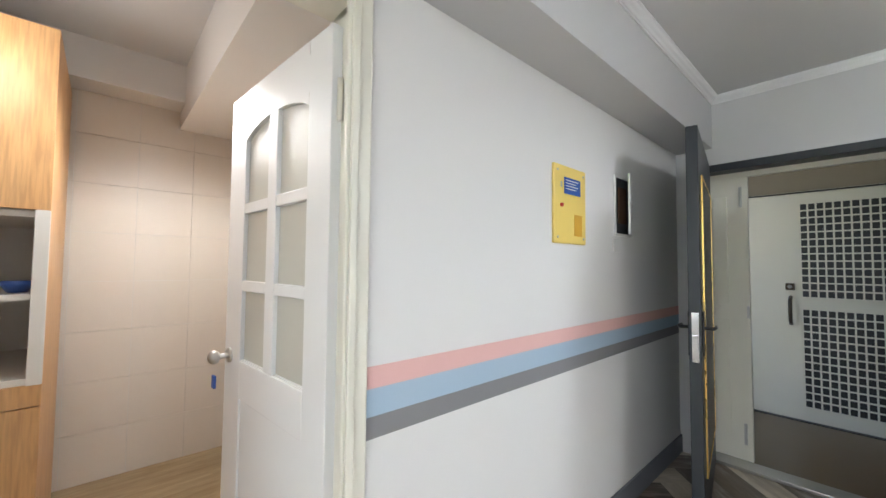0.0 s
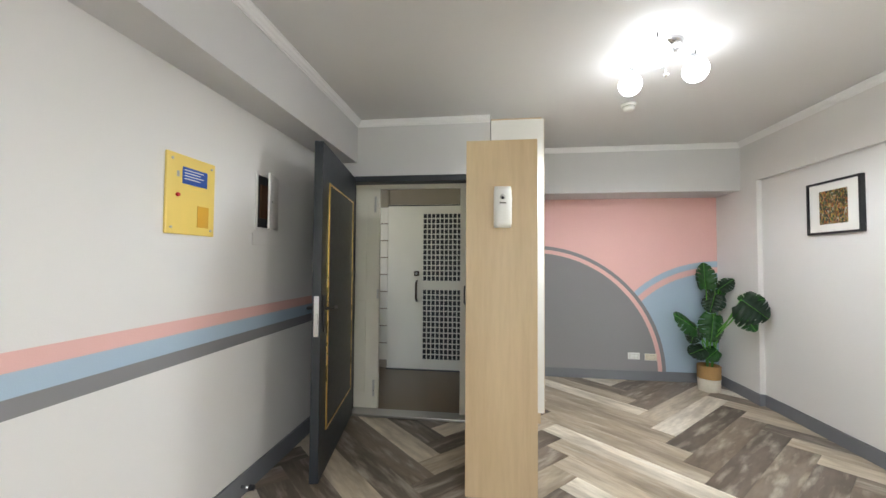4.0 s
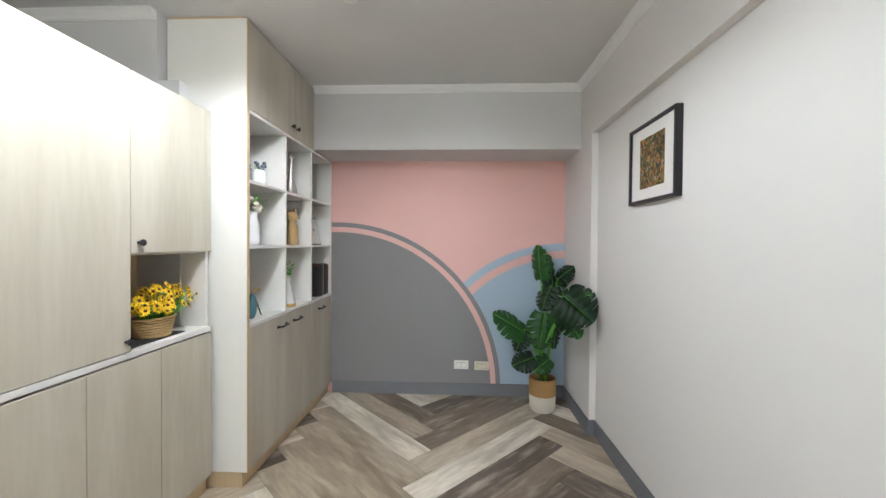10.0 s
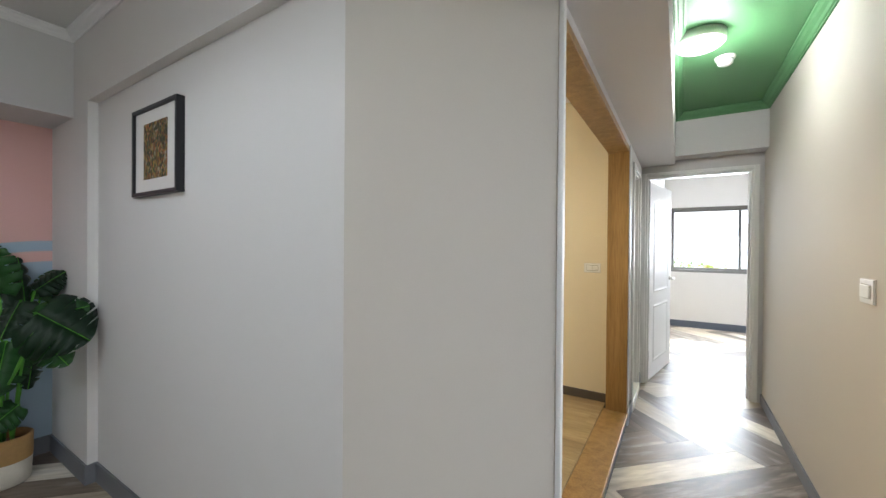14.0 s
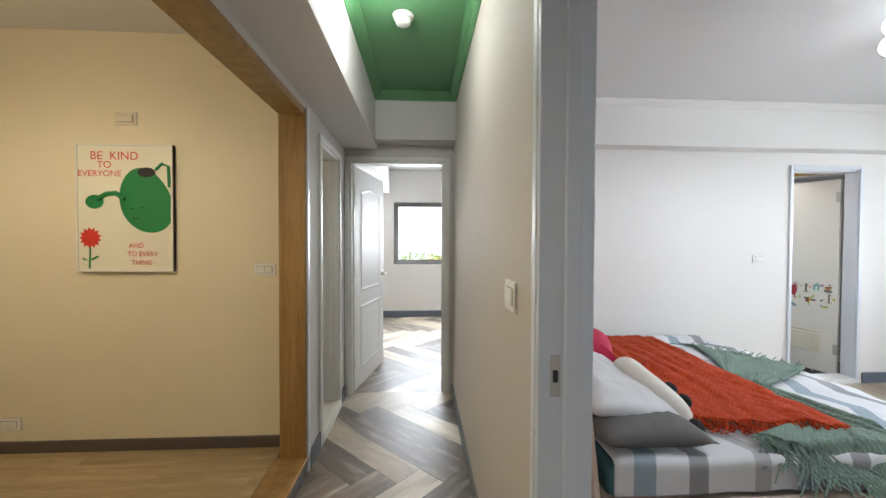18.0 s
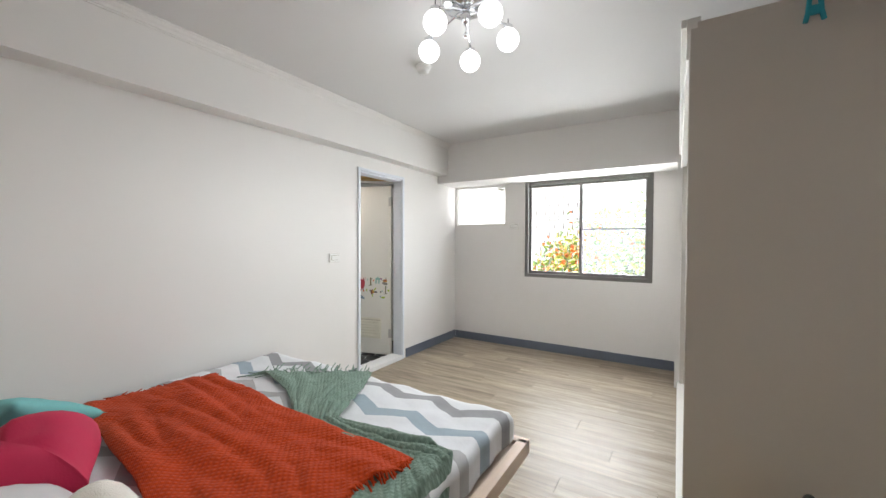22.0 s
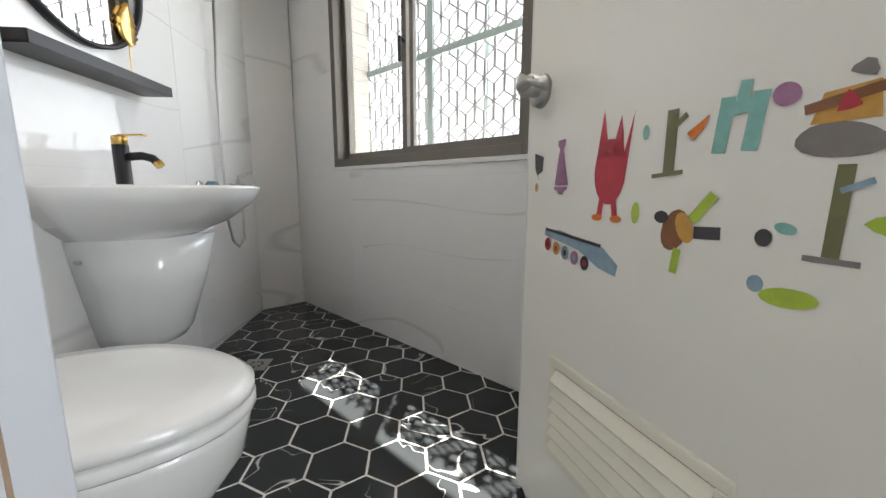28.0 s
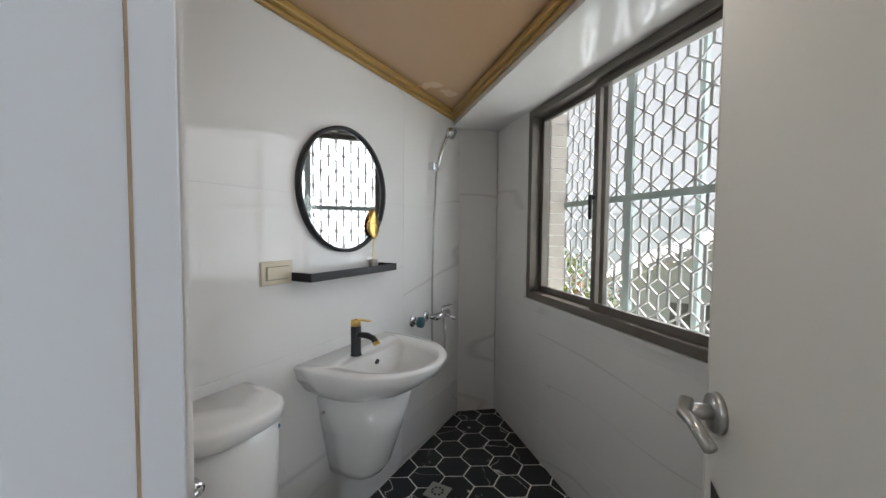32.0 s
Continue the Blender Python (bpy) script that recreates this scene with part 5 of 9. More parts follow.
def entry_door():
    f = thing("entrance_door_frame", "black steel frame round the entrance opening", "door frame", pose(2.81, 0, 0))
    for nm, a in (("jamb", (0.905, 0.962, 0, 1.985)), ("jamb", (-0.162, -0.105, 0, 1.985)), ("head", (-0.162, 0.962, 1.985, 2.035))):
        part(nm, box(-0.014, 0.115, a[0], a[1], a[2], a[3], 0.004), DOOR_BLACK, f)
    part("threshold", box(-0.01, 0.13, -0.105, 0.905, 0.0, 0.022, 0.004), STEEL, f)
    L = thing("entrance_door", "charcoal steel entrance door with gold inlay standing open", "door", Matrix.Translation((2.80, 0.925, 0)) @ pose(0, 0, 0, 0, 0, 180 + 9.8))
    H, W, T = 2.025, 1.005, 0.052
    part("leaf", box(0, W, 0, T, 0.012, H, 0.003), DOOR_BLACK, L)
    part("panel", box(0.11, W - 0.155, T - 0.001, T + 0.004, 0.27, 1.79, 0.002), DOOR_PANEL, L, "black inset panel")
    for nm, a in (("gold_strip", (0.10, 0.112, 0.26, 1.80)), ("gold_strip", (W - 0.157, W - 0.145, 0.26, 1.80)), ("gold_strip", (0.112, W - 0.157, 0.26, 0.272)), ("gold_strip", (0.112, W - 0.157, 1.788, 1.80))):
        part(nm, box(a[0], a[1], T - 0.001, T + 0.008, a[2], a[3], 0.001), GOLD, L, "gold inlay strip")
    lk = part("lock_plate", box(W - 0.001, W + 0.003, 0.012, 0.042, 0.86, 1.1, 0.001), CHROME, L, "chrome lock edge plate")
    part("bolt", box(W + 0.002, W + 0.012, 0.018, 0.036, 0.93, 0.99), CHROME, lk)
    for sgn, y in ((1, T), (-1, 0.0)):
        h = part("escutcheon", box(W - 0.085, W - 0.05, min(y, y + sgn * 0.008), max(y, y + sgn * 0.008), 0.88, 1.10, 0.002), BLACK, L, "black handle plate")
        part("lever", tube(bmesh.new(), [(W - 0.067, y, 1.02), (W - 0.067, y + sgn * 0.045, 1.02), (W - 0.10, y + sgn * 0.05, 1.02), (W - 0.19, y + sgn * 0.05, 1.015)], 0.009), BLACK, h, "", True)
    st = thing("door_stop", "small chrome door stop on the grey baseboard", "door stop", pose(1.66, 1.07, 0.06))
    part("stop_rod", cyl(bmesh.new(), (0, 0, 0), (0, -0.05, 0), 0.008, 0.008), CHROME, st, "", True)
    part("stop_tip", cyl(bmesh.new(), (0, -0.05, 0), (0, -0.075, 0), 0.016, 0.013), RUBBER, st, "", True)
    # old cream side leaf fixed in the opening
    s = thing("side_leaf", "old cream panelled half door with steel bolts", "door", pose(2.932, 0.065, 0))
    part("leaf", box(0, 0.035, 0.625, 0.92, 0.024, 1.95, 0.002), OLD_WHITE, s)
    for z0, z1 in ((0.16, 0.96), (1.06, 1.82)):
        part("moulding", box(-0.006, 0.0, 0.74, 0.825, z0, z1, 0.003), OLD_WHITE, s)
    part("head_rail", box(-0.002, 0.04, -0.22, 0.895, 1.95, 1.985), OLD_WHITE, s)
    for z in (0.13, 1.74):
        bl = part("flush_bolt", box(-0.008, -0.0005, 0.655, 0.672, z, z + 0.14, 0.001), STEEL, s, "steel sliding bolt")
        part("bolt_knob", cyl(bmesh.new(), (-0.008, 0.664, z + 0.05), (-0.022, 0.664, z + 0.05), 0.006), STEEL, bl)
    part("hinge_block", box(-0.012, 0.0, 0.625, 0.64, 0.98, 1.06), STEEL, s)
    r = thing("inner_jamb", "cream painted inner door jamb with hinges", "door frame", pose(2.9, 0, 0))
    part("jamb_post", box(0, 0.11, -0.10, -0.03, 0.022, 1.95, 0.003), OLD_WHITE, r)
    part("pull_handle", tube(bmesh.new(), [(-0.004, -0.07, 0.95), (-0.05, -0.07, 0.97), (-0.05, -0.07, 1.08), (-0.004, -0.07, 1.1)], 0.006), BLACK, r, "", True)


entry_door()


def lattice_door():
    t = thing("lattice_gate", "cream neighbour's door with square lattice panels", "door", pose(4.20, 0, 0))
    y0, y1 = -0.16, 0.97
    part("leaf", box(0.015, 0.05, y0, y1, 0.01, 2.0), OLD_WHITE, t)
    part("threshold", box(-0.03, 0.05, y0, y1, 0.0, 0.012), BLACK, t)
    lo, hi = 0.012, 0.532
    for z0, z1 in ((0.13, 0.97), (1.07, 1.89)):
        # shade behind the lattice, painted as a black sheet on the leaf
        back = part("opening_shade", box(0.008, 0.0148, lo, hi, z0, z1), BLACK, t, "black sheet for the shade behind the lattice")
        nx, nz = 10, 13
        for i in range(nx + 1):
            y = lo + (hi - lo) * i / nx
            part("lattice_bar", box(0.0, 0.008, y - 0.006, y + 0.006, z0, z1), OLD_WHITE, t)
        for k in range(nz + 1):
            z = z0 + (z1 - z0) * k / nz
            part("lattice_bar", box(-0.003, 0.0065, lo, hi, z - 0.006, z + 0.006), OLD_WHITE, t)
    part("lock", box(-0.02, 0.015, 0.575, 0.635, 1.13, 1.19, 0.004), BRONZE, t, "dark bronze lock case")
    part("lock_cylinder", cyl(bmesh.new(), (-0.02, 0.605, 1.16), (-0.026, 0.605, 1.16), 0.016, 0.016, 16), STEEL, t, "", True)
    part("pull", tube(bmesh.new(), [(0.015, 0.605, 1.07), (-0.04, 0.605, 1.04), (-0.04, 0.605, 0.86), (0.012, 0.605, 0.83)], 0.014), BRONZE, t, "dark bronze pull handle", True)
    part("head_line", box(0.0, 0.02, y0, y1, 1.985, 1.995), BLACK, t)


lattice_door()
sl = thing("slatted_screen", "cream wall boards with dark joints in the lobby", "screen", Matrix.Translation((4.28, 1.1, 0)) @ pose(0, 0, 0, 0, 0, -90))
part("board_back", box(-0.85, 0.12, -0.02, 0.0, 0, 2.3), LOBBY_DIM, sl)
for k in range(9):
    part("board", box(-0.85, 0.12, -0.035, -0.02, 0.10 + k * 0.21, 0.295 + k * 0.21, 0.003), OLD_WHITE, sl)
rk = thing("shoe_rack", "dark shoe rack with a red helmet in the lobby", "rack", pose(4.02, 1.32, 0, 0, 0, 90))
for z in (0.2, 0.5, 0.8):
    part("rack_shelf", box(-0.22, 0.22, -0.15, 0.15, z, z + 0.02), BLACK, rk)
for x in (-0.21, 0.21):
    for y in (-0.14, 0.14):
        part("rack_post", cyl(bmesh.new(), (x, y, 0), (x, y, 0.82), 0.012), BLACK, rk)
part("dark_bag", ball(bmesh.new(), (0, 0, 0.35), 0.15, 1.2, 0.8, 1.0), RUBBER, rk, "", True)
hm = single("helmet", ball(bmesh.new(), (0, 0, 0.11), 0.13, 1, 1, 0.85), RED, "red scooter helmet on the shoe rack", "helmet", smooth=True, m=pose(4.0, 1.25, 0.822))
pb = single("plastic_bag", ball(bmesh.new(), (0, 0, 0.1), 0.12, 1.1, 0.8, 0.8, 12, 8), LAMINATE, "crumpled white plastic bag on the floor", "bag", m=pose(3.72, 1.02, 0.005))


def glazed_door():
    f = thing("kitchen_door_frame", "white painted frame of the kitchen door", "door frame", pose(-0.025, 1.085, 0))
    for x0, x1 in ((0.148, 0.222),):
        part("casing", box(x0, x1, -0.022, 0.0, 0, 2.10, 0.006), OLD_WHITE, f)
        part("jamb", box(0.178, 0.22, 0.0, 0.165, 0, 2.06, 0.002), OLD_WHITE, f)
        part("stop_bead", box(x0 + 0.008, x0 + 0.03, -0.034, -0.022, 0, 2.06, 0.004), OLD_WHITE, f)
    part("head_casing", box(-0.72, 0.168, -0.022, 0.0, 2.03, 2.10, 0.006), OLD_WHITE, f)
    part("head", box(-0.70, 0.165, 0.0, 0.12, 2.03, 2.06), OLD_WHITE, f)
    part("casing", box(-0.83, -0.72, -0.022, 0.0, 0, 2.03, 0.006), OLD_WHITE, f)
    part("jamb", box(-0.722, -0.70, 0.0, 0.12, 0, 2.03), OLD_WHITE, f)
    d = thing("glazed_kitchen_door", "white panelled kitchen door with arched frosted panes, open", "door", Matrix.Translation((0.160, 1.160, 0)) @ pose(0, 0, 0, 0, 0, 94.8))
    W, H, T = 0.80, 2.0, 0.038
    s0, s1, md = 0.132, 0.165, 0.07
    part("stile", box(0, s0, 0, T, 0.015, H, 0.003), WHITE, d)
    part("stile", box(W - s1, W, 0, T, 0.015, H, 0.003), WHITE, d)
    part("bottom_panel", box(s0, W - s1, 0.008, T - 0.008, 0.015, 0.95), WHITE, d)
    part("bottom_rail", box(s0, W - s1, 0, T, 0.80, 0.945, 0.003), WHITE, d)
    part("kick_rail", box(s0, W - s1, 0, T, 0.015, 0.2, 0.003), WHITE, d)
    bm = bmesh.new()
    n = 16
    top, bot = [], []
    for i in range(n + 1):
        u = i / n
        x = s0 + (W - s0 - s1) * u
        top.append((x, H))
        bot.append((x, 1.80 + 0.05 * math.sin(math.pi * u) ** 0.7))
    for i in range(n):
        q = [bm.verts.new((p[0], y, p[1])) for y in (0, T) for p in (bot[i], bot[i + 1], top[i + 1], top[i])]
        bm.faces.new(q[0:4])
        bm.faces.new(q[4:8][::-1])
        bm.faces.new((q[0], q[4], q[5], q[1]))
        bm.faces.new((q[3], q[2], q[6], q[7]))
    part("arched_rail", bm, WHITE, d)
    cx = (s0 + W - s1) / 2
    part("mullion", box(cx - md / 2, cx + md / 2, 0, T, 0.945, 1.85, 0.003), WHITE, d)
    for z in (1.212, 1.512):
        part("glazing_bar", box(s0, cx - md / 2, 0.001, T - 0.001, z, z + 0.04, 0.003), WHITE, d)
        part("glazing_bar", box(cx + md / 2, W - s1, 0.001, T - 0.001, z, z + 0.04, 0.003), WHITE, d)
    for x0, x1 in ((s0, cx - md / 2), (cx + md / 2, W - s1)):
        for z0, z1 in ((0.945, 1.212), (1.252, 1.512), (1.552, 1.855)):
            part("pane", box(x0, x1, T / 2 - 0.003, T / 2 + 0.003, z0, z1), FROST, d, "frosted glass pane")
    for sgn, y in ((1, T), (-1, 0)):
        k = part("knob_rose", cyl(bmesh.new(), (W - 0.06, y, 0.95), (W - 0.06, y + sgn * 0.008, 0.95), 0.03, 0.028, 20), STEEL, d, "", True)
        part("door_knob", ball(cyl(bmesh.new(), (W - 0.06, y, 0.95), (W - 0.06, y + sgn * 0.045, 0.95), 0.011), (W - 0.06, y + sgn * 0.058, 0.95), 0.027, 1, 0.8, 1), STEEL, k, "round steel knob", True)
    part("key_tag", box(W - 0.075, W - 0.045, T + 0.05, T + 0.06, 0.83, 0.88, 0.003), SCREEN, d, "blue key tag")
    for z in (0.25, 1.72):
        h = part("hinge", cyl(bmesh.new(), (-0.012, T / 2, z), (-0.012, T / 2, z + 0.12), 0.008, 0.008, 12), OLD_WHITE, d, "painted butt hinge", True)
        part("hinge_leaf", box(-0.012, 0.05, -0.003, 0.0, z, z + 0.11), OLD_WHITE, h)


glazed_door()


def kitchen_cabinet():
    t = thing("kitchen_cabinet", "tall honey wood kitchen cabinet with open white shelf bay", "cabinet", pose(-1.16, 2.45, 0))
    W, D, H = 0.66, 0.8, 2.3
    part("side_panel", box(W - 0.02, W, 0, D, 0, H), HONEY, t)
    part("side_panel", box(0, 0.02, 0, D, 0, H), HONEY, t)
    part("upper_door", box(0.02, W, -0.02, 0.0, 1.53, H, 0.002), HONEY, t, "honey wood door")
    part("lower_door", box(0.02, W, -0.02, 0.0, 0.02, 0.73, 0.002), HONEY, t, "honey wood door")
    part("drawer_front", box(0.02, W, -0.02, 0.0, 0.735, 0.82, 0.002), HONEY, t)
    part("carcass_back", box(0.02, W - 0.02, D - 0.02, D, 0, H), LAMINATE, t)
    for z in (0.82, 1.16, 1.50):
        part("shelf", box(0.02, W - 0.02, 0, D - 0.02, z, z + 0.025), LAMINATE, t, "white shelf")
    part("bay_frame", box(W - 0.045, W - 0.0, -0.022, 0.0, 0.82, 1.53, 0.002), LAMINATE, t, "white bay edge")
    cup = single("glass_dish", lathe(bmesh.new(), [(0.03, 0), (0.05, 0.03), (0.055, 0.05)]), SCREEN, "blue glass dish on the cabinet shelf", "dish", smooth=True, m=pose(-0.6, 2.6, 1.186))


kitchen_cabinet()


# ---- hall, dining room and far room ----
def door_casing(name, label, m, w, h, depth, material, face=0.055, stop=True, back=None, lip=0.018, proud=0.016):
    """A lined opening: x across from 0 to w, y from the near face to depth, a casing on the near face."""
    t = thing(name, label, "door frame", m)
    for x0, x1 in ((-face, 0.0), (w, w + face)):
        part("casing", box(x0, x1, -proud, 0.0, 0, h + face, 0.3 * proud), material, t)
        b0, b1 = (x0 if x0 >= 0 else -(back or face)), (x1 if x0 < 0 else w + (back or face))
        if back == 0:
            continue
        part("casing", box(b0, b1, depth, depth + 0.016, 0, h + face, 0.005), material, t)
        if back:
            part("casing_bead", box(b0 + 0.03, b0 + 0.045, depth + 0.016, depth + 0.022, 0, h, 0.003), material, t)
    part("head_casing", box(0, w, -0.016, 0.0, h, h + face, 0.005), material, t)
    if back != 0:
        part("head_casing", box(0, w, depth, depth + 0.016, h, h + face, 0.005), material, t)
    part("jamb", box(-0.012, lip, 0.0, depth, 0, h, 0.003), material, t)
    part("jamb", box(w - lip, w + 0.012, 0.0, depth, 0, h, 0.003), material, t)
    part("head", box(0.018, w - 0.018, 0.0, depth, h - 0.018, h + 0.012, 0.003), material, t)
    if stop:
        for x0, x1 in ((0.018, 0.032), (w - 0.032, w - 0.018)):
            part("stop_bead", box(x0, x1, depth * 0.45, depth * 0.72, 0, h - 0.018, 0.003), material, t)
    return t


# bedroom door opening, seen from the hall (front looks to +x)
bed_frame = door_casing("bedroom_door_frame", "glossy pale blue-grey painted bedroom door frame", EASTFACE(0.222, -3.86, 0), 0.953, 1.99, 0.137, FRAME_BLUE, 0.03, True, 0, 0.018, 0.003)
part("wide_casing", box(0.984, 1.094, -0.003, 0.0, 0, 2.02, 0.001), FRAME_BLUE, bed_frame)
sp = part("strike_plate", box(0.0175, 0.0205, 0.03, 0.055, 0.95, 1.05), STEEL, bed_frame, "steel strike plate")
part("strike_hole", box(0.0206, 0.0212, 0.036, 0.049, 0.985, 1.015), BLACK, sp)
# far door
far_frame = door_casing("far_door_frame", "white painted frame of the far bedroom door", NORTHFACE(1.11, -6.2, 0), 0.82, 2.0, 0.12, WHITE, 0.035)


def panel_door(name, label, m, w, h, material, lever, hand=1):
    """A moulded two-panel leaf: hinge at x = 0."""
    t = thing(name, label, "door", m)
    T = 0.038
    part("leaf", box(0, w, 0, T, 0.01, h, 0.003), material, t)
    for z0, z1, arch in ((0.16, 0.74, 0), (0.86, h - 0.14, 0.05)):
        for y0, y1 in ((-0.006, 0.0), (T, T + 0.006)):
            bm = bmesh.new()
            n = 10
            outer = [(0.13, z0)] + [(w - 0.13, z0)] + [(w - 0.13 - (w - 0.26) * i / n, z1 - arch + arch * math.sin(math.pi * i / n)) for i in range(n + 1)]
            inner = [(x + (0.035 if x < w / 2 else -0.035 if x > w / 2 else 0) * (1 if abs(x - w / 2) > 0.05 else 0), z + (0.035 if z < (z0 + z1) / 2 else -0.035)) for x, z in outer]
            for i in range(len(outer)):
                j = (i + 1) % len(outer)
                mid = [((outer[k][0] + inner[k][0]) / 2, (outer[k][1] + inner[k][1]) / 2) for k in (i, j)]
                yy = y0 if y0 < 0 else y1
                yb = 0.0 if y0 < 0 else T
                o0, o1 = bm.verts.new((outer[i][0], yb, outer[i][1])), bm.verts.new((outer[j][0], yb, outer[j][1]))
                m0, m1 = bm.verts.new((mid[0][0], yy, mid[0][1])), bm.verts.new((mid[1][0], yy, mid[1][1]))
                i0, i1 = bm.verts.new((inner[i][0], yb, inner[i][1])), bm.verts.new((inner[j][0], yb, inner[j][1]))
                bm.faces.new((o0, o1, m1, m0))
                bm.faces.new((m0, m1, i1, i0))
            part("panel_moulding", bm, material, t)
    for sgn, y in ((1, T), (-1, 0)):
        r = part("rose", cyl(bmesh.new(), (w - 0.06, y, 0.98), (w - 0.06, y + sgn * 0.01, 0.98), 0.027, 0.025, 20), STEEL, t, "steel lever rose", True)
        part("lever", tube(bmesh.new(), [(w - 0.06, y, 0.98), (w - 0.06, y + sgn * 0.045, 0.98), (w - 0.09, y + sgn * 0.055, 0.98), (w - 0.17, y + sgn * 0.05, 0.978)], 0.009), STEEL, r, "", True)
    for z in (0.2, 1.0, 1.72):
        part("hinge", box(-0.012, 0.002, -0.002, 0.02, z, z + 0.1, 0.001), STEEL, t)
    return t


panel_door("far_room_door", "white moulded panel door standing open into the far room", Matrix.Translation((1.075, -6.28, 0)) @ pose(0, 0, 0, 0, 0, -101.5), 0.82, 1.97, WHITE, True)

# wide opening to the dining room
dn = thing("dining_opening", "golden wood lining of the wide dining room opening", "door frame", pose(1.15, 0, 0))
part("lining_far", box(-0.004, 0.14, -5.12, -5.095, 0.10, 2.05, 0.003), DOORFRAME_WOOD, dn)
part("lining_near", box(0.0, 0.14, -3.225, -3.20, 0.10, 2.05, 0.003), DOORFRAME_WOOD, dn)
part("lining_head", box(-0.002, 0.14, -5.095, -3.225, 2.02, 2.058, 0.003), DOORFRAME_WOOD, dn)
part("sill_nosing", box(-0.012, 0.16, -5.12, -3.2, 0.075, 0.10, 0.004), DOORFRAME_WOOD, dn)
part("step_face", box(0.0, 0.02, -5.12, -3.2, 0.0, 0.075), SKIRT, dn, "grey painted step face")
part("edge_bead", box(-0.018, 0.0, -3.226, -3.20, 0.0, 2.09, 0.004), WHITE, dn, "white corner bead")
part("edge_bead", box(-0.012, 0.0, -5.16, -5.12, 0.0, 2.07, 0.003), FRAME_BLUE, dn)


def poster():
    t = thing("poster", "framed cream poster with a green watering can and red letters", "poster", NORTHFACE(2.19, -5.24, 1.505))
    W, H = 0.263, 0.363
    cream = mat("poster_paper", (0.76, 0.72, 0.60), 0.6, 0.02, 6)
    green = mat("poster_green", (0.008, 0.20, 0.05), 0.6, 0.1, 20)
    red = mat("poster_red", (0.62, 0.035, 0.02), 0.6, 0.08, 20)
    part("backing", box(-W, W, -0.02, 0.0, -H, H, 0.001), LAMINATE, t)
    part("paper", box(-W + 0.008, W - 0.008, -0.0215, -0.0202, -H + 0.008, H - 0.008), cream, t)
    for a in ((-W, -W + 0.008, -H, H), (W - 0.008, W, -H, H), (-W + 0.008, W - 0.008, -H, -H + 0.008), (-W + 0.008, W - 0.008, H - 0.008, H)):
        part("frame_edge", box(a[0], a[1], -0.028, -0.0, a[2], a[3], 0.001), LAMINATE, t)

    def flat(pts, d=0.0235):
        bm = bmesh.new()
        bm.faces.new([bm.verts.new((x, -d, z)) for x, z in pts])
        return bm
    # in the poster's own frame x runs to the left of a viewer who faces it, so mirror it
    F = lambda pts: [(x, z) for x, z in pts]
    can = [(-0.03, 0.16), (0.06, 0.235), (0.16, 0.235), (0.24, 0.13), (0.245, -0.06), (0.15, -0.14), (0.07, -0.135), (0.02, -0.05), (-0.06, 0.04)]
    can = [(0.015 + 0.105, 0.045)] and [(0.115 + 0.145 * math.cos(a) * (1.0 - 0.12 * math.sin(a)) - 0.03 * math.sin(a), 0.045 + 0.185 * math.sin(a)) for a in [2 * math.pi * i / 40 for i in range(40)]]
    part("can_body", flat(F(can)), green, t, "green watering can")
    part("can_mouth", flat(F([(0.12 + 0.05 * math.cos(2 * math.pi * i / 20), 0.205 + 0.028 * math.sin(2 * math.pi * i / 20)) for i in range(20)]), 0.0245), RUBBER, t)
    part("can_spout", tube(bmesh.new(), [(0.0, -0.0225, 0.05), (-0.05, -0.0225, 0.085), (-0.1, -0.0225, 0.08), (-0.15, -0.0225, 0.05)], 0.014), green, t)
    part("can_rose", flat(F([(-0.165 + 0.05 * math.cos(2 * math.pi * i / 24), 0.035 + 0.04 * math.sin(2 * math.pi * i / 24)) for i in range(24)])), green, t)
    part("can_handle", tube(bmesh.new(), [(0.17, -0.0225, 0.22), (0.205, -0.0225, 0.255), (0.24, -0.0225, 0.24), (0.245, -0.0225, 0.12)], 0.009), green, t)
    for x0, z0 in ((0.03, -0.005), (0.08, 0.0)):
        part("eye_line", flat([(x0, z0), (x0 + 0.022, z0 + 0.003), (x0 + 0.022, z0 + 0.007), (x0, z0 + 0.004)], 0.0248), RUBBER, t)
    part("mouth_line", flat([(0.045, -0.06), (0.075, -0.063), (0.075, -0.058), (0.045, -0.054)], 0.0248), RUBBER, t)
    fl = [((0.062 if i % 2 else 0.045) * math.cos(2 * math.pi * i / 26) - 0.19, (0.062 if i % 2 else 0.045) * math.sin(2 * math.pi * i / 26) - 0.17) for i in range(26)]
    part("flower", flat(fl), red, t, "red flower")
    part("flower_stem", flat([(-0.202, -0.345), (-0.19, -0.345), (-0.186, -0.22), (-0.196, -0.22)]), green, t)
    part("flower_leaf", flat([(-0.19, -0.29), (-0.15, -0.27), (-0.145, -0.28), (-0.18, -0.3)]), green, t)
    part("flower_leaf", flat([(-0.2, -0.3), (-0.235, -0.28), (-0.23, -0.295)]), green, t)
    for text, x, z, s in (("BE  KIND", -0.055, 0.295, 0.062), ("TO", -0.11, 0.245, 0.052), ("EVERYONE", -0.135, 0.195, 0.046), ("AND", 0.06, -0.215, 0.036), ("TO EVERY", 0.095, -0.262, 0.036), ("THING", 0.09, -0.312, 0.036)):
        cu = bpy.data.curves.new("poster_text", "FONT")
        cu.body, cu.size, cu.align_x, cu.align_y = text, s * 1.05, "CENTER", "CENTER"
        tmp = new("poster_text", cu)
        dg = bpy.context.evaluated_depsgraph_get()
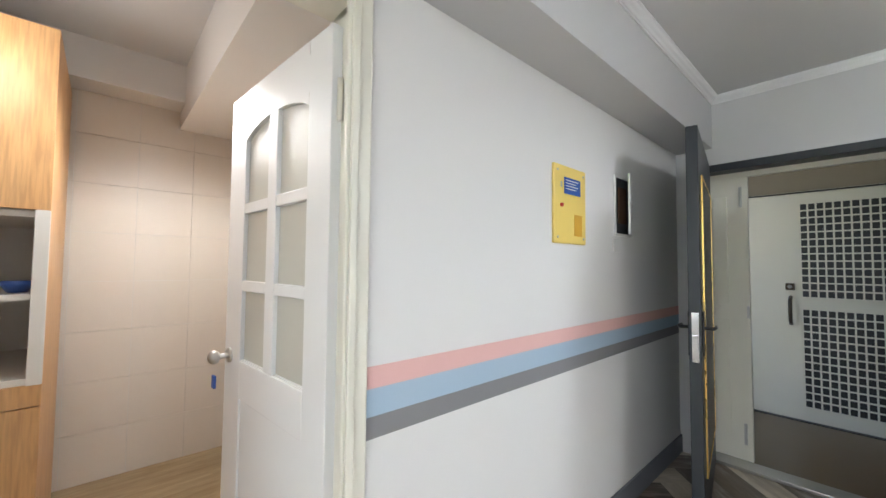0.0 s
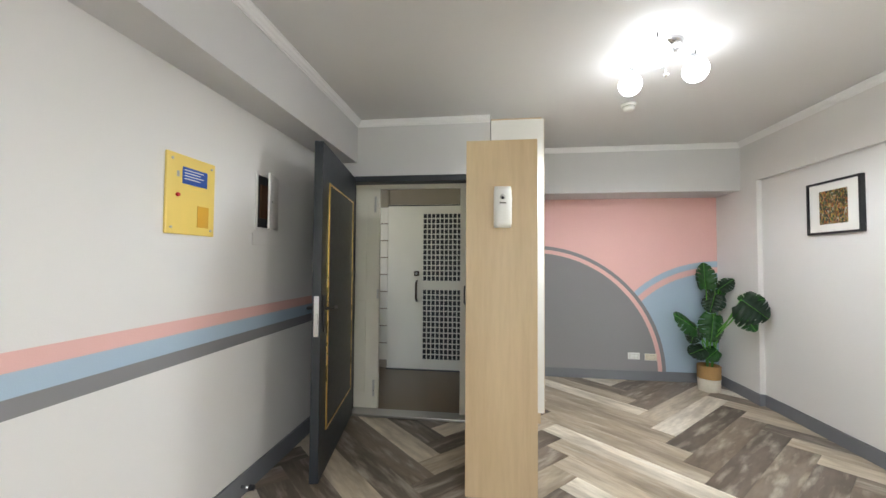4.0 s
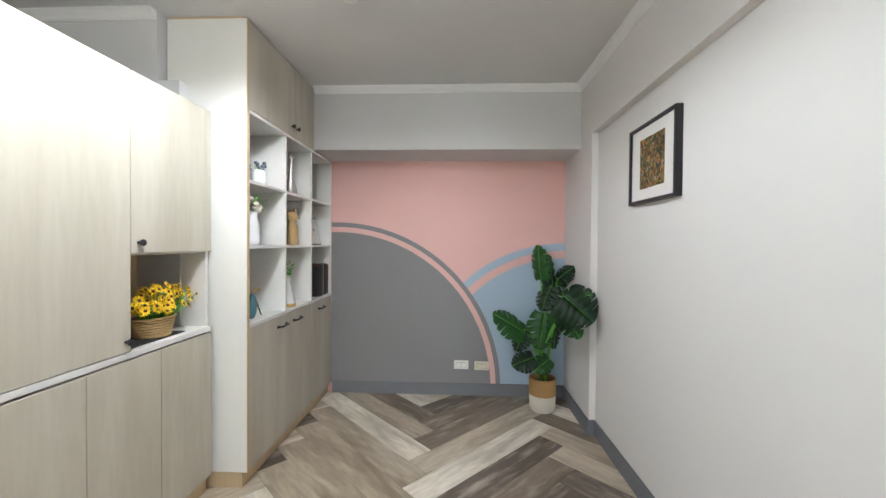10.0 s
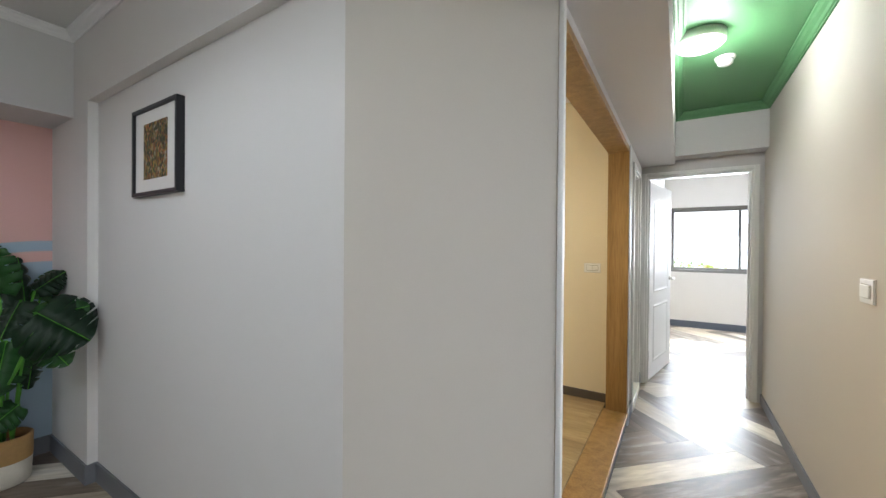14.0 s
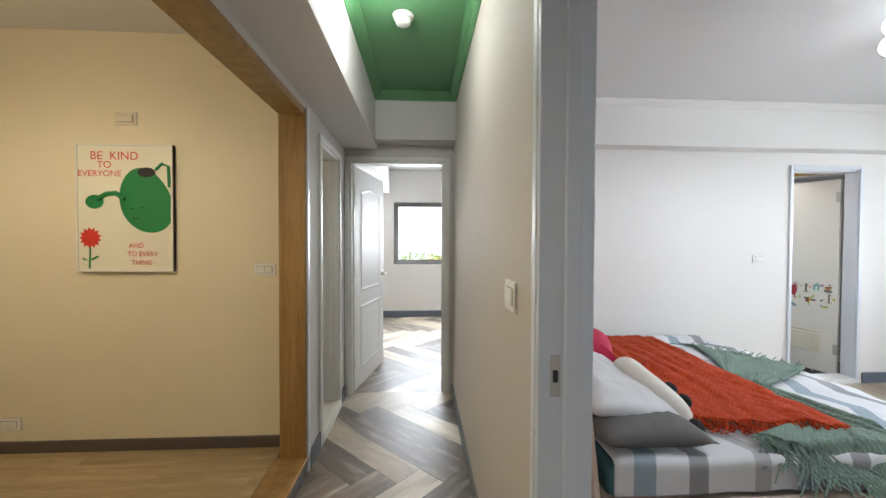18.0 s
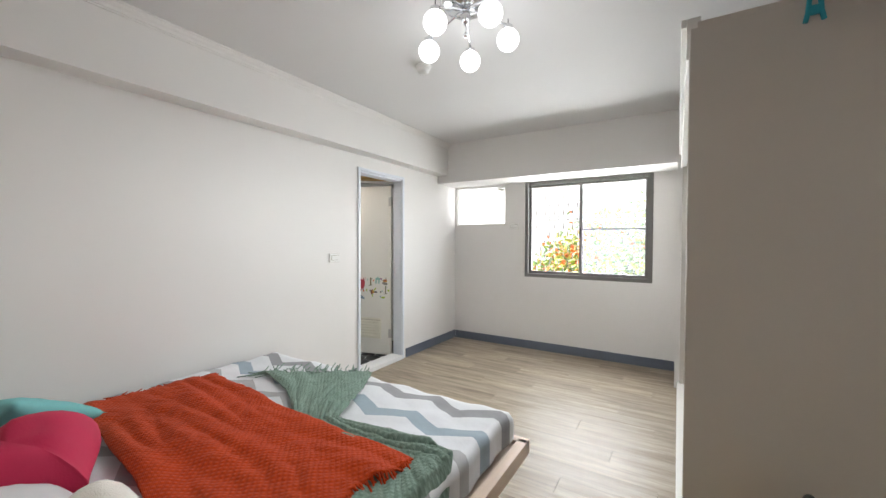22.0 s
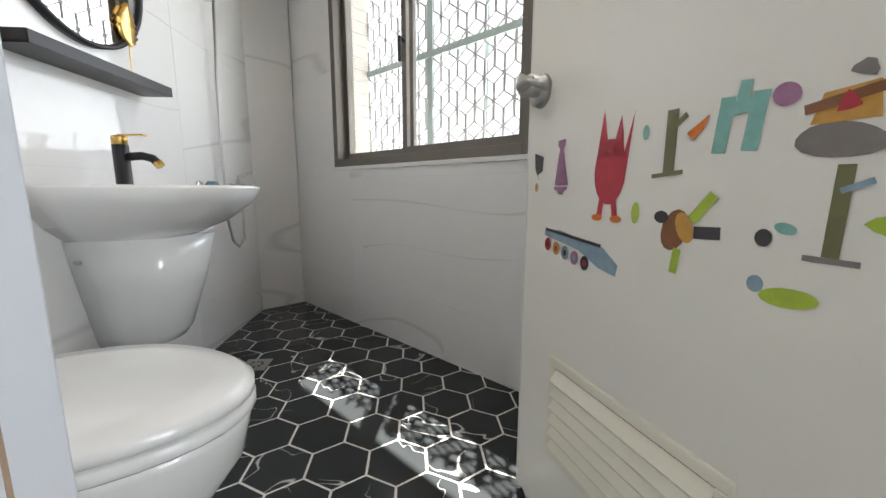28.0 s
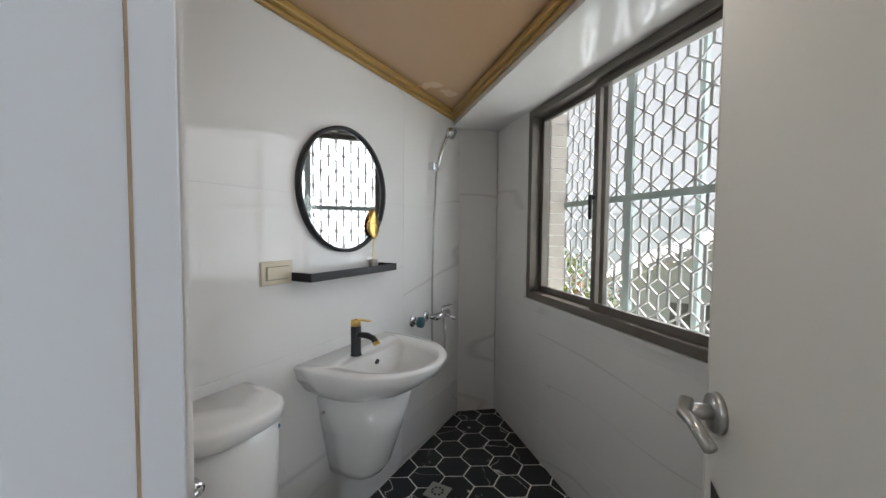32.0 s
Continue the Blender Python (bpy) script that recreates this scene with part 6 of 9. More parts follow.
        me = bpy.data.meshes.new_from_object(tmp.evaluated_get(dg))
        bpy.data.objects.remove(tmp)
        me.materials.clear()
        me.materials.append(red)
        ob = new("lettering", me)
        ob.parent = t
        ob.matrix_local = pose(x, -0.0240, z, 90, 0, 0)
        tagged(ob, "red hand-drawn lettering")


poster()
switch_plate("wall_plate", NORTHFACE(2.194, -5.24, 2.018), 0.12, 0.07, "ivory blank plate above the poster", PLASTIC_OLD, 1)
switch_plate("light_switch", NORTHFACE(1.42, -5.24, 1.152), 0.12, 0.07, "white light switch on the cream wall", PLASTIC, 2)
switch_plate("wall_socket", NORTHFACE(2.85, -5.24, 0.265), 0.12, 0.07, "white wall socket above the dark baseboard", PLASTIC, 2)
switch_plate("light_switch", EASTFACE(0.222, -4.10, 1.157), 0.12, 0.09, "white light switch on the hall wall", PLASTIC, 1)
stool = thing("round_stool", "dark red round stool in the dining room", "stool", pose(3.0, -4.62, 0.10))
part("seat_pad", lathe(bmesh.new(), [(0.17, 0.40), (0.2, 0.42), (0.2, 0.45), (0.17, 0.47)]), mat("dark_red_leather", (0.12, 0.012, 0.012), 0.4, 0.1, 10), stool, "", True)
for k in range(4):
    a = math.pi / 4 + k * math.pi / 2
    part("leg", cyl(bmesh.new(), (0.17 * math.cos(a), 0.17 * math.sin(a), 0), (0.13 * math.cos(a), 0.13 * math.sin(a), 0.405), 0.014), BLACK, stool)


def disc_lamp():
    t = thing("hall_lamp", "lit round white ceiling lamp in the hall", "ceiling lamp", pose(0.745, -4.62, CEIL_Z))
    part("rim", lathe(bmesh.new(), [(0.118, -0.05), (0.124, -0.045), (0.124, 0)], seg=36), PLASTIC, t, "", True)
    g = part("diffuser", lathe(bmesh.new(), [(0.02, -0.074), (0.07, -0.07), (0.105, -0.06), (0.116, -0.0505)], seg=36), DISC_LIGHT, t, "glowing diffuser", True)
    g.visible_shadow = False


disc_lamp()
smoke_detector(0.60, -4.98, CEIL_Z)

# small bathroom off the hall
side = door_casing("side_bath_frame", "white painted frame of a narrow bathroom door", WESTFACE(1.15, -5.43, 0), 0.53, 1.96, 0.12, WHITE, 0.04)
part("door_sill", box(0.0, 0.53, -0.02, 0.14, 0.0, 0.07, 0.004), OLD_WHITE, side, "cream stone sill")
sd = thing("side_bath_door", "cream plastic bathroom door with louvres, swung inward", "door", Matrix.Translation((1.29, -5.93, 0)) @ pose(0, 0, 0, 0, 0, 12))
part("leaf", box(0, 0.5, 0, 0.03, 0.02, 1.93, 0.003), PVC, sd)
for z in (0.35, 0.42, 0.96, 1.0, 1.70, 1.74, 1.86):
    part("rail", box(0.02, 0.48, 0.03, 0.038, z, z + 0.015, 0.002), PVC_SHADE, sd)
for k in range(6):
    part("louvre", box(0.06, 0.44, 0.03, 0.042, 0.58 + k * 0.035, 0.60 + k * 0.035, 0.002), PVC_SHADE, sd)


def sliding_window(name, label, m, w, h, depth, material, split=0.5, panes=2, handle=True, mid=None):
    """An aluminium window: x across, y outward, z up from the sill."""
    t = thing(name, label, "window", m)
    f = 0.042
    part("frame_jamb", box(0, f, 0, depth, 0, h, 0.003), material, t)
    part("frame_jamb", box(w - f, w, 0, depth, 0, h, 0.003), material, t)
    part("frame_sill", box(f, w - f, 0, depth, 0, f, 0.003), material, t)
    part("frame_head", box(f, w - f, 0, depth, h - f, h, 0.003), material, t)
    xs = [f, f + (w - 2 * f) * split, w - f]
    for k in range(2):
        y0 = depth * (0.2 if k else 0.5)
        a, c = xs[k] - (0.02 if k else 0), xs[k + 1] + (0.0 if k else 0.02)
        s = part("sash", box(a, a + 0.032, y0, y0 + 0.022, f, h - f, 0.002), material, t)
        part("stile", box(c - 0.032, c, y0, y0 + 0.022, f, h - f, 0.002), material, s)
        part("rail", box(a + 0.032, c - 0.032, y0, y0 + 0.022, f, f + 0.035, 0.002), material, s)
        part("rail", box(a + 0.032, c - 0.032, y0, y0 + 0.022, h - f - 0.03, h - f, 0.002), material, s)
        g = part("pane", box(a + 0.03, c - 0.03, y0 + 0.009, y0 + 0.013, f + 0.03, h - f - 0.025), GLASS, s, "clear glass pane")
        g.visible_shadow = False
        if mid and k:
            sc = part("insect_screen", box(a + 0.03, c - 0.03, depth - 0.012, depth - 0.011, f + 0.03, h - f - 0.025), SCREEN_MESH, s, "grey insect screen")
            sc.visible_shadow = False
        if mid and k:
            part("mid_rail", box(a + 0.032, c - 0.032, y0, y0 + 0.02, mid - 0.009, mid + 0.009, 0.002), material, s)
    if handle:
        x = xs[1] - 0.004
        hd = part("crescent_latch", cyl(bmesh.new(), (x, depth * 0.2, h * 0.5), (x, depth * 0.2 - 0.02, h * 0.5), 0.012, 0.01, 12), BLACK, t, "black latch", True)
        part("latch_lever", box(x - 0.009, x + 0.009, depth * 0.2 - 0.03, depth * 0.2 - 0.018, h * 0.5 - 0.1, h * 0.5 + 0.012, 0.004), BLACK, hd)
    return t


sliding_window("far_window", "grey aluminium sliding window in the far room", NORTHFACE(0.98, -9.58, 0.92), 1.93, 1.08, 0.09, ALU_GREY)
sliding_window("far_window", "grey aluminium sliding window in the far room", NORTHFACE(2.35, -9.58, 0.92), 1.13, 1.08, 0.09, ALU_GREY)


# ---- bedroom ----
sliding_window("bedroom_window", "grey-brown aluminium sliding bedroom window", EASTFACE(-4.785, -5.27, 0.89), 1.40, 1.17, 0.10, ALU_GREY, 0.475, mid=0.58)
sw = thing("small_window", "small frosted high window in the bedroom", "window", EASTFACE(-4.80, -6.24, 1.545))
for a in ((0, 0.012, 0, 0.50), (0.698, 0.71, 0, 0.50)):
    part("frame_jamb", box(a[0], a[1], 0, 0.05, a[2], a[3]), PLASTIC, sw)
part("frame_sill", box(0.012, 0.698, 0, 0.05, 0, 0.012), PLASTIC, sw)
part("frame_head", box(0.012, 0.698, 0, 0.05, 0.488, 0.50), PLASTIC, sw)
# emission in the pane stands in for daylight coming through it
pn = part("pane", box(0.012, 0.698, 0.02, 0.026, 0.012, 0.488), mat("glowing_milk_glass", (0.9, 0.92, 0.93), 0.3, 0, emit=((1, 1, 1), 0.3)), sw, "milky pane with daylight put in as glow")
pn.visible_shadow = False
hose = thing("vent_duct", "white flexible duct end at the high window", "duct", pose(-4.76, -5.56, 1.985))
part("duct_coil", tube(bmesh.new(), [(0.03 * math.cos(a * 0.7), 0.05 * math.sin(a * 0.7) - 0.02, 0.004 * a - 0.01) for a in range(12)], 0.012), PLASTIC, hose, "", True)


def grille_bars(name, label, m, w, h):
    """Staggered short rods with knots, joined by white wires, between rails."""
    t = thing(name, label, "window grille", m)
    rail, rods, knots = bmesh.new(), bmesh.new(), bmesh.new()
    for z in (0.04, h * 0.60, h * 0.80, h - 0.03):
        bx(rail, 0, w, -0.007, 0.007, z - 0.009, z + 0.009)
    n = int(w / 0.055)
    dx, dz = w / n, 0.18
    wires = bmesh.new()
    for i in range(1, n):
        x = w * i / n
        for k in range(int(h / dz) + 1):
            z = 0.07 + dz * (k + 0.5 * (i % 2))
            if z > h - 0.06:
                continue
            bx(rods, x - 0.0045, x + 0.0045, -0.004, 0.004, z - 0.045, z + 0.045)
            bx(knots, x - 0.009, x + 0.009, -0.007, 0.007, z - 0.009, z + 0.009)
            for s in (-1, 1):
                tube(wires, [(x, 0, z + 0.04), (x + s * dx, 0, z + 0.05)], 0.0013, 4)
    part("wires", wires, PLASTIC, t, "thin white lattice wires")
    for x in (0.012, w - 0.012):
        for z in (0.04, h - 0.03):
            bx(rail, x - 0.009, x + 0.009, -0.092, -0.007, z - 0.009, z + 0.009)
    part("rails", rail, PLASTIC, t, "white painted rail")
    part("rods", rods, ALU, t)
    part("knots", knots, ALU, t)
    return t


grille_bars("window_grille", "steel burglar bars with small knots outside the window", EASTFACE(-4.99, -5.3, 0.9), 1.46, 1.15)
switch_plate("light_switch", pose(-2.613, -6.27, 1.172, 0, 0, 180), 0.12, 0.074, "white light switch beside the bathroom door", PLASTIC, 1)
switch_plate("light_switch", WESTFACE(0.085, -3.955, 1.152), 0.118, 0.076, "white light switch inside the bedroom doorway", PLASTIC, 1)
switch_plate("wall_plate", EASTFACE(-4.78, -5.41, 1.52), 0.12, 0.07, "white blank plate between the windows", PLASTIC, 1)
globe_lamp("ceiling_lamp", "chrome ceiling lamp with five lit glass globes", -1.95, -4.58, BEDCEIL_Z, [(-1.79, -4.66, 2.38), (-1.88, -4.41, 2.39), (-2.12, -4.42, 2.38), (-2.19, -4.68, 2.36), (-1.99, -4.83, 2.37)], 0.058, 0.13)
smoke_detector(-2.42, -5.17, BEDCEIL_Z)


def wardrobe():
    t = thing("sliding_wardrobe", "tall ivory wardrobe with glossy sliding doors and silver band", "wardrobe", pose(0, 0, 0))
    x0, x1, yf, yb, H = -4.25, -1.88, -3.62, -2.99, 2.09
    part("end_panel", box(x1 - 0.022, x1, yf, yb, 0, H, 0.001), WARD, t, "greige laminate end panel")
    part("end_panel", box(x0, x0 + 0.06, yf, yb, 0, H, 0.001), WARD, t)
    part("top_board", box(x0, x1, yf + 0.02, yb, H, H + 0.02), WARD, t)
    part("edge_strip", box(x1 - 0.022, x1, yf - 0.003, yf, 0, H), LAMINATE, t)
    part("back_board", box(x0 + 0.06, x1 - 0.022, yb - 0.012, yb, 0, H), WARD, t)
    part("fascia", box(x0, x1 - 0.022, yf - 0.012, yf + 0.03, 1.99, 2.14, 0.003), LAMINATE, t, "white top fascia")
    part("fascia_lip", box(x0, x1 - 0.022, yf - 0.03, yf - 0.012, 2.11, 2.14, 0.003), LAMINATE, t)
    part("bottom_rail", box(x0, x1 - 0.022, yf - 0.02, yf + 0.05, 0.0, 0.07, 0.003), LAMINATE, t, "white bottom track")
    for k, (a, c, y) in enumerate(((x0 + 0.06, -2.98, yf + 0.06), (-3.02, x1 - 0.022, yf + 0.02))):
        d = part("sliding_door", box(a, c, y, y + 0.02, 0.07, 1.99, 0.001), WARD_FRONT, t, "glossy ivory sliding door")
        part("silver_band", box(a + 0.003, c - 0.003, y - 0.003, y - 0.0005, 0.915, 1.215), WARD_BAND, d, "brushed silver-blue band")
        for z in (0.912, 1.216):
            part("band_line", box(a + 0.003, c - 0.003, y - 0.004, y - 0.0005, z - 0.002, z + 0.002), CHROME, d)
    # black sheet that stands in for the shade behind the sliding doors
    part("inner_shade_sheet", box(x0 + 0.06, x1 - 0.022, yf + 0.1, yf + 0.105, 0.07, 1.99), BLACK, t)


wardrobe()
cl = thing("plastic_clip", "teal plastic clothes clip hooked on the wardrobe edge", "clip", EASTFACE(-1.88, -3.295, 2.068))
part("clip_loop", tube(bmesh.new(), [(0, -0.006, 0.07), (0.012, -0.006, 0.03), (0.016, -0.006, -0.02), (0.022, -0.006, -0.05)], 0.007), TEAL_PLASTIC, cl, "", True)
part("clip_leg", tube(bmesh.new(), [(0, -0.006, 0.07), (-0.012, -0.006, 0.03), (-0.016, -0.006, -0.02), (-0.022, -0.006, -0.05)], 0.007), TEAL_PLASTIC, cl, "", True)
part("clip_bridge", box(-0.02, 0.02, -0.012, 0.0, -0.03, 0.0, 0.003), TEAL_PLASTIC, cl)


def hand_basket():
    t = thing("rattan_basket", "rattan basket with a black cord handle beside the wardrobe", "basket", pose(-1.72, -3.30, 0))
    bm = bmesh.new()
    for k in range(22):
        r = 0.12 + 0.03 * k / 21
        tube(bm, [(r * math.cos(2 * math.pi * i / 28), r * 0.8 * math.sin(2 * math.pi * i / 28), 0.008 + k * 0.022 + 0.002 * (i % 2)) for i in range(29)], 0.012, 5)
    part("weave", bm, WICKER, t, "", True)
    part("handle", tube(bmesh.new(), [(0.13 * math.cos(math.pi * i / 14), 0.0, 0.46 + 0.11 * math.sin(math.pi * i / 14)) for i in range(15)], 0.009), BLACK, t, "black cord handle", True)


hand_basket()


def bed():
    t = thing("platform_bed", "pale wood platform bed with drawers and a shelf headboard", "bed")
    part("drawer_base", box(-1.87, -0.2, -6.2, -4.42, 0, 0.30, 0.002), LAMINATE, t, "cream drawer base")
    for x0, x1 in ((-1.86, -1.05), (-1.03, -0.22)):
        d = part("drawer_front", box(x0, x1, -4.42, -4.40, 0.03, 0.27, 0.002), LAMINATE, t, "cream drawer front")
        for x in ((x0 + x1) / 2 - 0.09, (x0 + x1) / 2 + 0.09):
            part("drawer_knob", cyl(bmesh.new(), (x, -4.40, 0.16), (x, -4.385, 0.16), 0.009, 0.011, 12), BLACK, d)
    part("side_rail", box(-2.0, -0.2, -4.30, -4.25, 0.29, 0.36, 0.003), BIRCH, t, "birch side rail")
    part("foot_rail", box(-2.02, -1.97, -6.22, -4.25, 0.29, 0.36, 0.003), BIRCH, t)
    part("bed_board", box(-1.97, -0.2, -6.22, -4.30, 0.30, 0.34), BIRCH, t)
    # shelf headboard, slanting forward towards the floor
    def slab(y0, y1, pts, nm, m=BIRCH, lab=""):
        bm = bmesh.new()
        a = [bm.verts.new((x, y0, z)) for x, z in pts]
        c = [bm.verts.new((x, y1, z)) for x, z in pts]
        n = len(pts)
        for i in range(n):
            bm.faces.new((a[i], a[(i + 1) % n], c[(i + 1) % n], c[i]))
        bm.faces.new(a)
        bm.faces.new(c[::-1])
        part(nm, bm, m, t, lab)
    slab(-6.2, -4.29, [(-0.09, 1.0), (-0.07, 1.0), (-0.18, 0.0), (-0.20, 0.0)], "slanted_front", BIRCH)
    slab(-6.2, -4.28, [(0.082, 1.005), (0.082, 1.04), (-0.095, 1.04), (-0.095, 1.005)], "head_top", BIRCH)
    slab(-6.2, -4.29, [(0.062, 0), (0.082, 0), (0.082, 1.005), (0.062, 1.005)], "head_back", BIRCH)
    slab(-6.2, -4.30, [(0.062, 0.60), (0.062, 0.62), (-0.100, 0.62), (-0.128, 0.60)], "head_shelf", BIRCH)
    slab(-4.62, -4.60, [(0.062, 0.0), (0.062, 1.005), (-0.075, 1.005), (-0.18, 0.0)], "head_divider", BIRCH)
    slab(-6.2, -4.475, [(0.07, 1.04), (0.07, 1.285), (-0.055, 1.285), (-0.055, 1.04)], "raised_shelf", LAMINATE)
    slab(-4.474, -4.468, [(0.08, 1.041), (0.08, 1.295), (-0.068, 1.295), (-0.068, 1.041)], "raised_end", CARDBOARD, "brown hardboard end panel")
    slab(-4.478, -4.466, [(-0.069, 1.041), (-0.069, 1.297), (-0.074, 1.297), (-0.074, 1.041)], "raised_edge", BIRCH)
    return t


bed()
mattress = single("mattress", box(-1.95, -0.21, -6.21, -4.33, 0.342, 0.47, 0.03), TEAL_DARK, "dark teal mattress on the platform bed", "mattress")


def chevron():
    """Zigzag printed cotton: bands across the bed, white with grey and blue."""
    m = bpy.data.materials.new("chevron_cotton")
    m.use_nodes = True
    n, l = m.node_tree.nodes, m.node_tree.links
    tc, sp = n.new("ShaderNodeTexCoord"), n.new("ShaderNodeSeparateXYZ")
    l.new(tc.outputs["Object"], sp.inputs[0])
    def math_(op, a, c=None, v=None):
        q = n.new("ShaderNodeMath")
        q.operation = op
        l.new(a, q.inputs[0])
        if c is not None:
            l.new(c, q.inputs[1])
        if v is not None:
            q.inputs[1].default_value = v
        return q.outputs[0]
    zig = math_("PINGPONG", sp.outputs["Y"], v=0.175)
    zig = math_("MULTIPLY", zig, v=0.5)
    s = math_("ADD", sp.outputs["X"], zig)
    s = math_("MULTIPLY", s, v=1 / 0.66)
    s = math_("FRACT", s)
    rp = n.new("ShaderNodeValToRGB")
    rp.color_ramp.interpolation = "CONSTANT"
    e = rp.color_ramp.elements
    white, grey, blue = (0.70, 0.71, 0.73, 1), (0.30, 0.30, 0.315, 1), (0.31, 0.38, 0.44, 1)
    e[0].position, e[0].color = 0.0, white
    e[1].position, e[1].color = 0.18, grey
    for pz, c in ((0.30, white), (0.50, blue), (0.63, white), (0.80, (0.42, 0.42, 0.43, 1)), (0.90, white)):
        rp.color_ramp.elements.new(pz).color = c
    l.new(s, rp.inputs[0])
    b = n["Principled BSDF"]
    l.new(rp.outputs[0], b.inputs["Base Color"])
    b.inputs["Roughness"].default_value = 0.8
    no = n.new("ShaderNodeTexNoise")
    no.inputs["Scale"].default_value, no.inputs["Detail"].default_value = 9, 6
    l.new(tc.outputs["Object"], no.inputs["Vector"])
    bp = n.new("ShaderNodeBump")
    bp.inputs["Strength"].default_value, bp.inputs["Distance"].default_value = 0.5, 0.012
    l.new(no.outputs["Fac"], bp.inputs["Height"])
    l.new(bp.outputs[0], b.inputs["Normal"])
    return m


def cloth(nx, ny, f, thick=0.004):
    """A draped sheet from a function of (u, v) in 0..1 to a point."""
    bm = bmesh.new()
    g = [[bm.verts.new(f(i / nx, j / ny)) for j in range(ny + 1)] for i in range(nx + 1)]
    for i in range(nx):
        for j in range(ny):
            bm.faces.new((g[i][j], g[i + 1][j], g[i + 1][j + 1], g[i][j + 1]))
    return bm


CHEV = chevron()


def sheet_point(u, v):
    # runs over the top, down at the foot and along the near side
    x = -0.23 - 1.80 * u
    y = -6.22 + 2.06 * v
    z = 0.495
    w = 0.016 * noise.noise((x * 3.1, y * 3.1, 0)) + 0.009 * noise.noise((x * 9, y * 9, 3))
    if y > -4.36:
        d = y + 4.36
        y, z = -4.36 + min(d, 0.04) + 0.02 * noise.noise((x * 7, 1, 1)), 0.495 - max(0, d - 0.02) * 0.85
    if x < -1.94:
        d = -1.94 - x
        x, z = -1.94 - min(d, 0.05), z - max(0, d - 0.02) * 1.3
    if y < -6.18:
        z -= 0.02
    return (x, y, max(z + w, 0.365))


sheet = single("bed_sheet", cloth(70, 80, sheet_point), CHEV, "white chevron sheet with grey and blue zigzags on the mattress", "bedding", smooth=True)
sheet.modifiers.new("thick", "SOLIDIFY").thickness = 0.006


def spread(rows, base, ripple, seed, bunch=None):
    """A thrown cloth: rows of (v, left point, right point) along its length, wrinkled and lying on the bed."""
    def f(u, v):
        k = 0
        while k < len(rows) - 2 and v > rows[k + 1][0]:
            k += 1
        (v0, a0, b0), (v1, a1, b1) = rows[k], rows[k + 1]
        w = (v - v0) / (v1 - v0)
        w = w * w * (3 - 2 * w) if bunch else w
        x0, y0 = a0[0] + (a1[0] - a0[0]) * w, a0[1] + (a1[1] - a0[1]) * w
        x1, y1 = b0[0] + (b1[0] - b0[0]) * w, b0[1] + (b1[1] - b0[1]) * w
        x, y = x0 + (x1 - x0) * u, y0 + (y1 - y0) * u
        wid = math.hypot(x1 - x0, y1 - y0)
        x += 0.030 * noise.noise((v * 5, u * 2, seed))
        y += 0.030 * noise.noise((u * 5, v * 2, seed + 3))
        full = 1.0 if not bunch else min(1.6, 0.45 / max(wid, 0.12))
        big = noise.noise((x * 4.5 + seed, y * 2.2, 0)) * 0.5 + 0.5
        fold = abs(noise.noise((u * 7 * full + seed, v * 2.6, 2))) + 0.45 * abs(noise.noise((x * 16, y * 11, seed)))
        z = base + ripple * (0.7 * big + full * fold)
        if y > -4.36:
            z -= (y + 4.36) * 0.9
            y = -4.36 + (y + 4.36) * 0.35
        return (x, y, z)
    return f


def knit(name, label, material, f, ends, seed, fr_len=0.09):
    t = thing(name, label, "blanket")
    body = part("knit_cloth", cloth(80, 160, f), material, t, "", True)
    body.modifiers.new("thick", "SOLIDIFY").thickness = 0.008
    rng = random.Random(seed)
    for v in ends:
        fr = bmesh.new()
        out = -1 if v < 0.5 else 1
        for i in range(110):
            u = (i + 0.5) / 110
            p = Vector(f(u, v))
            a = rng.uniform(-0.9, 0.9)
            L = fr_len * rng.uniform(0.6, 1.2)
            q1 = p + Vector((L * 0.5 * math.sin(a), out * L * 0.45, 0.012 * rng.random()))
            q2 = p + Vector((L * math.sin(a * 1.8), out * L * 0.85, -0.004))
            for q in (q1, q2):
                q.z = max(0.508 + 0.02 * rng.random() if q.y < -4.36 else 0.5 - 0.9 * (q.y + 4.36), 0.37)
            tube(fr, [p, q1, q2], 0.0034, 4)
        part("fringe", fr, material, t, "loose yarn fringe").data.name = "fringe"
    return t


knit("sage_throw", "sage green knitted throw bunched across the bed beside the orange one", SAGE,
     spread([(0.0, (-1.60, -5.76), (-1.95, -5.22)), (0.22, (-1.52, -5.46), (-1.80, -5.12)), (0.40, (-1.30, -5.08), (-1.43, -4.94)), (0.62, (-1.24, -4.76), (-1.46, -4.60)), (0.85, (-1.12, -4.50), (-1.47, -4.36)), (1.0, (-0.86, -4.42), (-1.34, -4.22))], 0.508, 0.022, 8, True), (0.0, 1.0), 6, 0.12)
knit("orange_throw", "rust orange knitted throw with fringes spread over the bed", RUST,
     spread([(0.0, (-0.84, -6.02), (-1.42, -5.95)), (0.5, (-0.76, -5.32), (-1.35, -5.20)), (0.8, (-0.72, -4.84), (-1.34, -4.72)), (1.0, (-0.66, -4.58), (-1.33, -4.45))], 0.530, 0.024, 3), (0.0, 1.0), 5, 0.085)


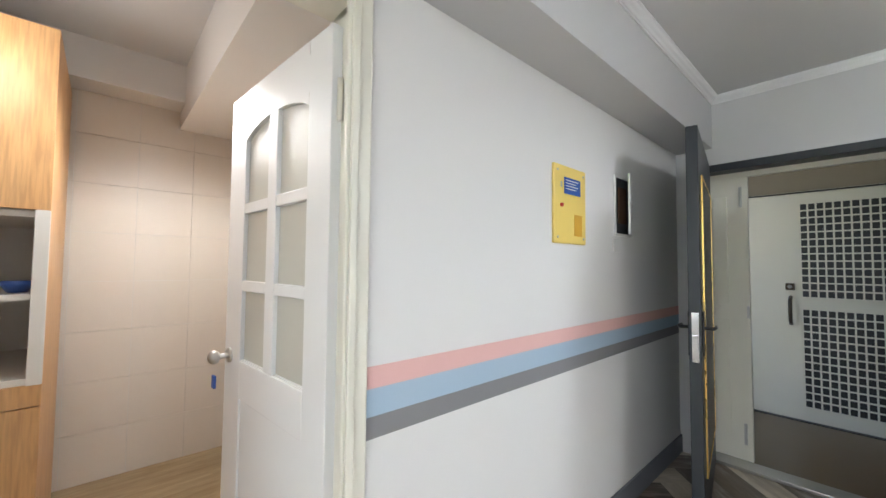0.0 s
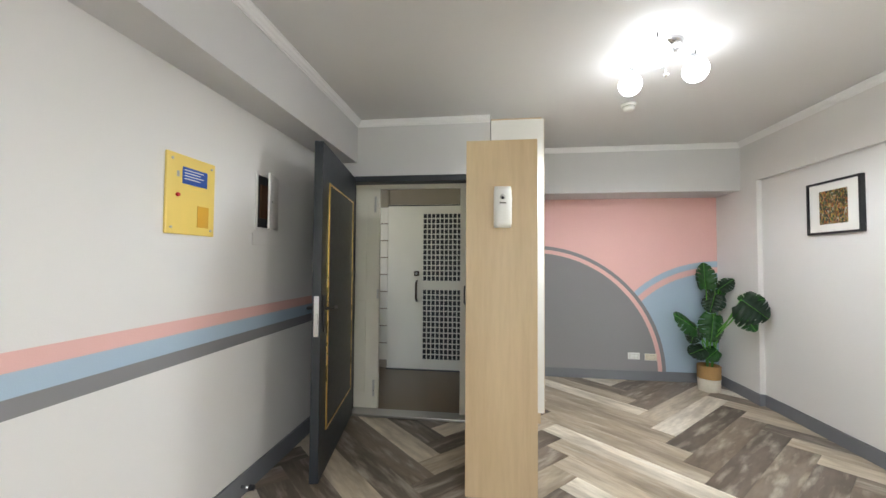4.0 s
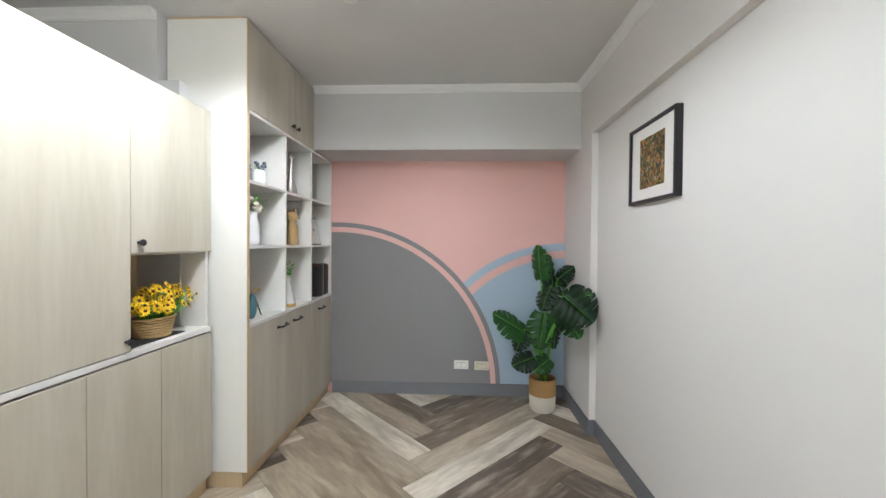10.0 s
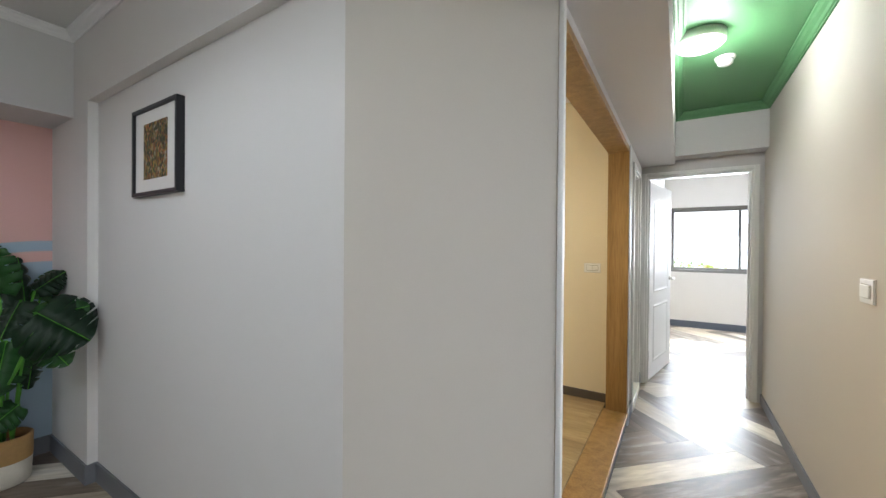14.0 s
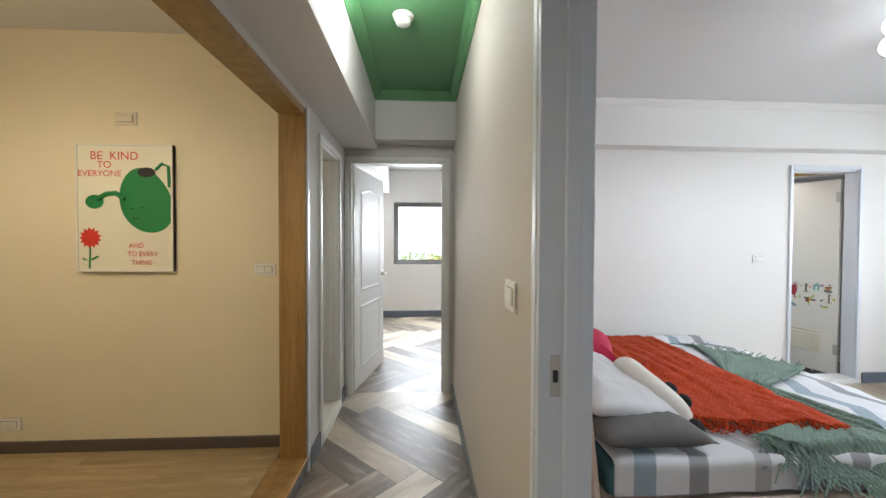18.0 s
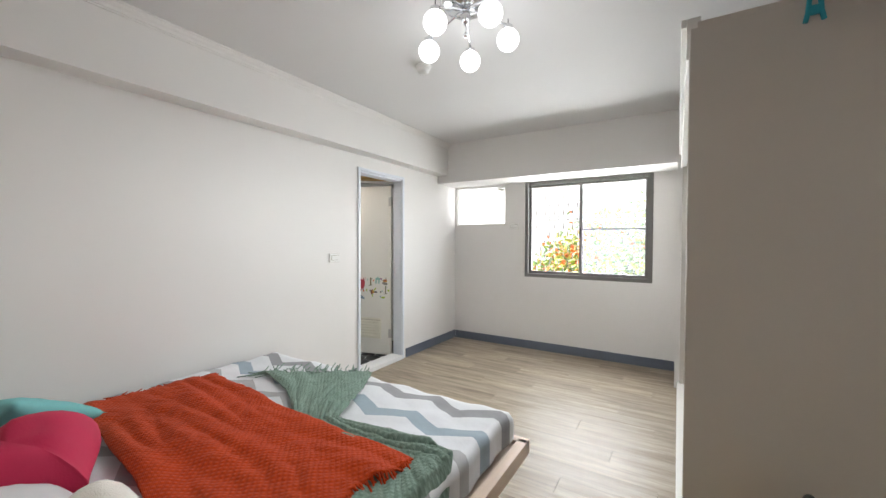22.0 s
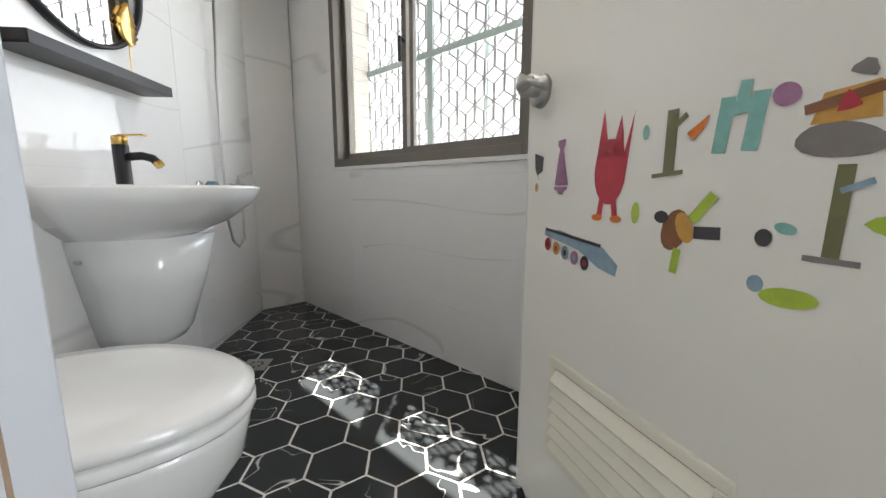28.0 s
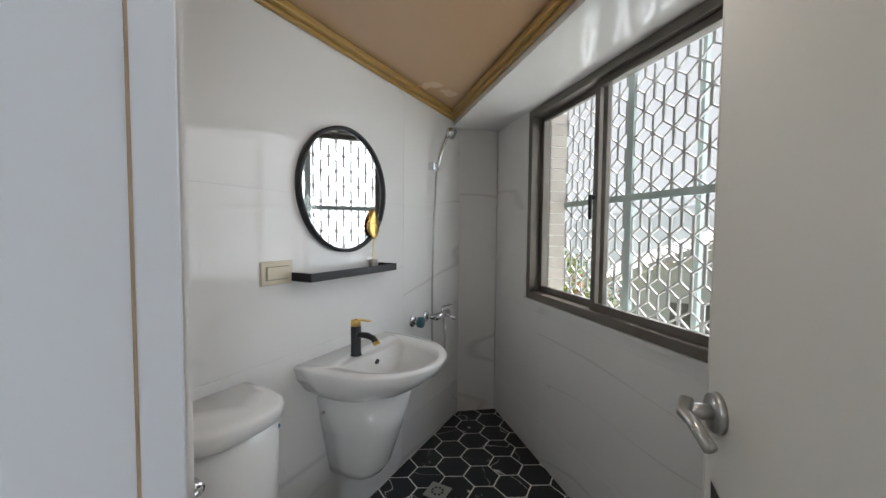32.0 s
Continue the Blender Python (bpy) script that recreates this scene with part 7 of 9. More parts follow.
def cushion(name, label, material, m, w, d, h, corner=0.35, seed=0, crease=0.0, trim=None):
    """A stuffed cushion: x by y, thick in the middle, pinched at the corners."""
    bm = bmesh.new()
    n = 24
    top, bot = [], []
    for i in range(n + 1):
        rt, rb = [], []
        for j in range(n + 1):
            u, v = 2 * i / n - 1, 2 * j / n - 1
            k = max(0.0, (1 - u ** 4) * (1 - v ** 4)) ** 0.55
            wob = 0.10 * noise.noise((u * 2.5 + seed, v * 2.5, 1)) + crease * noise.noise((u * 6 + seed, v * 6, 4))
            pinch = 1 - 0.07 * ((1 - v * v) * (abs(u) ** 2)) - 0.0
            pin2 = 1 - 0.07 * ((1 - u * u) * (abs(v) ** 2))
            x, y = w / 2 * u * pinch, d / 2 * v * pin2
            rt.append(bm.verts.new((x, y, h / 2 * k * (1 + wob))))
            rb.append(rt[-1] if i in (0, n) or j in (0, n) else bm.verts.new((x, y, -h / 2 * k)))
        top.append(rt)
        bot.append(rb)
    for i in range(n):
        for j in range(n):
            bm.faces.new((top[i][j], top[i + 1][j], top[i + 1][j + 1], top[i][j + 1]))
            q = (bot[i][j], bot[i][j + 1], bot[i + 1][j + 1], bot[i + 1][j])
            if len(set(q)) == 4 and not bm.faces.get(q):
                try:
                    bm.faces.new(q)
                except ValueError:
                    pass
    t = thing(name, label, "pillow", m)
    part("cushion_body", bm, material, t, "", True)
    return t


cushion("dark_pillow", "dark grey pillow lying under a pale one", GREY_CLOTH, pose(-0.40, -4.66, 0.548, 0, -4, 6), 0.48, 0.66, 0.13, seed=9, crease=0.12)
cushion("grey_pillow", "pale grey creased pillow lying on a dark one", SHEET_GREY, pose(-0.38, -4.80, 0.632, -7, -13, 8), 0.48, 0.74, 0.15, seed=2, crease=0.13)
cushion("dark_pillow", "dark grey pillow against the headboard", GREY_CLOTH, pose(-0.36, -5.60, 0.59, 0, -18, 0), 0.48, 0.70, 0.17, seed=5, crease=0.1)
cushion("teal_pillow", "teal printed pillow leaning behind the crimson cushion", TEAL_CLOTH, pose(-0.58, -5.83, 0.625, 14, -28, 24), 0.36, 0.48, 0.11, seed=7, crease=0.05)
hp = thing("heart_cushion", "crimson heart-shaped plush cushion on the bed", "pillow", pose(-0.50, -5.24, 0.655, 0, -10, -66))
hb = bmesh.new()
hn = 36
hr = []
for i in range(hn):
    a = 2 * math.pi * i / hn
    hx = 0.27 * (16 * math.sin(a) ** 3) / 17
    hy = 0.27 * (13 * math.cos(a) - 5 * math.cos(2 * a) - 2 * math.cos(3 * a) - math.cos(4 * a)) / 17
    hr.append((hy, hx))
rings = []
for k in range(7):
    s = math.cos(math.pi / 2 * k / 6)
    z = 0.118 * math.sin(math.pi / 2 * k / 6)
    rings.append([hb.verts.new((0.03 + (x - 0.03) * s ** 0.8, y * s ** 0.8, z * (1 - 0.5 * math.exp(-((y / 0.05) ** 2)) * (1 if x > 0.0 else 0.2)))) for x, y in hr] if k < 6 else [hb.verts.new((0.03, 0, 0.09))])
for a, c in zip(rings, rings[1:]):
    for i in range(hn):
        j = (i + 1) % hn
        if len(c) == 1:
            hb.faces.new((a[i], a[j], c[0]))
        else:
            hb.faces.new((a[i], a[j], c[j], c[i]))
bmesh.ops.mirror(hb, geom=hb.verts[:] + hb.edges[:] + hb.faces[:], axis="Z", merge_dist=0.0005)
part("plush_body", hb, CRIMSON, hp, "", True)
toy = bmesh.new()
limb = []
for k in range(17):
    u = k / 16
    r = (0.078 - 0.006 * math.sin(6 * u) - 0.022 * u * u) * max(0.02, 1 - abs(2 * u - 1) ** 7) ** 0.5
    limb.append([toy.verts.new((0.006 - 0.05 * u * u + r * math.cos(2 * math.pi * i / 20), -0.20 + 0.44 * u, 0.004 - 0.05 * u * u + 0.85 * r * math.sin(2 * math.pi * i / 20))) for i in range(20)])
for p, q in zip(limb, limb[1:]):
    for i in range(20):
        toy.faces.new((p[i], q[i], q[(i + 1) % 20], p[(i + 1) % 20]))
toy.faces.new(limb[0])
toy.faces.new(limb[-1][::-1])
body_faces = len(toy.faces)
for c in ((-0.098, 0.05, 0.0), (-0.108, 0.13, -0.012), (-0.06, 0.265, -0.045)):
    ball(toy, c, 0.03, 0.8, 1.3, 0.9, 14, 10)
toy_ob = single("plush_toy", toy, PLUSH, "white plush toy with black paws lying on the pillow", "toy", smooth=True, m=pose(-0.585, -4.72, 0.635, -10, 0, 4))
toy_ob.data.materials.append(BLACK_PLUSH)
for f in toy_ob.data.polygons[body_faces:]:
    f.material_index = 1


# ---- bathroom ----
bath_frame = door_casing("bathroom_door_frame", "white painted bathroom door frame", pose(-2.93, -6.27, 0, 0, 0, 180), 0.655, 2.005, 0.117, FRAME_BLUE, 0.032, False, 0, 0.004)
part("seam", box(0.004, 0.0052, 0.077, 0.0795, 0, 1.95), RUST_SEAM, bath_frame, "rusty sealant seam")
part("door_sill", box(0.0, 0.655, -0.02, 0.14, 0.0, 0.045, 0.005), WHITE, bath_frame, "white stone door sill")
part("strike_plate", box(0.0175, 0.0205, 0.09, 0.115, 0.97, 1.07), STEEL, bath_frame, "steel strike plate")


def bath_door():
    d = Vector((0.152, -0.617))
    ang = math.degrees(math.atan2(d.y, d.x))
    t = thing("bathroom_door", "cream bathroom door with stickers and a louvred vent, open", "door", Matrix.Translation((-3.575, -6.415, 0)) @ pose(0, 0, 0, 0, 0, ang))
    W, H, T = 0.635, 1.95, 0.036
    part("leaf", box(0, W, -T, 0, 0.02, H, 0.003), PVC, t)
    part("edge_strip", box(W, W + 0.004, -T, 0, 0.02, H), LAMINATE, t)
    x0, x1, z0, z1 = 0.12, 0.51, 0.20, 0.435
    v = part("vent_frame", box(x0, x1, 0.0, 0.007, z1 - 0.022, z1, 0.003), PVC_SHADE, t, "cream louvred vent")
    part("vent_rail", box(x0, x1, 0.0, 0.007, z0, z0 + 0.022, 0.003), PVC_SHADE, v)
    part("vent_rail", box(x0, x0 + 0.022, 0.0, 0.007, z0 + 0.022, z1 - 0.022, 0.003), PVC_SHADE, v)
    part("vent_rail", box(x1 - 0.022, x1, 0.0, 0.007, z0 + 0.022, z1 - 0.022, 0.003), PVC_SHADE, v)
    # shade between the slats, put in as a dark sheet on the leaf
    part("vent_shade", box(x0 + 0.022, x1 - 0.022, 0.0002, 0.0008, z0 + 0.022, z1 - 0.022), GAP_SHADE, v, "dark sheet for the shade behind the slats")
    n = 6
    for k in range(n):
        z = z0 + 0.024 + (z1 - z0 - 0.048) * k / n
        bm = bmesh.new()
        hh = (z1 - z0 - 0.048) / n
        q = [(0.0015, z + hh * 0.25), (0.015, z + 0.001), (0.0175, z + 0.006), (0.0015, z + hh * 0.93)]
        a = [bm.verts.new((x0 + 0.022, y, zz)) for y, zz in q]
        c = [bm.verts.new((x1 - 0.022, y, zz)) for y, zz in q]
        for i in range(4):
            bm.faces.new((a[i], a[(i + 1) % 4], c[(i + 1) % 4], c[i]))
        bm.faces.new(a)
        bm.faces.new(c[::-1])
        part("slat", bm, PVC_SHADE, v)
    for sgn, y in ((1, 0.0), (-1, -T)):
        r = part("handle_rose", cyl(bmesh.new(), (W - 0.045, y, 1.0), (W - 0.045, y + sgn * 0.012, 1.0), 0.036, 0.033, 28), STEEL, t, "brushed steel lever handle", True)
        bm = tube(bmesh.new(), [(W - 0.045, y + sgn * 0.01, 1.0), (W - 0.045, y + sgn * 0.05, 1.0)], 0.014, 12)
        tube(bm, [(W - 0.045, y + sgn * 0.05, 1.022), (W - 0.06, y + sgn * 0.06, 1.0), (W - 0.10, y + sgn * 0.06, 1.005), (W - 0.145, y + sgn * 0.052, 0.985)], 0.011, 10)
        part("lever", bm, STEEL, r, "", True)
    for z in (0.22, 1.72):
        h = part("hinge", cyl(bmesh.new(), (-0.004, 0.004, z), (-0.004, 0.004, z + 0.1), 0.007, 0.007, 10), STEEL, t, "steel butt hinge", True)
        part("hinge_leaf", box(0.0, 0.03, 0.0003, 0.003, z, z + 0.1), STEEL, h)

    # stickers, flat shapes on the leaf
    cols = {"plum": (0.30, 0.14, 0.24), "red": (0.42, 0.03, 0.05), "olive": (0.14, 0.14, 0.06), "teal": (0.20, 0.42, 0.37), "ochre": (0.50, 0.27, 0.05), "grey": (0.20, 0.18, 0.17),
            "slate": (0.22, 0.31, 0.38), "brown": (0.20, 0.08, 0.03), "lime": (0.36, 0.48, 0.05), "dark": (0.04, 0.035, 0.04), "orange": (0.60, 0.16, 0.02)}
    sm = {k: mat("sticker_" + k, c, 0.35, 0.25, 60) for k, c in cols.items()}

    def flat(parent, name, col, pts, lift=0.0):
        bm = bmesh.new()
        bm.faces.new([bm.verts.new((x, 0.0012 + lift, z)) for x, z in pts])
        return part(name, bm, sm[col], parent)

    def oval(cx, cz, rx, rz, tilt=0.0, n=14, wob=0.0):
        out = []
        for i in range(n):
            a = 2 * math.pi * i / n
            r = 1 + wob * math.sin(3 * a + cx * 50)
            x, z = rx * r * math.cos(a), rz * r * math.sin(a)
            out.append((cx + x * math.cos(tilt) - z * math.sin(tilt), cz + x * math.sin(tilt) + z * math.cos(tilt)))
        return out

    def bar(xa, za, xb, zb, w):
        dd = Vector((xb - xa, zb - za)).normalized() * w
        return [(xa - dd.y, za + dd.x), (xa + dd.y, za - dd.x), (xb + dd.y, zb - dd.x), (xb - dd.y, zb + dd.x)]

    def sticker(label):
        s = part("sticker", bmesh.ops and box(0, 0.0001, 0.0001, 0.0002, 0.5, 0.5001), sm["grey"], t, label)
        return s

    s = sticker("small dark flag sticker")
    flat(s, "flag", "dark", [(0.605, 0.87), (0.57, 0.86), (0.572, 0.83), (0.59, 0.822), (0.585, 0.81), (0.602, 0.835)])
    flat(s, "dot", "ochre", oval(0.594, 0.795, 0.006, 0.01))
    s = sticker("plum paper doll sticker")
    flat(s, "dress", "plum", [(0.515, 0.865), (0.50, 0.865), (0.482, 0.80), (0.526, 0.80)])
    flat(s, "crown", "plum", oval(0.507, 0.878, 0.012, 0.014, 0, 10, 0.3))
    flat(s, "feet", "plum", oval(0.505, 0.79, 0.02, 0.008, 0, 10, 0.4), 0.0004)
    s = sticker("red creature sticker with raised arms")
    flat(s, "body", "red", oval(0.372, 0.82, 0.036, 0.055, 0, 18))
    flat(s, "arm", "red", [(0.405, 0.84), (0.392, 0.925), (0.375, 0.85)])
    flat(s, "arm", "red", [(0.37, 0.85), (0.352, 0.91), (0.34, 0.84)])
    flat(s, "arm", "red", [(0.345, 0.84), (0.325, 0.912), (0.338, 0.80)])
    flat(s, "leg", "red", bar(0.385, 0.78, 0.39, 0.745, 0.006), 0.0004)
    flat(s, "leg", "red", bar(0.36, 0.78, 0.353, 0.745, 0.006), 0.0004)
    flat(s, "shoe", "orange", oval(0.395, 0.742, 0.013, 0.006), 0.0006)
    flat(s, "shoe", "orange", oval(0.35, 0.742, 0.013, 0.006), 0.0006)
    s = sticker("olive cactus sticker with an orange bird")
    flat(s, "trunk", "olive", bar(0.258, 0.815, 0.258, 0.90, 0.009))
    flat(s, "arm", "olive", bar(0.262, 0.87, 0.236, 0.89, 0.004), 0.0004)
    flat(s, "ground", "olive", bar(0.285, 0.81, 0.235, 0.815, 0.003), 0.0004)
    flat(s, "bird", "orange", [(0.235, 0.865), (0.205, 0.885), (0.212, 0.868), (0.225, 0.855)])
    flat(s, "leaf", "teal", oval(0.302, 0.875, 0.006, 0.011))
    s = sticker("teal letter-shaped sticker")
    flat(s, "post", "teal", bar(0.19, 0.835, 0.184, 0.90, 0.009))
    flat(s, "post", "teal", bar(0.155, 0.835, 0.148, 0.90, 0.009))
    flat(s, "cap", "teal", bar(0.17, 0.88, 0.165, 0.915, 0.007))
    flat(s, "bridge", "teal", bar(0.188, 0.885, 0.15, 0.887, 0.008), 0.0004)
    s = sticker("small plum leaf sticker")
    flat(s, "leaf", "plum", oval(0.124, 0.89, 0.014, 0.012, 0.5))
    s = sticker("ochre wagon sticker on a grey mound")
    flat(s, "wagon", "ochre", [(0.10, 0.855), (0.048, 0.855), (0.052, 0.888), (0.092, 0.884)])
    flat(s, "mound", "grey", oval(0.076, 0.838, 0.036, 0.017, 0.12, 16, 0.05))
    flat(s, "roof", "brown", bar(0.106, 0.87, 0.046, 0.882, 0.005), 0.0004)
    flat(s, "flame", "red", oval(0.072, 0.872, 0.008, 0.009, 0, 9, 0.3), 0.0006)
    flat(s, "smoke", "grey", oval(0.064, 0.90, 0.010, 0.007, 0.4, 10, 0.2), 0.0004)
    s = sticker("slate coloured train sticker with shields")
    flat(s, "train", "slate", [(0.553, 0.703), (0.50, 0.708), (0.43, 0.697), (0.375, 0.69), (0.338, 0.665), (0.342, 0.645), (0.385, 0.652), (0.44, 0.676), (0.553, 0.692)])
    flat(s, "roof_line", "dark", bar(0.55, 0.706, 0.38, 0.692, 0.003), 0.0004)
    for k in range(5):
        flat(s, "shield", ("red", "ochre", "slate", "plum", "dark")[k], oval(0.54 - k * 0.03, 0.674 - k * 0.005, 0.012, 0.014), 0.0004)
        flat(s, "shield_boss", ("dark", "red", "dark", "slate", "red")[k], oval(0.54 - k * 0.03, 0.674 - k * 0.005, 0.005, 0.006), 0.0008)
    s = sticker("brown bird sticker with spread wings")
    flat(s, "body", "brown", oval(0.24, 0.735, 0.02, 0.03, 0.3))
    flat(s, "belly", "ochre", oval(0.225, 0.74, 0.012, 0.022, -0.4), 0.0004)
    flat(s, "wing", "lime", bar(0.215, 0.75, 0.188, 0.785, 0.007), 0.0006)
    flat(s, "wing", "dark", bar(0.21, 0.735, 0.175, 0.737, 0.008), 0.0006)
    flat(s, "tail", "lime", bar(0.232, 0.71, 0.236, 0.675, 0.006), 0.0006)
    flat(s, "head", "dark", oval(0.262, 0.752, 0.012, 0.009), 0.0006)
    s = sticker("tiny lime pear sticker")
    flat(s, "pear", "lime", oval(0.31, 0.755, 0.008, 0.017))
    s = sticker("small dark cloud sticker")
    flat(s, "cloud", "dark", oval(0.128, 0.738, 0.009, 0.01))
    flat(s, "puff", "teal", oval(0.108, 0.75, 0.011, 0.006, 0.2))
    s = sticker("olive scarecrow sticker")
    flat(s, "post", "olive", bar(0.068, 0.725, 0.066, 0.815, 0.007))
    flat(s, "arm", "slate", bar(0.068, 0.79, 0.045, 0.80, 0.003), 0.0004)
    flat(s, "ground", "grey", bar(0.09, 0.722, 0.045, 0.722, 0.003), 0.0004)
    flat(s, "bush", "lime", oval(0.03, 0.76, 0.014, 0.012, 0, 10, 0.3))
    s = sticker("lime fish sticker")
    flat(s, "fish", "lime", oval(0.098, 0.676, 0.028, 0.011, -0.1))
    flat(s, "tail", "slate", oval(0.13, 0.685, 0.009, 0.01), 0.0004)
    return t


bath_door()

WIN = SLANT @ Matrix.Translation((0.46, 0.0, 0.915))
sliding_window("bathroom_window", "brown aluminium sliding bathroom window", WIN, 1.315, 1.115, 0.12, ALU, 0.46)
part("sill_tile", box(0.44, 1.80, -0.012, 0.012, 0.895, 0.915, 0.002), MARBLE, wall_slant, "white marble window sill")


def honeycomb():
    t = thing("window_grille", "galvanised steel honeycomb grille outside the bathroom window", "window grille", SLANT @ Matrix.Translation((0.36, 0.27, 0.85)))
    W, H, a, P = 1.55, 1.25, 0.1115, 0.229
    e = P / 3
    wires, rods, knots = bmesh.new(), bmesh.new(), bmesh.new()

    def seg(p, q):
        d = (q - p).normalized()
        s = Vector((d.z, 0, -d.x)) * 0.0034
        o = Vector((0, 0.005, 0))
        v = [wires.verts.new(k) for k in (p - s - o, p + s - o, p + s + o, p - s + o, q - s - o, q + s - o, q + s + o, q - s + o)]
        for f in ((0, 1, 5, 4), (1, 2, 6, 5), (2, 3, 7, 6), (3, 0, 4, 7)):
            wires.faces.new([v[k] for k in f])
    # upright rods through square knots, tied to the neighbouring columns by slanting wires
    for c in range(int(2 * W / a) - 1):
        x = 0.045 + c * a / 2
        for r in range(-1, int(H / P) + 2):
            z = 0.225 + (r - 1) * P + (0.5 * P if c % 2 == 0 else 0.0)
            lo, hi = max(0.0, z - e), min(H, z + e)
            if hi - lo < 0.02:
                continue
            bx(rods, x - 0.0065, x + 0.0065, -0.004, 0.004, lo, hi)
            if 0 < z < H:
                bx(knots, x - 0.0095, x + 0.0095, -0.007, 0.007, z - 0.0095, z + 0.0095)
            for g in (-1, 1):
                xn = x + g * a / 2
                if not 0 < xn < W:
                    continue
                if 0 <= z + e and z + P / 2 <= H and z + e >= 0:
                    seg(Vector((x, 0, z + e)), Vector((xn, 0, z + P / 2)))
                if z - P / 2 >= 0 and z - e <= H:
                    seg(Vector((x, 0, z - e)), Vector((xn, 0, z - P / 2)))
    galv = mat("pale_galvanised_steel", (0.42, 0.42, 0.41), 0.5, 0.08, 20)
    part("wires", wires, galv, t)
    part("rods", rods, galv, t, "short upright steel rods")
    part("knots", knots, galv, t, "small square steel knots")
    fr = bmesh.new()
    bx(fr, 0, W, -0.015, 0.015, -0.02, 0.0)
    bx(fr, 0, W, -0.015, 0.015, 0.616, 0.648)
    bx(fr, 0.62, 0.66, -0.012, 0.012, 0, H)
    bx(fr, 0.95, 0.975, 0.05, 0.07, 0, H)
    for x in (0.03, 1.5):
        for z in (-0.02, 1.21):
            bx(fr, x - 0.012, x + 0.012, -0.145, -0.015, z, z + 0.02)
    part("grille_frame", fr, mat("pale_green_steel", (0.36, 0.43, 0.41), 0.5, 0.05, 8), t, "pale green grille frame")
    return t


honeycomb()
hood = slanted("window_hood", box(-0.3, 2.3, 0.14, 0.31, 2.34, 2.40), WALL, "outside window hood")
tr = thing("ceiling_trim", "yellow wood trim strips of the bathroom ceiling", "trim", SLANT)
part("trim_strip", box(0.05, 3.0, -0.395, -0.352, 2.070, 2.0985, 0.006), BATH_TRIM, tr)
part("trim_bead", box(0.05, 3.0, -0.375, -0.352, 2.055, 2.070, 0.004), BATH_TRIM, tr)
tr2 = thing("ceiling_trim", "yellow wood trim strips of the bathroom ceiling", "trim", pose(-2.165, -8.56, 0, 0, 0, 90))
part("trim_strip", box(0.0, 2.15, 0.0, 0.045, 2.070, 2.0985, 0.006), BATH_TRIM, tr2)
part("trim_bead", box(0.0, 2.15, 0.0, 0.022, 2.055, 2.070, 0.004), BATH_TRIM, tr2)


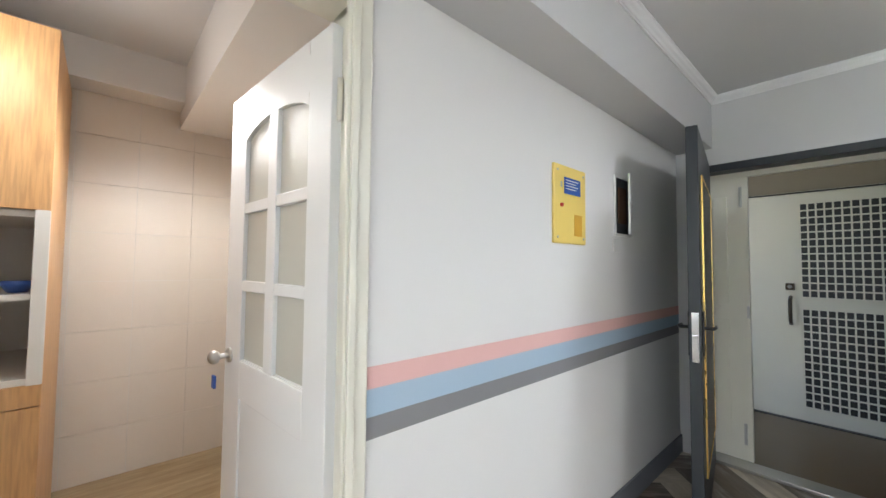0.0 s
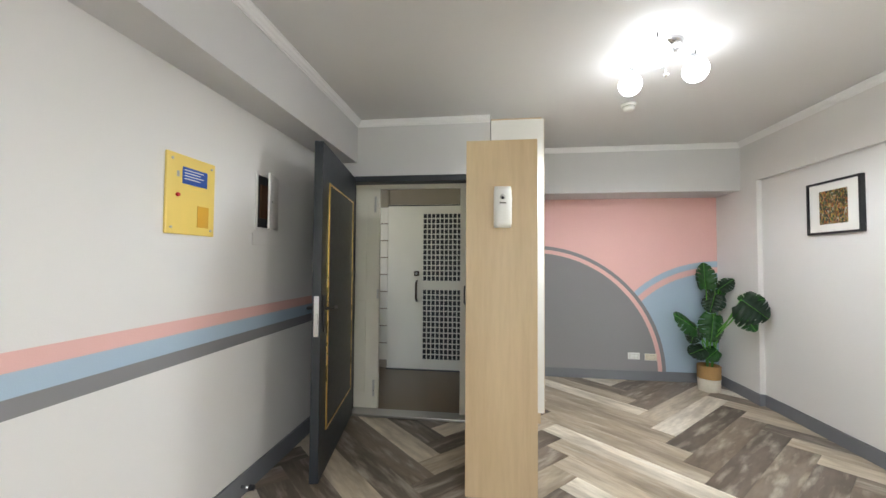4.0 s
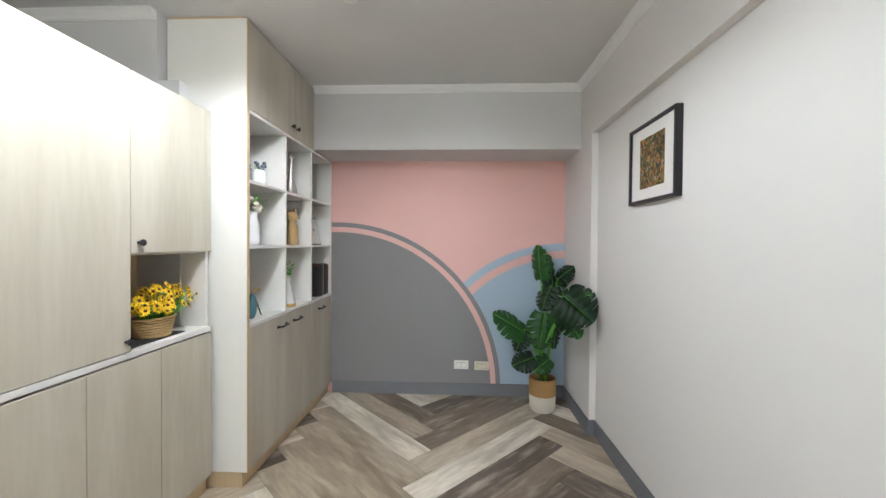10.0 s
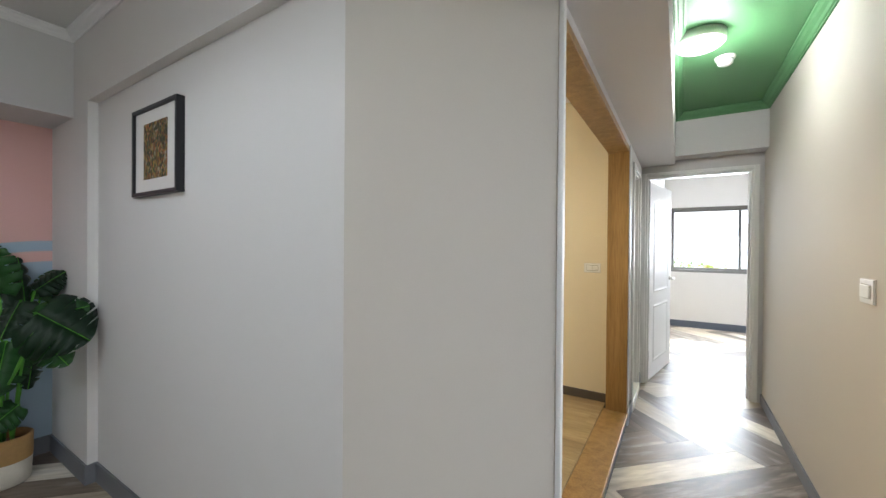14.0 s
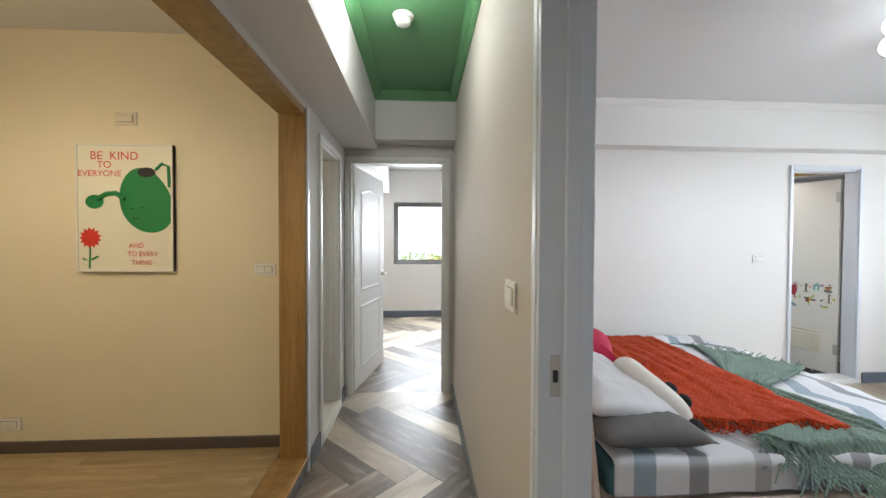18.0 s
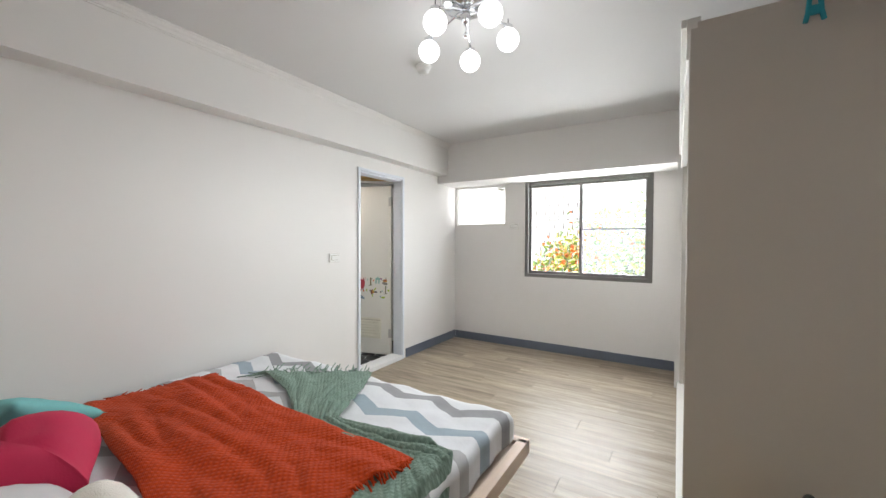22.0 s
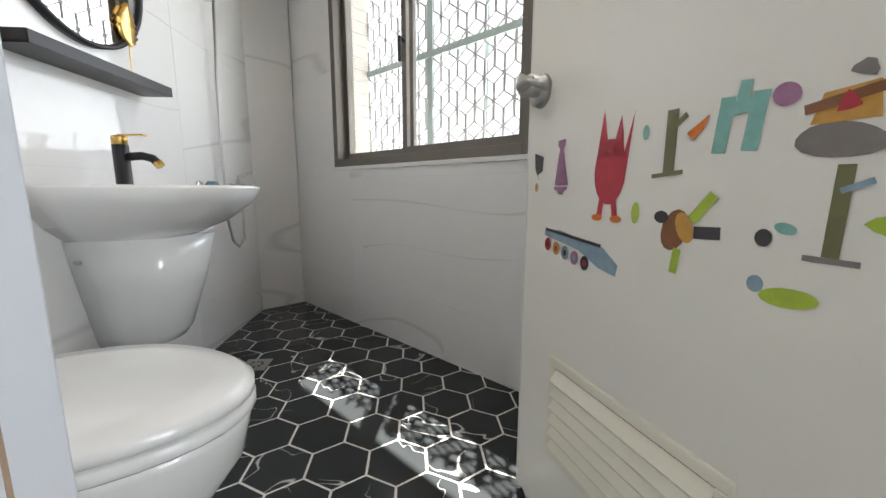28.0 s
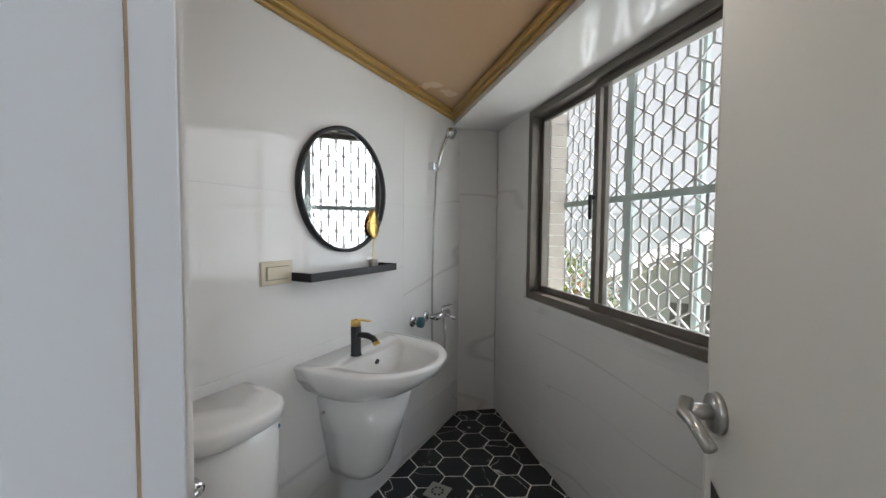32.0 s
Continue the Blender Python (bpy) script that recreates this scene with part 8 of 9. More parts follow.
def basin():
    t = thing("wash_basin", "white ceramic wash basin with half pedestal on the tiled wall", "basin", pose(-2.165, -7.465, 0.025))
    bm = bmesh.new()
    n = 40
    def outline(k, wy, dx):
        # flat back on the wall (x = 0), rounded front towards -x
        pts = []
        for i in range(n + 1):
            a = math.pi * i / n
            pts.append((-dx * math.sin(a) ** 0.62, -wy * math.cos(a)))
        return pts
    levels = [(0.565, 0.10, 0.13), (0.60, 0.15, 0.22), (0.66, 0.23, 0.36), (0.72, 0.275, 0.44), (0.765, 0.29, 0.465), (0.775, 0.286, 0.462), (0.776, 0.262, 0.435)]
    rows = []
    for z, wy, dx in levels:
        rows.append([bm.verts.new((x, y, z)) for x, y in outline(0, wy, dx)])
    for a, c in zip(rows, rows[1:]):
        for i in range(n):
            bm.faces.new((a[i], a[i + 1], c[i + 1], c[i]))
        bm.faces.new((a[n], a[0], c[0], c[n]))
    # bowl sunk behind the rim
    bowl = []
    for s, z in ((0.985, 0.772), (0.93, 0.75), (0.8, 0.70), (0.55, 0.665), (0.25, 0.655)):
        bowl.append([bm.verts.new((-0.25 + (x + 0.25) * s, y * s * (0.95), z)) for x, y in [(-0.13 - (0.305) * math.sin(math.pi * i / n) ** 0.7, -0.225 * math.cos(math.pi * i / n)) for i in range(n + 1)]])
    top, first = rows[-1], bowl[0]
    for i in range(n):
        bm.faces.new((top[i], top[i + 1], first[i + 1], first[i]))
    bm.faces.new((top[n], top[0], first[0], first[n]))
    for a, c in zip(bowl, bowl[1:]):
        for i in range(n):
            bm.faces.new((a[i], a[i + 1], c[i + 1], c[i]))
        bm.faces.new((a[n], a[0], c[0], c[n]))
    bm.faces.new(bowl[-1])
    bm.faces.new(rows[0][::-1])
    part("bowl", bm, CERAMIC, t, "", True)
    pm = bmesh.new()
    prow = []
    for z, wy, dx in ((0.258, 0.088, 0.165), (0.264, 0.102, 0.19), (0.295, 0.112, 0.21), (0.46, 0.148, 0.262), (0.615, 0.178, 0.30)):
        prow.append([pm.verts.new((-dx * math.sin(math.pi * i / n) ** 0.32 if 0 < i < n else 0, -wy * math.cos(math.pi * i / n), z)) for i in range(n + 1)])
    for a, c in zip(prow, prow[1:]):
        for i in range(n):
            pm.faces.new((a[i], a[i + 1], c[i + 1], c[i]))
        pm.faces.new((a[n], a[0], c[0], c[n]))
    pm.faces.new(prow[0][::-1])
    pm.faces.new(prow[-1])
    ped = part("pedestal", pm, CERAMIC, t, "hanging half pedestal", True)
    part("bolt", cyl(bmesh.new(), (-0.03, 0.165, 0.555), (-0.03, 0.18, 0.555), 0.007, 0.007, 12), STEEL, ped)
    part("overflow", cyl(bmesh.new(), (-0.165, 0.0, 0.735), (-0.172, 0.0, 0.733), 0.011, 0.011, 16), BLACK, t, "chrome overflow hole")
    part("waste", cyl(bmesh.new(), (-0.27, 0, 0.6555), (-0.27, 0, 0.659), 0.022, 0.02, 18), CHROME, t)
    f = thing("basin_tap", "matt black basin tap with gold cap and spout tip", "tap", pose(-2.278, -7.395, 0.800))
    part("tap_body", lathe(bmesh.new(), [(0.024, 0), (0.021, 0.004), (0.021, 0.118), (0.02, 0.12)], seg=24), BLACK, f, "", True)
    part("tap_cap", lathe(bmesh.new(), [(0.0205, 0.1205), (0.0205, 0.142), (0.018, 0.146)], seg=24), GOLD, f, "gold cap", True)
    part("tap_lever", box(-0.075, 0.0, -0.011, 0.011, 0.146, 0.151, 0.002), GOLD, f, "gold lever")
    sp = part("spout", tube(bmesh.new(), [(-0.015, 0, 0.085), (-0.06, 0, 0.088), (-0.09, 0, 0.08), (-0.105, 0, 0.062)], 0.0125, 12), BLACK, f, "", True)
    part("spout_tip", tube(bmesh.new(), [(-0.100, 0, 0.070), (-0.109, 0, 0.057)], 0.0135, 12), GOLD, sp, "gold spout tip", True)


basin()


def toilet():
    t = thing("toilet", "white ceramic two-piece toilet with closed lid", "toilet", pose(-2.165, -6.785, 0))
    n = 36
    def ring(z, cx, rx, ry, sq=1.0):
        return [(cx + rx * math.cos(2 * math.pi * i / n), ry * math.sin(2 * math.pi * i / n) * (1 - 0.12 * max(0, -math.cos(2 * math.pi * i / n))), z) for i in range(n)]
    def loft(rings, cap=True):
        bm = bmesh.new()
        rr = [[bm.verts.new(p) for p in r] for r in rings]
        for a, c in zip(rr, rr[1:]):
            for i in range(n):
                bm.faces.new((a[i], a[(i + 1) % n], c[(i + 1) % n], c[i]))
        if cap:
            bm.faces.new(rr[0][::-1])
            bm.faces.new(rr[-1])
        return bm
    def bowed(z, grow, hw=0.158):
        """Plan of the tank: flat back, bowed front with round ends."""
        front = [hw * math.sin(math.pi * (i / 27 - 0.5)) for i in range(28)]
        pts = [(-(0.085 + grow + 0.15 * (1 - abs(y / hw) ** 3.0) ** 0.42), -0.039 + y * (hw + grow) / hw, z) for y in front]
        back = [(-0.008, -0.039 + (hw + grow) * (1 - 2 * i / 7), z) for i in range(8)]
        return pts + back
    tank = part("tank", loft([bowed(0.43, -0.012), bowed(0.44, -0.004), bowed(0.757, 0.0), bowed(0.76, -0.004)]), CERAMIC, t, "", True)
    part("tank_lid", loft([bowed(0.762, 0.004), bowed(0.766, 0.01), bowed(0.797, 0.012), bowed(0.808, 0.007), bowed(0.814, -0.004), bowed(0.816, -0.02)]), CERAMIC, t, "", True)
    part("flush_lever_base", cyl(bmesh.new(), (-0.205, 0.092, 0.70), (-0.235, 0.092, 0.70), 0.019, 0.016, 18), CHROME, tank, "chrome flush lever", True)
    tube(lvb := bmesh.new(), [(-0.234, 0.088, 0.702), (-0.244, 0.11, 0.70), (-0.228, 0.175, 0.69)], 0.010)
    part("flush_lever", lvb, CHROME, tank, "chrome flush lever", True)
    part("tank_mark", cyl(bmesh.new(), (-0.195, -0.155, 0.733), (-0.2065, -0.155, 0.733), 0.006, 0.006, 12), SCREEN, tank, "small blue maker's mark")
    def up(r, k=0.036):
        return [(x, y, z + k) for x, y, z in r]
    part("bowl", loft([ring(0.0, -0.35, 0.225, 0.14), ring(0.03, -0.35, 0.215, 0.132), ring(0.13, -0.36, 0.205, 0.128), ring(0.24, -0.39, 0.232, 0.155), ring(0.32, -0.42, 0.258, 0.185), ring(0.385, -0.43, 0.262, 0.192), ring(0.401, -0.43, 0.262, 0.192)]), CERAMIC, t, "", True)
    part("deck", bx(bmesh.new(), -0.30, -0.01, -0.17, 0.17, 0.36, 0.43, 0.02), CERAMIC, t, "", True)
    part("seat", loft([up(ring(0.366, -0.435, 0.262, 0.195)), up(ring(0.372, -0.435, 0.268, 0.20)), up(ring(0.385, -0.435, 0.268, 0.20)), up(ring(0.39, -0.435, 0.262, 0.195))]), CERAMIC, t, "white seat ring", True)
    part("lid", loft([up(ring(0.393, -0.432, 0.262, 0.195)), up(ring(0.397, -0.432, 0.27, 0.202)), up(ring(0.412, -0.432, 0.27, 0.202)), up(ring(0.422, -0.43, 0.255, 0.19)), up(ring(0.426, -0.43, 0.2, 0.145))]), CERAMIC, t, "white closed lid", True)
    for y in (-0.075, 0.075):
        part("lid_hinge", cyl(bmesh.new(), (-0.235, y - 0.025, 0.441), (-0.235, y + 0.025, 0.441), 0.013, 0.013, 14), CERAMIC, t, "", True)


toilet()


def round_mirror():
    t = thing("round_mirror", "round wall mirror in a thin black frame", "mirror", pose(-2.162, -7.455, 1.485, 0, -90, 0))
    R = 0.262
    part("mirror_glass", cyl(bmesh.new(), (0, 0, 0.004), (0, 0, 0.016), R - 0.004, R - 0.004, 64), MIRROR, t, "silvered mirror glass")
    bm = bmesh.new()
    prof = [(R - 0.012, 0.0), (R + 0.004, 0.0), (R + 0.004, 0.028), (R - 0.008, 0.028), (R - 0.012, 0.018)]
    seg = 72
    rings = [[bm.verts.new((r * math.cos(2 * math.pi * i / seg), r * math.sin(2 * math.pi * i / seg), z)) for r, z in prof] for i in range(seg)]
    for i in range(seg):
        a, c = rings[i], rings[(i + 1) % seg]
        for j in range(len(prof)):
            k = (j + 1) % len(prof)
            bm.faces.new((a[j], a[k], c[k], c[j]))
    part("mirror_frame", bm, BLACK, t, "thin black frame", True)


round_mirror()
sh = thing("wall_shelf", "black metal wall shelf under the mirror", "shelf", pose(-2.162, -7.455, 1.125))
part("shelf_board", box(-0.105, 0.0, -0.245, 0.29, 0.0, 0.006, 0.001), BLACK, sh)
part("shelf_lip", box(-0.108, -0.103, -0.245, 0.29, 0.0, 0.032, 0.001), BLACK, sh)
for y in (-0.245, 0.286):
    part("shelf_end", box(-0.105, 0.0, y, y + 0.004, 0.0, 0.032), BLACK, sh)
lo = thing("leaf_ornament", "gold metal leaf on a stem in a concrete cube", "ornament", pose(-2.186, -7.628, 1.132))
part("cube_base", lathe(bmesh.new(), [(0.018, 0), (0.021, 0.004), (0.021, 0.04), (0.018, 0.044)]), mat("concrete", (0.42, 0.40, 0.37), 0.9, 0.1, 40), lo, "small concrete base", True)
part("leaf_stem", tube(bmesh.new(), [(0, 0, 0.044), (0, 0.002, 0.10), (0, 0, 0.17)], 0.002), GOLD, lo)
lm = bmesh.new()
rows = []
for i in range(15):
    v = i / 14
    w = 0.048 * math.sin(math.pi * v ** 0.8) ** 0.75 + 0.0005
    rows.append([lm.verts.new((-0.010 * (1 - (s * s)) + 0.004 * math.sin(v * 40) * abs(s), s * w, 0.14 + 0.14 * v)) for s in (-1, -0.5, 0, 0.5, 1)])
for a, c in zip(rows, rows[1:]):
    for j in range(4):
        lm.faces.new((a[j], a[j + 1], c[j + 1], c[j]))
lfo = part("gold_leaf", lm, GOLD, lo, "embossed gold leaf", True)
lfo.modifiers.new("thick", "SOLIDIFY").thickness = 0.002
switch_plate("wall_socket", WESTFACE(-2.162, -7.105, 1.16), 0.13, 0.08, "ivory wall plate beside the mirror", PLASTIC_OLD, 1)


def shower():
    t = thing("shower_set", "chrome hand shower on a wall bracket with mixer and hose", "shower", pose(-2.162, -8.205, 0.02))
    br = part("bracket", bx(bmesh.new(), -0.045, 0.0, -0.02, 0.02, 1.66, 1.705, 0.005), CHROME, t, "chrome wall bracket")
    hd = part("hand_shower", tube(bmesh.new(), [(-0.05, 0.0, 1.66), (-0.06, -0.02, 1.74), (-0.075, -0.06, 1.84), (-0.085, -0.09, 1.90)], 0.013, 12), CHROME, t, "chrome hand shower", True)
    part("spray_face", cyl(bmesh.new(), (-0.085, -0.09, 1.90), (-0.115, -0.085, 1.885), 0.03, 0.034, 24), CHROME, hd, "", True)
    part("hose", tube(bmesh.new(), [(-0.05, 0.0, 1.655), (-0.04, 0.012, 1.3), (-0.035, 0.015, 0.95), (-0.04, 0.02, 0.62), (-0.05, 0.005, 0.50), (-0.06, -0.04, 0.46), (-0.075, -0.08, 0.50), (-0.075, -0.085, 0.62), (-0.07, -0.07, 0.745)], 0.0065, 8), STEEL, t, "flexible steel hose", True)
    mx = part("mixer_body", cyl(bmesh.new(), (-0.07, -0.13, 0.775), (-0.07, 0.04, 0.775), 0.021, 0.021, 18), CHROME, t, "chrome bath mixer", True)
    part("mixer_spout", tube(bmesh.new(), [(-0.07, -0.07, 0.775), (-0.12, -0.075, 0.765), (-0.15, -0.08, 0.75)], 0.011, 10), CHROME, mx, "", True)
    part("mixer_lever", tube(bmesh.new(), [(-0.07, -0.05, 0.79), (-0.075, -0.05, 0.83), (-0.15, -0.05, 0.855)], 0.008, 10), CHROME, mx, "", True)
    for y in (0.04, 0.19):
        part("wall_flange", cyl(bmesh.new(), (0, y, 0.775), (-0.012, y, 0.775), 0.034, 0.03, 20), CHROME, t, "", True)
        part("elbow", cyl(bmesh.new(), (-0.01, y, 0.775), (-0.06, y, 0.775), 0.014, 0.014, 12), CHROME, t, "", True)
    part("blue_cap", cyl(bmesh.new(), (-0.045, 0.19, 0.775), (-0.07, 0.19, 0.775), 0.03, 0.03, 20), TEAL_DARK, t, "blue plastic valve cap", True)


shower()
dr = thing("floor_drain", "square steel floor drain", "drain", pose(-2.44, -7.82, 0.001))
part("drain_plate", box(-0.055, 0.055, -0.055, 0.055, 0, 0.004, 0.001), STEEL, dr)
for k in range(8):
    a = 2 * math.pi * k / 8
    part("drain_hole", cyl(bmesh.new(), (0.027 * math.cos(a), 0.027 * math.sin(a), 0.0035), (0.027 * math.cos(a), 0.027 * math.sin(a), 0.0048), 0.007, 0.007, 8), BLACK, dr)


# ---- outside ----
def sky_card(name, m, w, h):
    bm = bmesh.new()
    bm.faces.new([bm.verts.new(p) for p in ((-w / 2, 0, -h / 2), (w / 2, 0, -h / 2), (w / 2, 0, h / 2), (-w / 2, 0, h / 2))])
    ob = tagged(new(name, mesh_of(name, bm, SKY_CARD)), "bright overcast sky and haze", kind="structure")
    ob.matrix_world = m
    ob.visible_shadow = False
    return ob


sky_card("backdrop", pose(-62, -6, 20, 0, 0, 90), 120, 60)
sky_card("backdrop", pose(-45, -60, 20, 0, 0, 137), 120, 60)
sky_card("backdrop", pose(6, -66, 20, 0, 0, 180), 110, 60)
setting("ground", box(-62, 40, -66, 40, -6.1, -6.0), mat("garden_ground", (0.10, 0.11, 0.06), 0.9, 0.3, 0.5), "garden ground far below the flat")


def leafy_tree(name, label, base, top, spread, leaves, palette, seed):
    t = thing(name, label, "tree", pose(*base))
    rng = random.Random(seed)
    trunk = bmesh.new()
    H = top - base[2]
    tube(trunk, [(0, 0, 0), (0.1, 0.05, H * 0.3), (0.05, 0.1, H * 0.6)], 0.13, 8)
    for k in range(9):
        a = 2.4 * k
        r = spread * rng.uniform(0.5, 0.9)
        tube(trunk, [(0.05, 0.1, H * rng.uniform(0.35, 0.6)), (0.4 * r * math.cos(a), 0.4 * r * math.sin(a), H * 0.72), (r * math.cos(a), r * math.sin(a), H * rng.uniform(0.7, 0.92))], 0.04, 6)
    part("trunk", trunk, BROWN, t)
    for ci, (m, share) in enumerate(palette):
        bm = bmesh.new()
        for k in range(int(leaves * share)):
            # clumps with gaps between them
            c = rng.randrange(90) if ci < 2 else 5 * rng.randrange(18)
            cr = random.Random(seed * 100 + c)
            a, u, zz = cr.uniform(0, 6.28), cr.random() ** 0.5, cr.uniform(-1, 1)
            cx = Vector((spread * u * math.cos(a), spread * u * math.sin(a), H * 0.74 + H * 0.26 * zz * (1 - 0.55 * u)))
            p = cx + Vector((rng.gauss(0, 0.26), rng.gauss(0, 0.26), rng.gauss(0, 0.17) + 0.05 * ci))
            d = Vector((rng.uniform(-1, 1), rng.uniform(-1, 1), rng.uniform(-0.6, 0.8))).normalized() * rng.uniform(0.09, 0.15)
            s = d.orthogonal().normalized() * 0.042
            bm.faces.new([bm.verts.new(q) for q in (p, p + d * 0.5 + s, p + d, p + d * 0.5 - s)])
        part("crown", bm, m, t, ("green leaves", "yellow-green leaves", "orange blossom")[ci])
    return t


LEAF_A = mat("tree_leaf", (0.15, 0.27, 0.08), 0.6, 0.4, 3)
LEAF_B = mat("tree_leaf_light", (0.36, 0.42, 0.07), 0.6, 0.4, 3)
BLOSSOM = mat("orange_blossom", (0.72, 0.17, 0.03), 0.6, 0.3, 3)
PAL = ((LEAF_A, 0.50), (LEAF_B, 0.42), (BLOSSOM, 0.08))
leafy_tree("flowering_tree", "bushy flowering tree with orange blossom outside the window", (-9.3, -4.9, -6.0), 1.75, 2.2, 30000, PAL, 3)
leafy_tree("flowering_tree", "bushy green tree outside the window", (-10.2, -1.6, -6.0), 3.3, 2.6, 30000, PAL, 5)
leafy_tree("green_tree", "green tree low beyond the far room window", (0.2, -21.5, -6.0), 0.9, 2.6, 9000, PAL, 7)


def far_house(x, y, w, d, h, turn, label, rise=2.6):
    t = thing("apartment_house", label, "building", pose(x, y, -6.0, 0, 0, turn))
    part("wall", box(-w / 2, w / 2, -d / 2, d / 2, 0, h), mat("pale_render", (0.74, 0.72, 0.68), 0.85, 0.08, 1), t)
    roof = bmesh.new()
    for x0, x1, y, z in ((-w / 2 - 0.3, w / 2 + 0.3, -d / 2 - 0.3, h), (-w / 2 - 0.3, w / 2 + 0.3, d / 2 + 2.0, h + rise)):
        for x in (x0, x1):
            roof.verts.new((x, y, z))
            roof.verts.new((x, y, z + 0.2))
    roof.verts.ensure_lookup_table()
    for q in ((0, 2, 3, 1), (4, 5, 7, 6), (1, 3, 7, 5), (0, 4, 6, 2), (0, 1, 5, 4), (2, 6, 7, 3)):
        roof.faces.new([roof.verts[i] for i in q])
    part("roof", roof, mat("pale_roof_sheet", (0.66, 0.63, 0.58), 0.7, 0.12, 0.6), t, "pale sunlit roof sheets")
    for k in range(4):
        for j in range(3):
            wx = -w / 2 + (k + 0.5) * w / 4
            wn = part("window", box(wx - 0.6, wx + 0.6, -d / 2 - 0.04, -d / 2 - 0.001, 1.0 + j * 2.6, 2.3 + j * 2.6), ALU_GREY, t)
            part("pane", box(wx - 0.52, wx + 0.52, -d / 2 - 0.05, -d / 2 - 0.041, 1.08 + j * 2.6, 2.22 + j * 2.6), ALU_GREY, wn)
    return t




def gable_house():
    """A low house whose roof climbs from a near eave to a ridge."""
    t = thing("neighbour_house", "pale house with a sunlit sloping roof across the lane", "building", pose(-3.0, -22.4, -6.0))
    bm = bmesh.new()
    q = [(0.3, 0.0), (0.3, 5.45), (-7.5, 8.95), (-15.0, 5.45), (-15.0, 0.0)]
    a = [bm.verts.new((x, 0.3, z)) for x, z in q]
    c = [bm.verts.new((x, -7.0, z)) for x, z in q]
    for i in range(5):
        bm.faces.new((a[i], c[i], c[(i + 1) % 5], a[(i + 1) % 5]))
    bm.faces.new(a)
    bm.faces.new(c[::-1])
    part("wall", bm, mat("weathered_render", (0.70, 0.68, 0.62), 0.9, 0.15, 1), t)
    for x0, z0, x1, z1 in ((0.9, 5.3, -7.5, 9.0), (-7.5, 9.0, -15.6, 5.3)):
        bm = bmesh.new()
        n = 24
        for k in range(n):
            u, w = k / n, (k + 0.8) / n
            p, g = (x0 + (x1 - x0) * u, z0 + (z1 - z0) * u), (x0 + (x1 - x0) * w, z0 + (z1 - z0) * w)
            vs = [bm.verts.new((x, y, z + dz)) for dz in (0.0, 0.22) for x, z in (p, g) for y in (0.7, -7.4)]
            for f in ((0, 1, 3, 2), (4, 6, 7, 5), (0, 4, 5, 1), (2, 3, 7, 6), (0, 2, 6, 4), (1, 5, 7, 3)):
                bm.faces.new([vs[i] for i in f])
        part("roof", bm, mat("pale_roof_sheet", (0.66, 0.63, 0.58), 0.7, 0.12, 0.6), t, "pale sunlit roof sheets")
    for x in (-2.0, -4.5, -7.0):
        wn = part("window", box(x - 0.6, x + 0.6, 0.3, 0.34, 3.6, 4.8), ALU_GREY, t)
        part("pane", box(x - 0.52, x + 0.52, 0.341, 0.35, 3.68, 4.72), GLASS, wn)


gable_house()
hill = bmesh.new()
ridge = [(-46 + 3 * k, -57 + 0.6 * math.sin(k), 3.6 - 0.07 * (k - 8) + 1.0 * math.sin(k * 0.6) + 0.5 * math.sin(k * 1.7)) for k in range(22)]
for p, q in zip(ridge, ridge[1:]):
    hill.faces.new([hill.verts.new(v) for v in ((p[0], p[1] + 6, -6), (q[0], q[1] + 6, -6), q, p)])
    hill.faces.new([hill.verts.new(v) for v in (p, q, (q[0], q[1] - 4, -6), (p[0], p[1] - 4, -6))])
# the pale colour is distance haze painted onto the wooded hill
setting("backdrop_hill", hill, mat("haze_painted_hill", (0.66, 0.69, 0.67), 0.9, 0.3, 0.4), "wooded hill in the distance, haze put into its colour")
far_house(-24, -30, 8, 6, 4.9, 140, "pale apartment house across the street")
bp = thing("brick_pier", "pale tiled pier outside the bathroom window", "pier", SLANT @ Matrix.Translation((0.36, 0.16, 0)))
part("pier_core", box(-0.14, 0.09, 0, 0.1, 0, 2.1), GROUT, bp)
for k in range(30):
    part("brick", box(-0.145, 0.096, -0.006, 0.104, 0.005 + k * 0.068, 0.066 + k * 0.068), WALL_BEIGE, bp)


# ---- laid floors ----
def clip(poly, rect):
    """A convex outline cut to a rectangle."""
    x0, x1, y0, y1 = rect
    for axis, lim, keep in ((0, x0, 1), (0, x1, -1), (1, y0, 1), (1, y1, -1)):
        out = []
        for i, p in enumerate(poly):
            q = poly[(i + 1) % len(poly)]
            a, c = (p[axis] - lim) * keep, (q[axis] - lim) * keep
            if a >= 0:
                out.append(p)
            if (a < 0) != (c < 0):
                k = a / (a - c)
                out.append((p[0] + (q[0] - p[0]) * k, p[1] + (q[1] - p[1]) * k))
        poly = out
        if len(poly) < 3:
            return []
    return poly


def area(poly):
    return 0.5 * abs(sum(p[0] * q[1] - q[0] * p[1] for p, q in zip(poly, poly[1:] + poly[:1])))


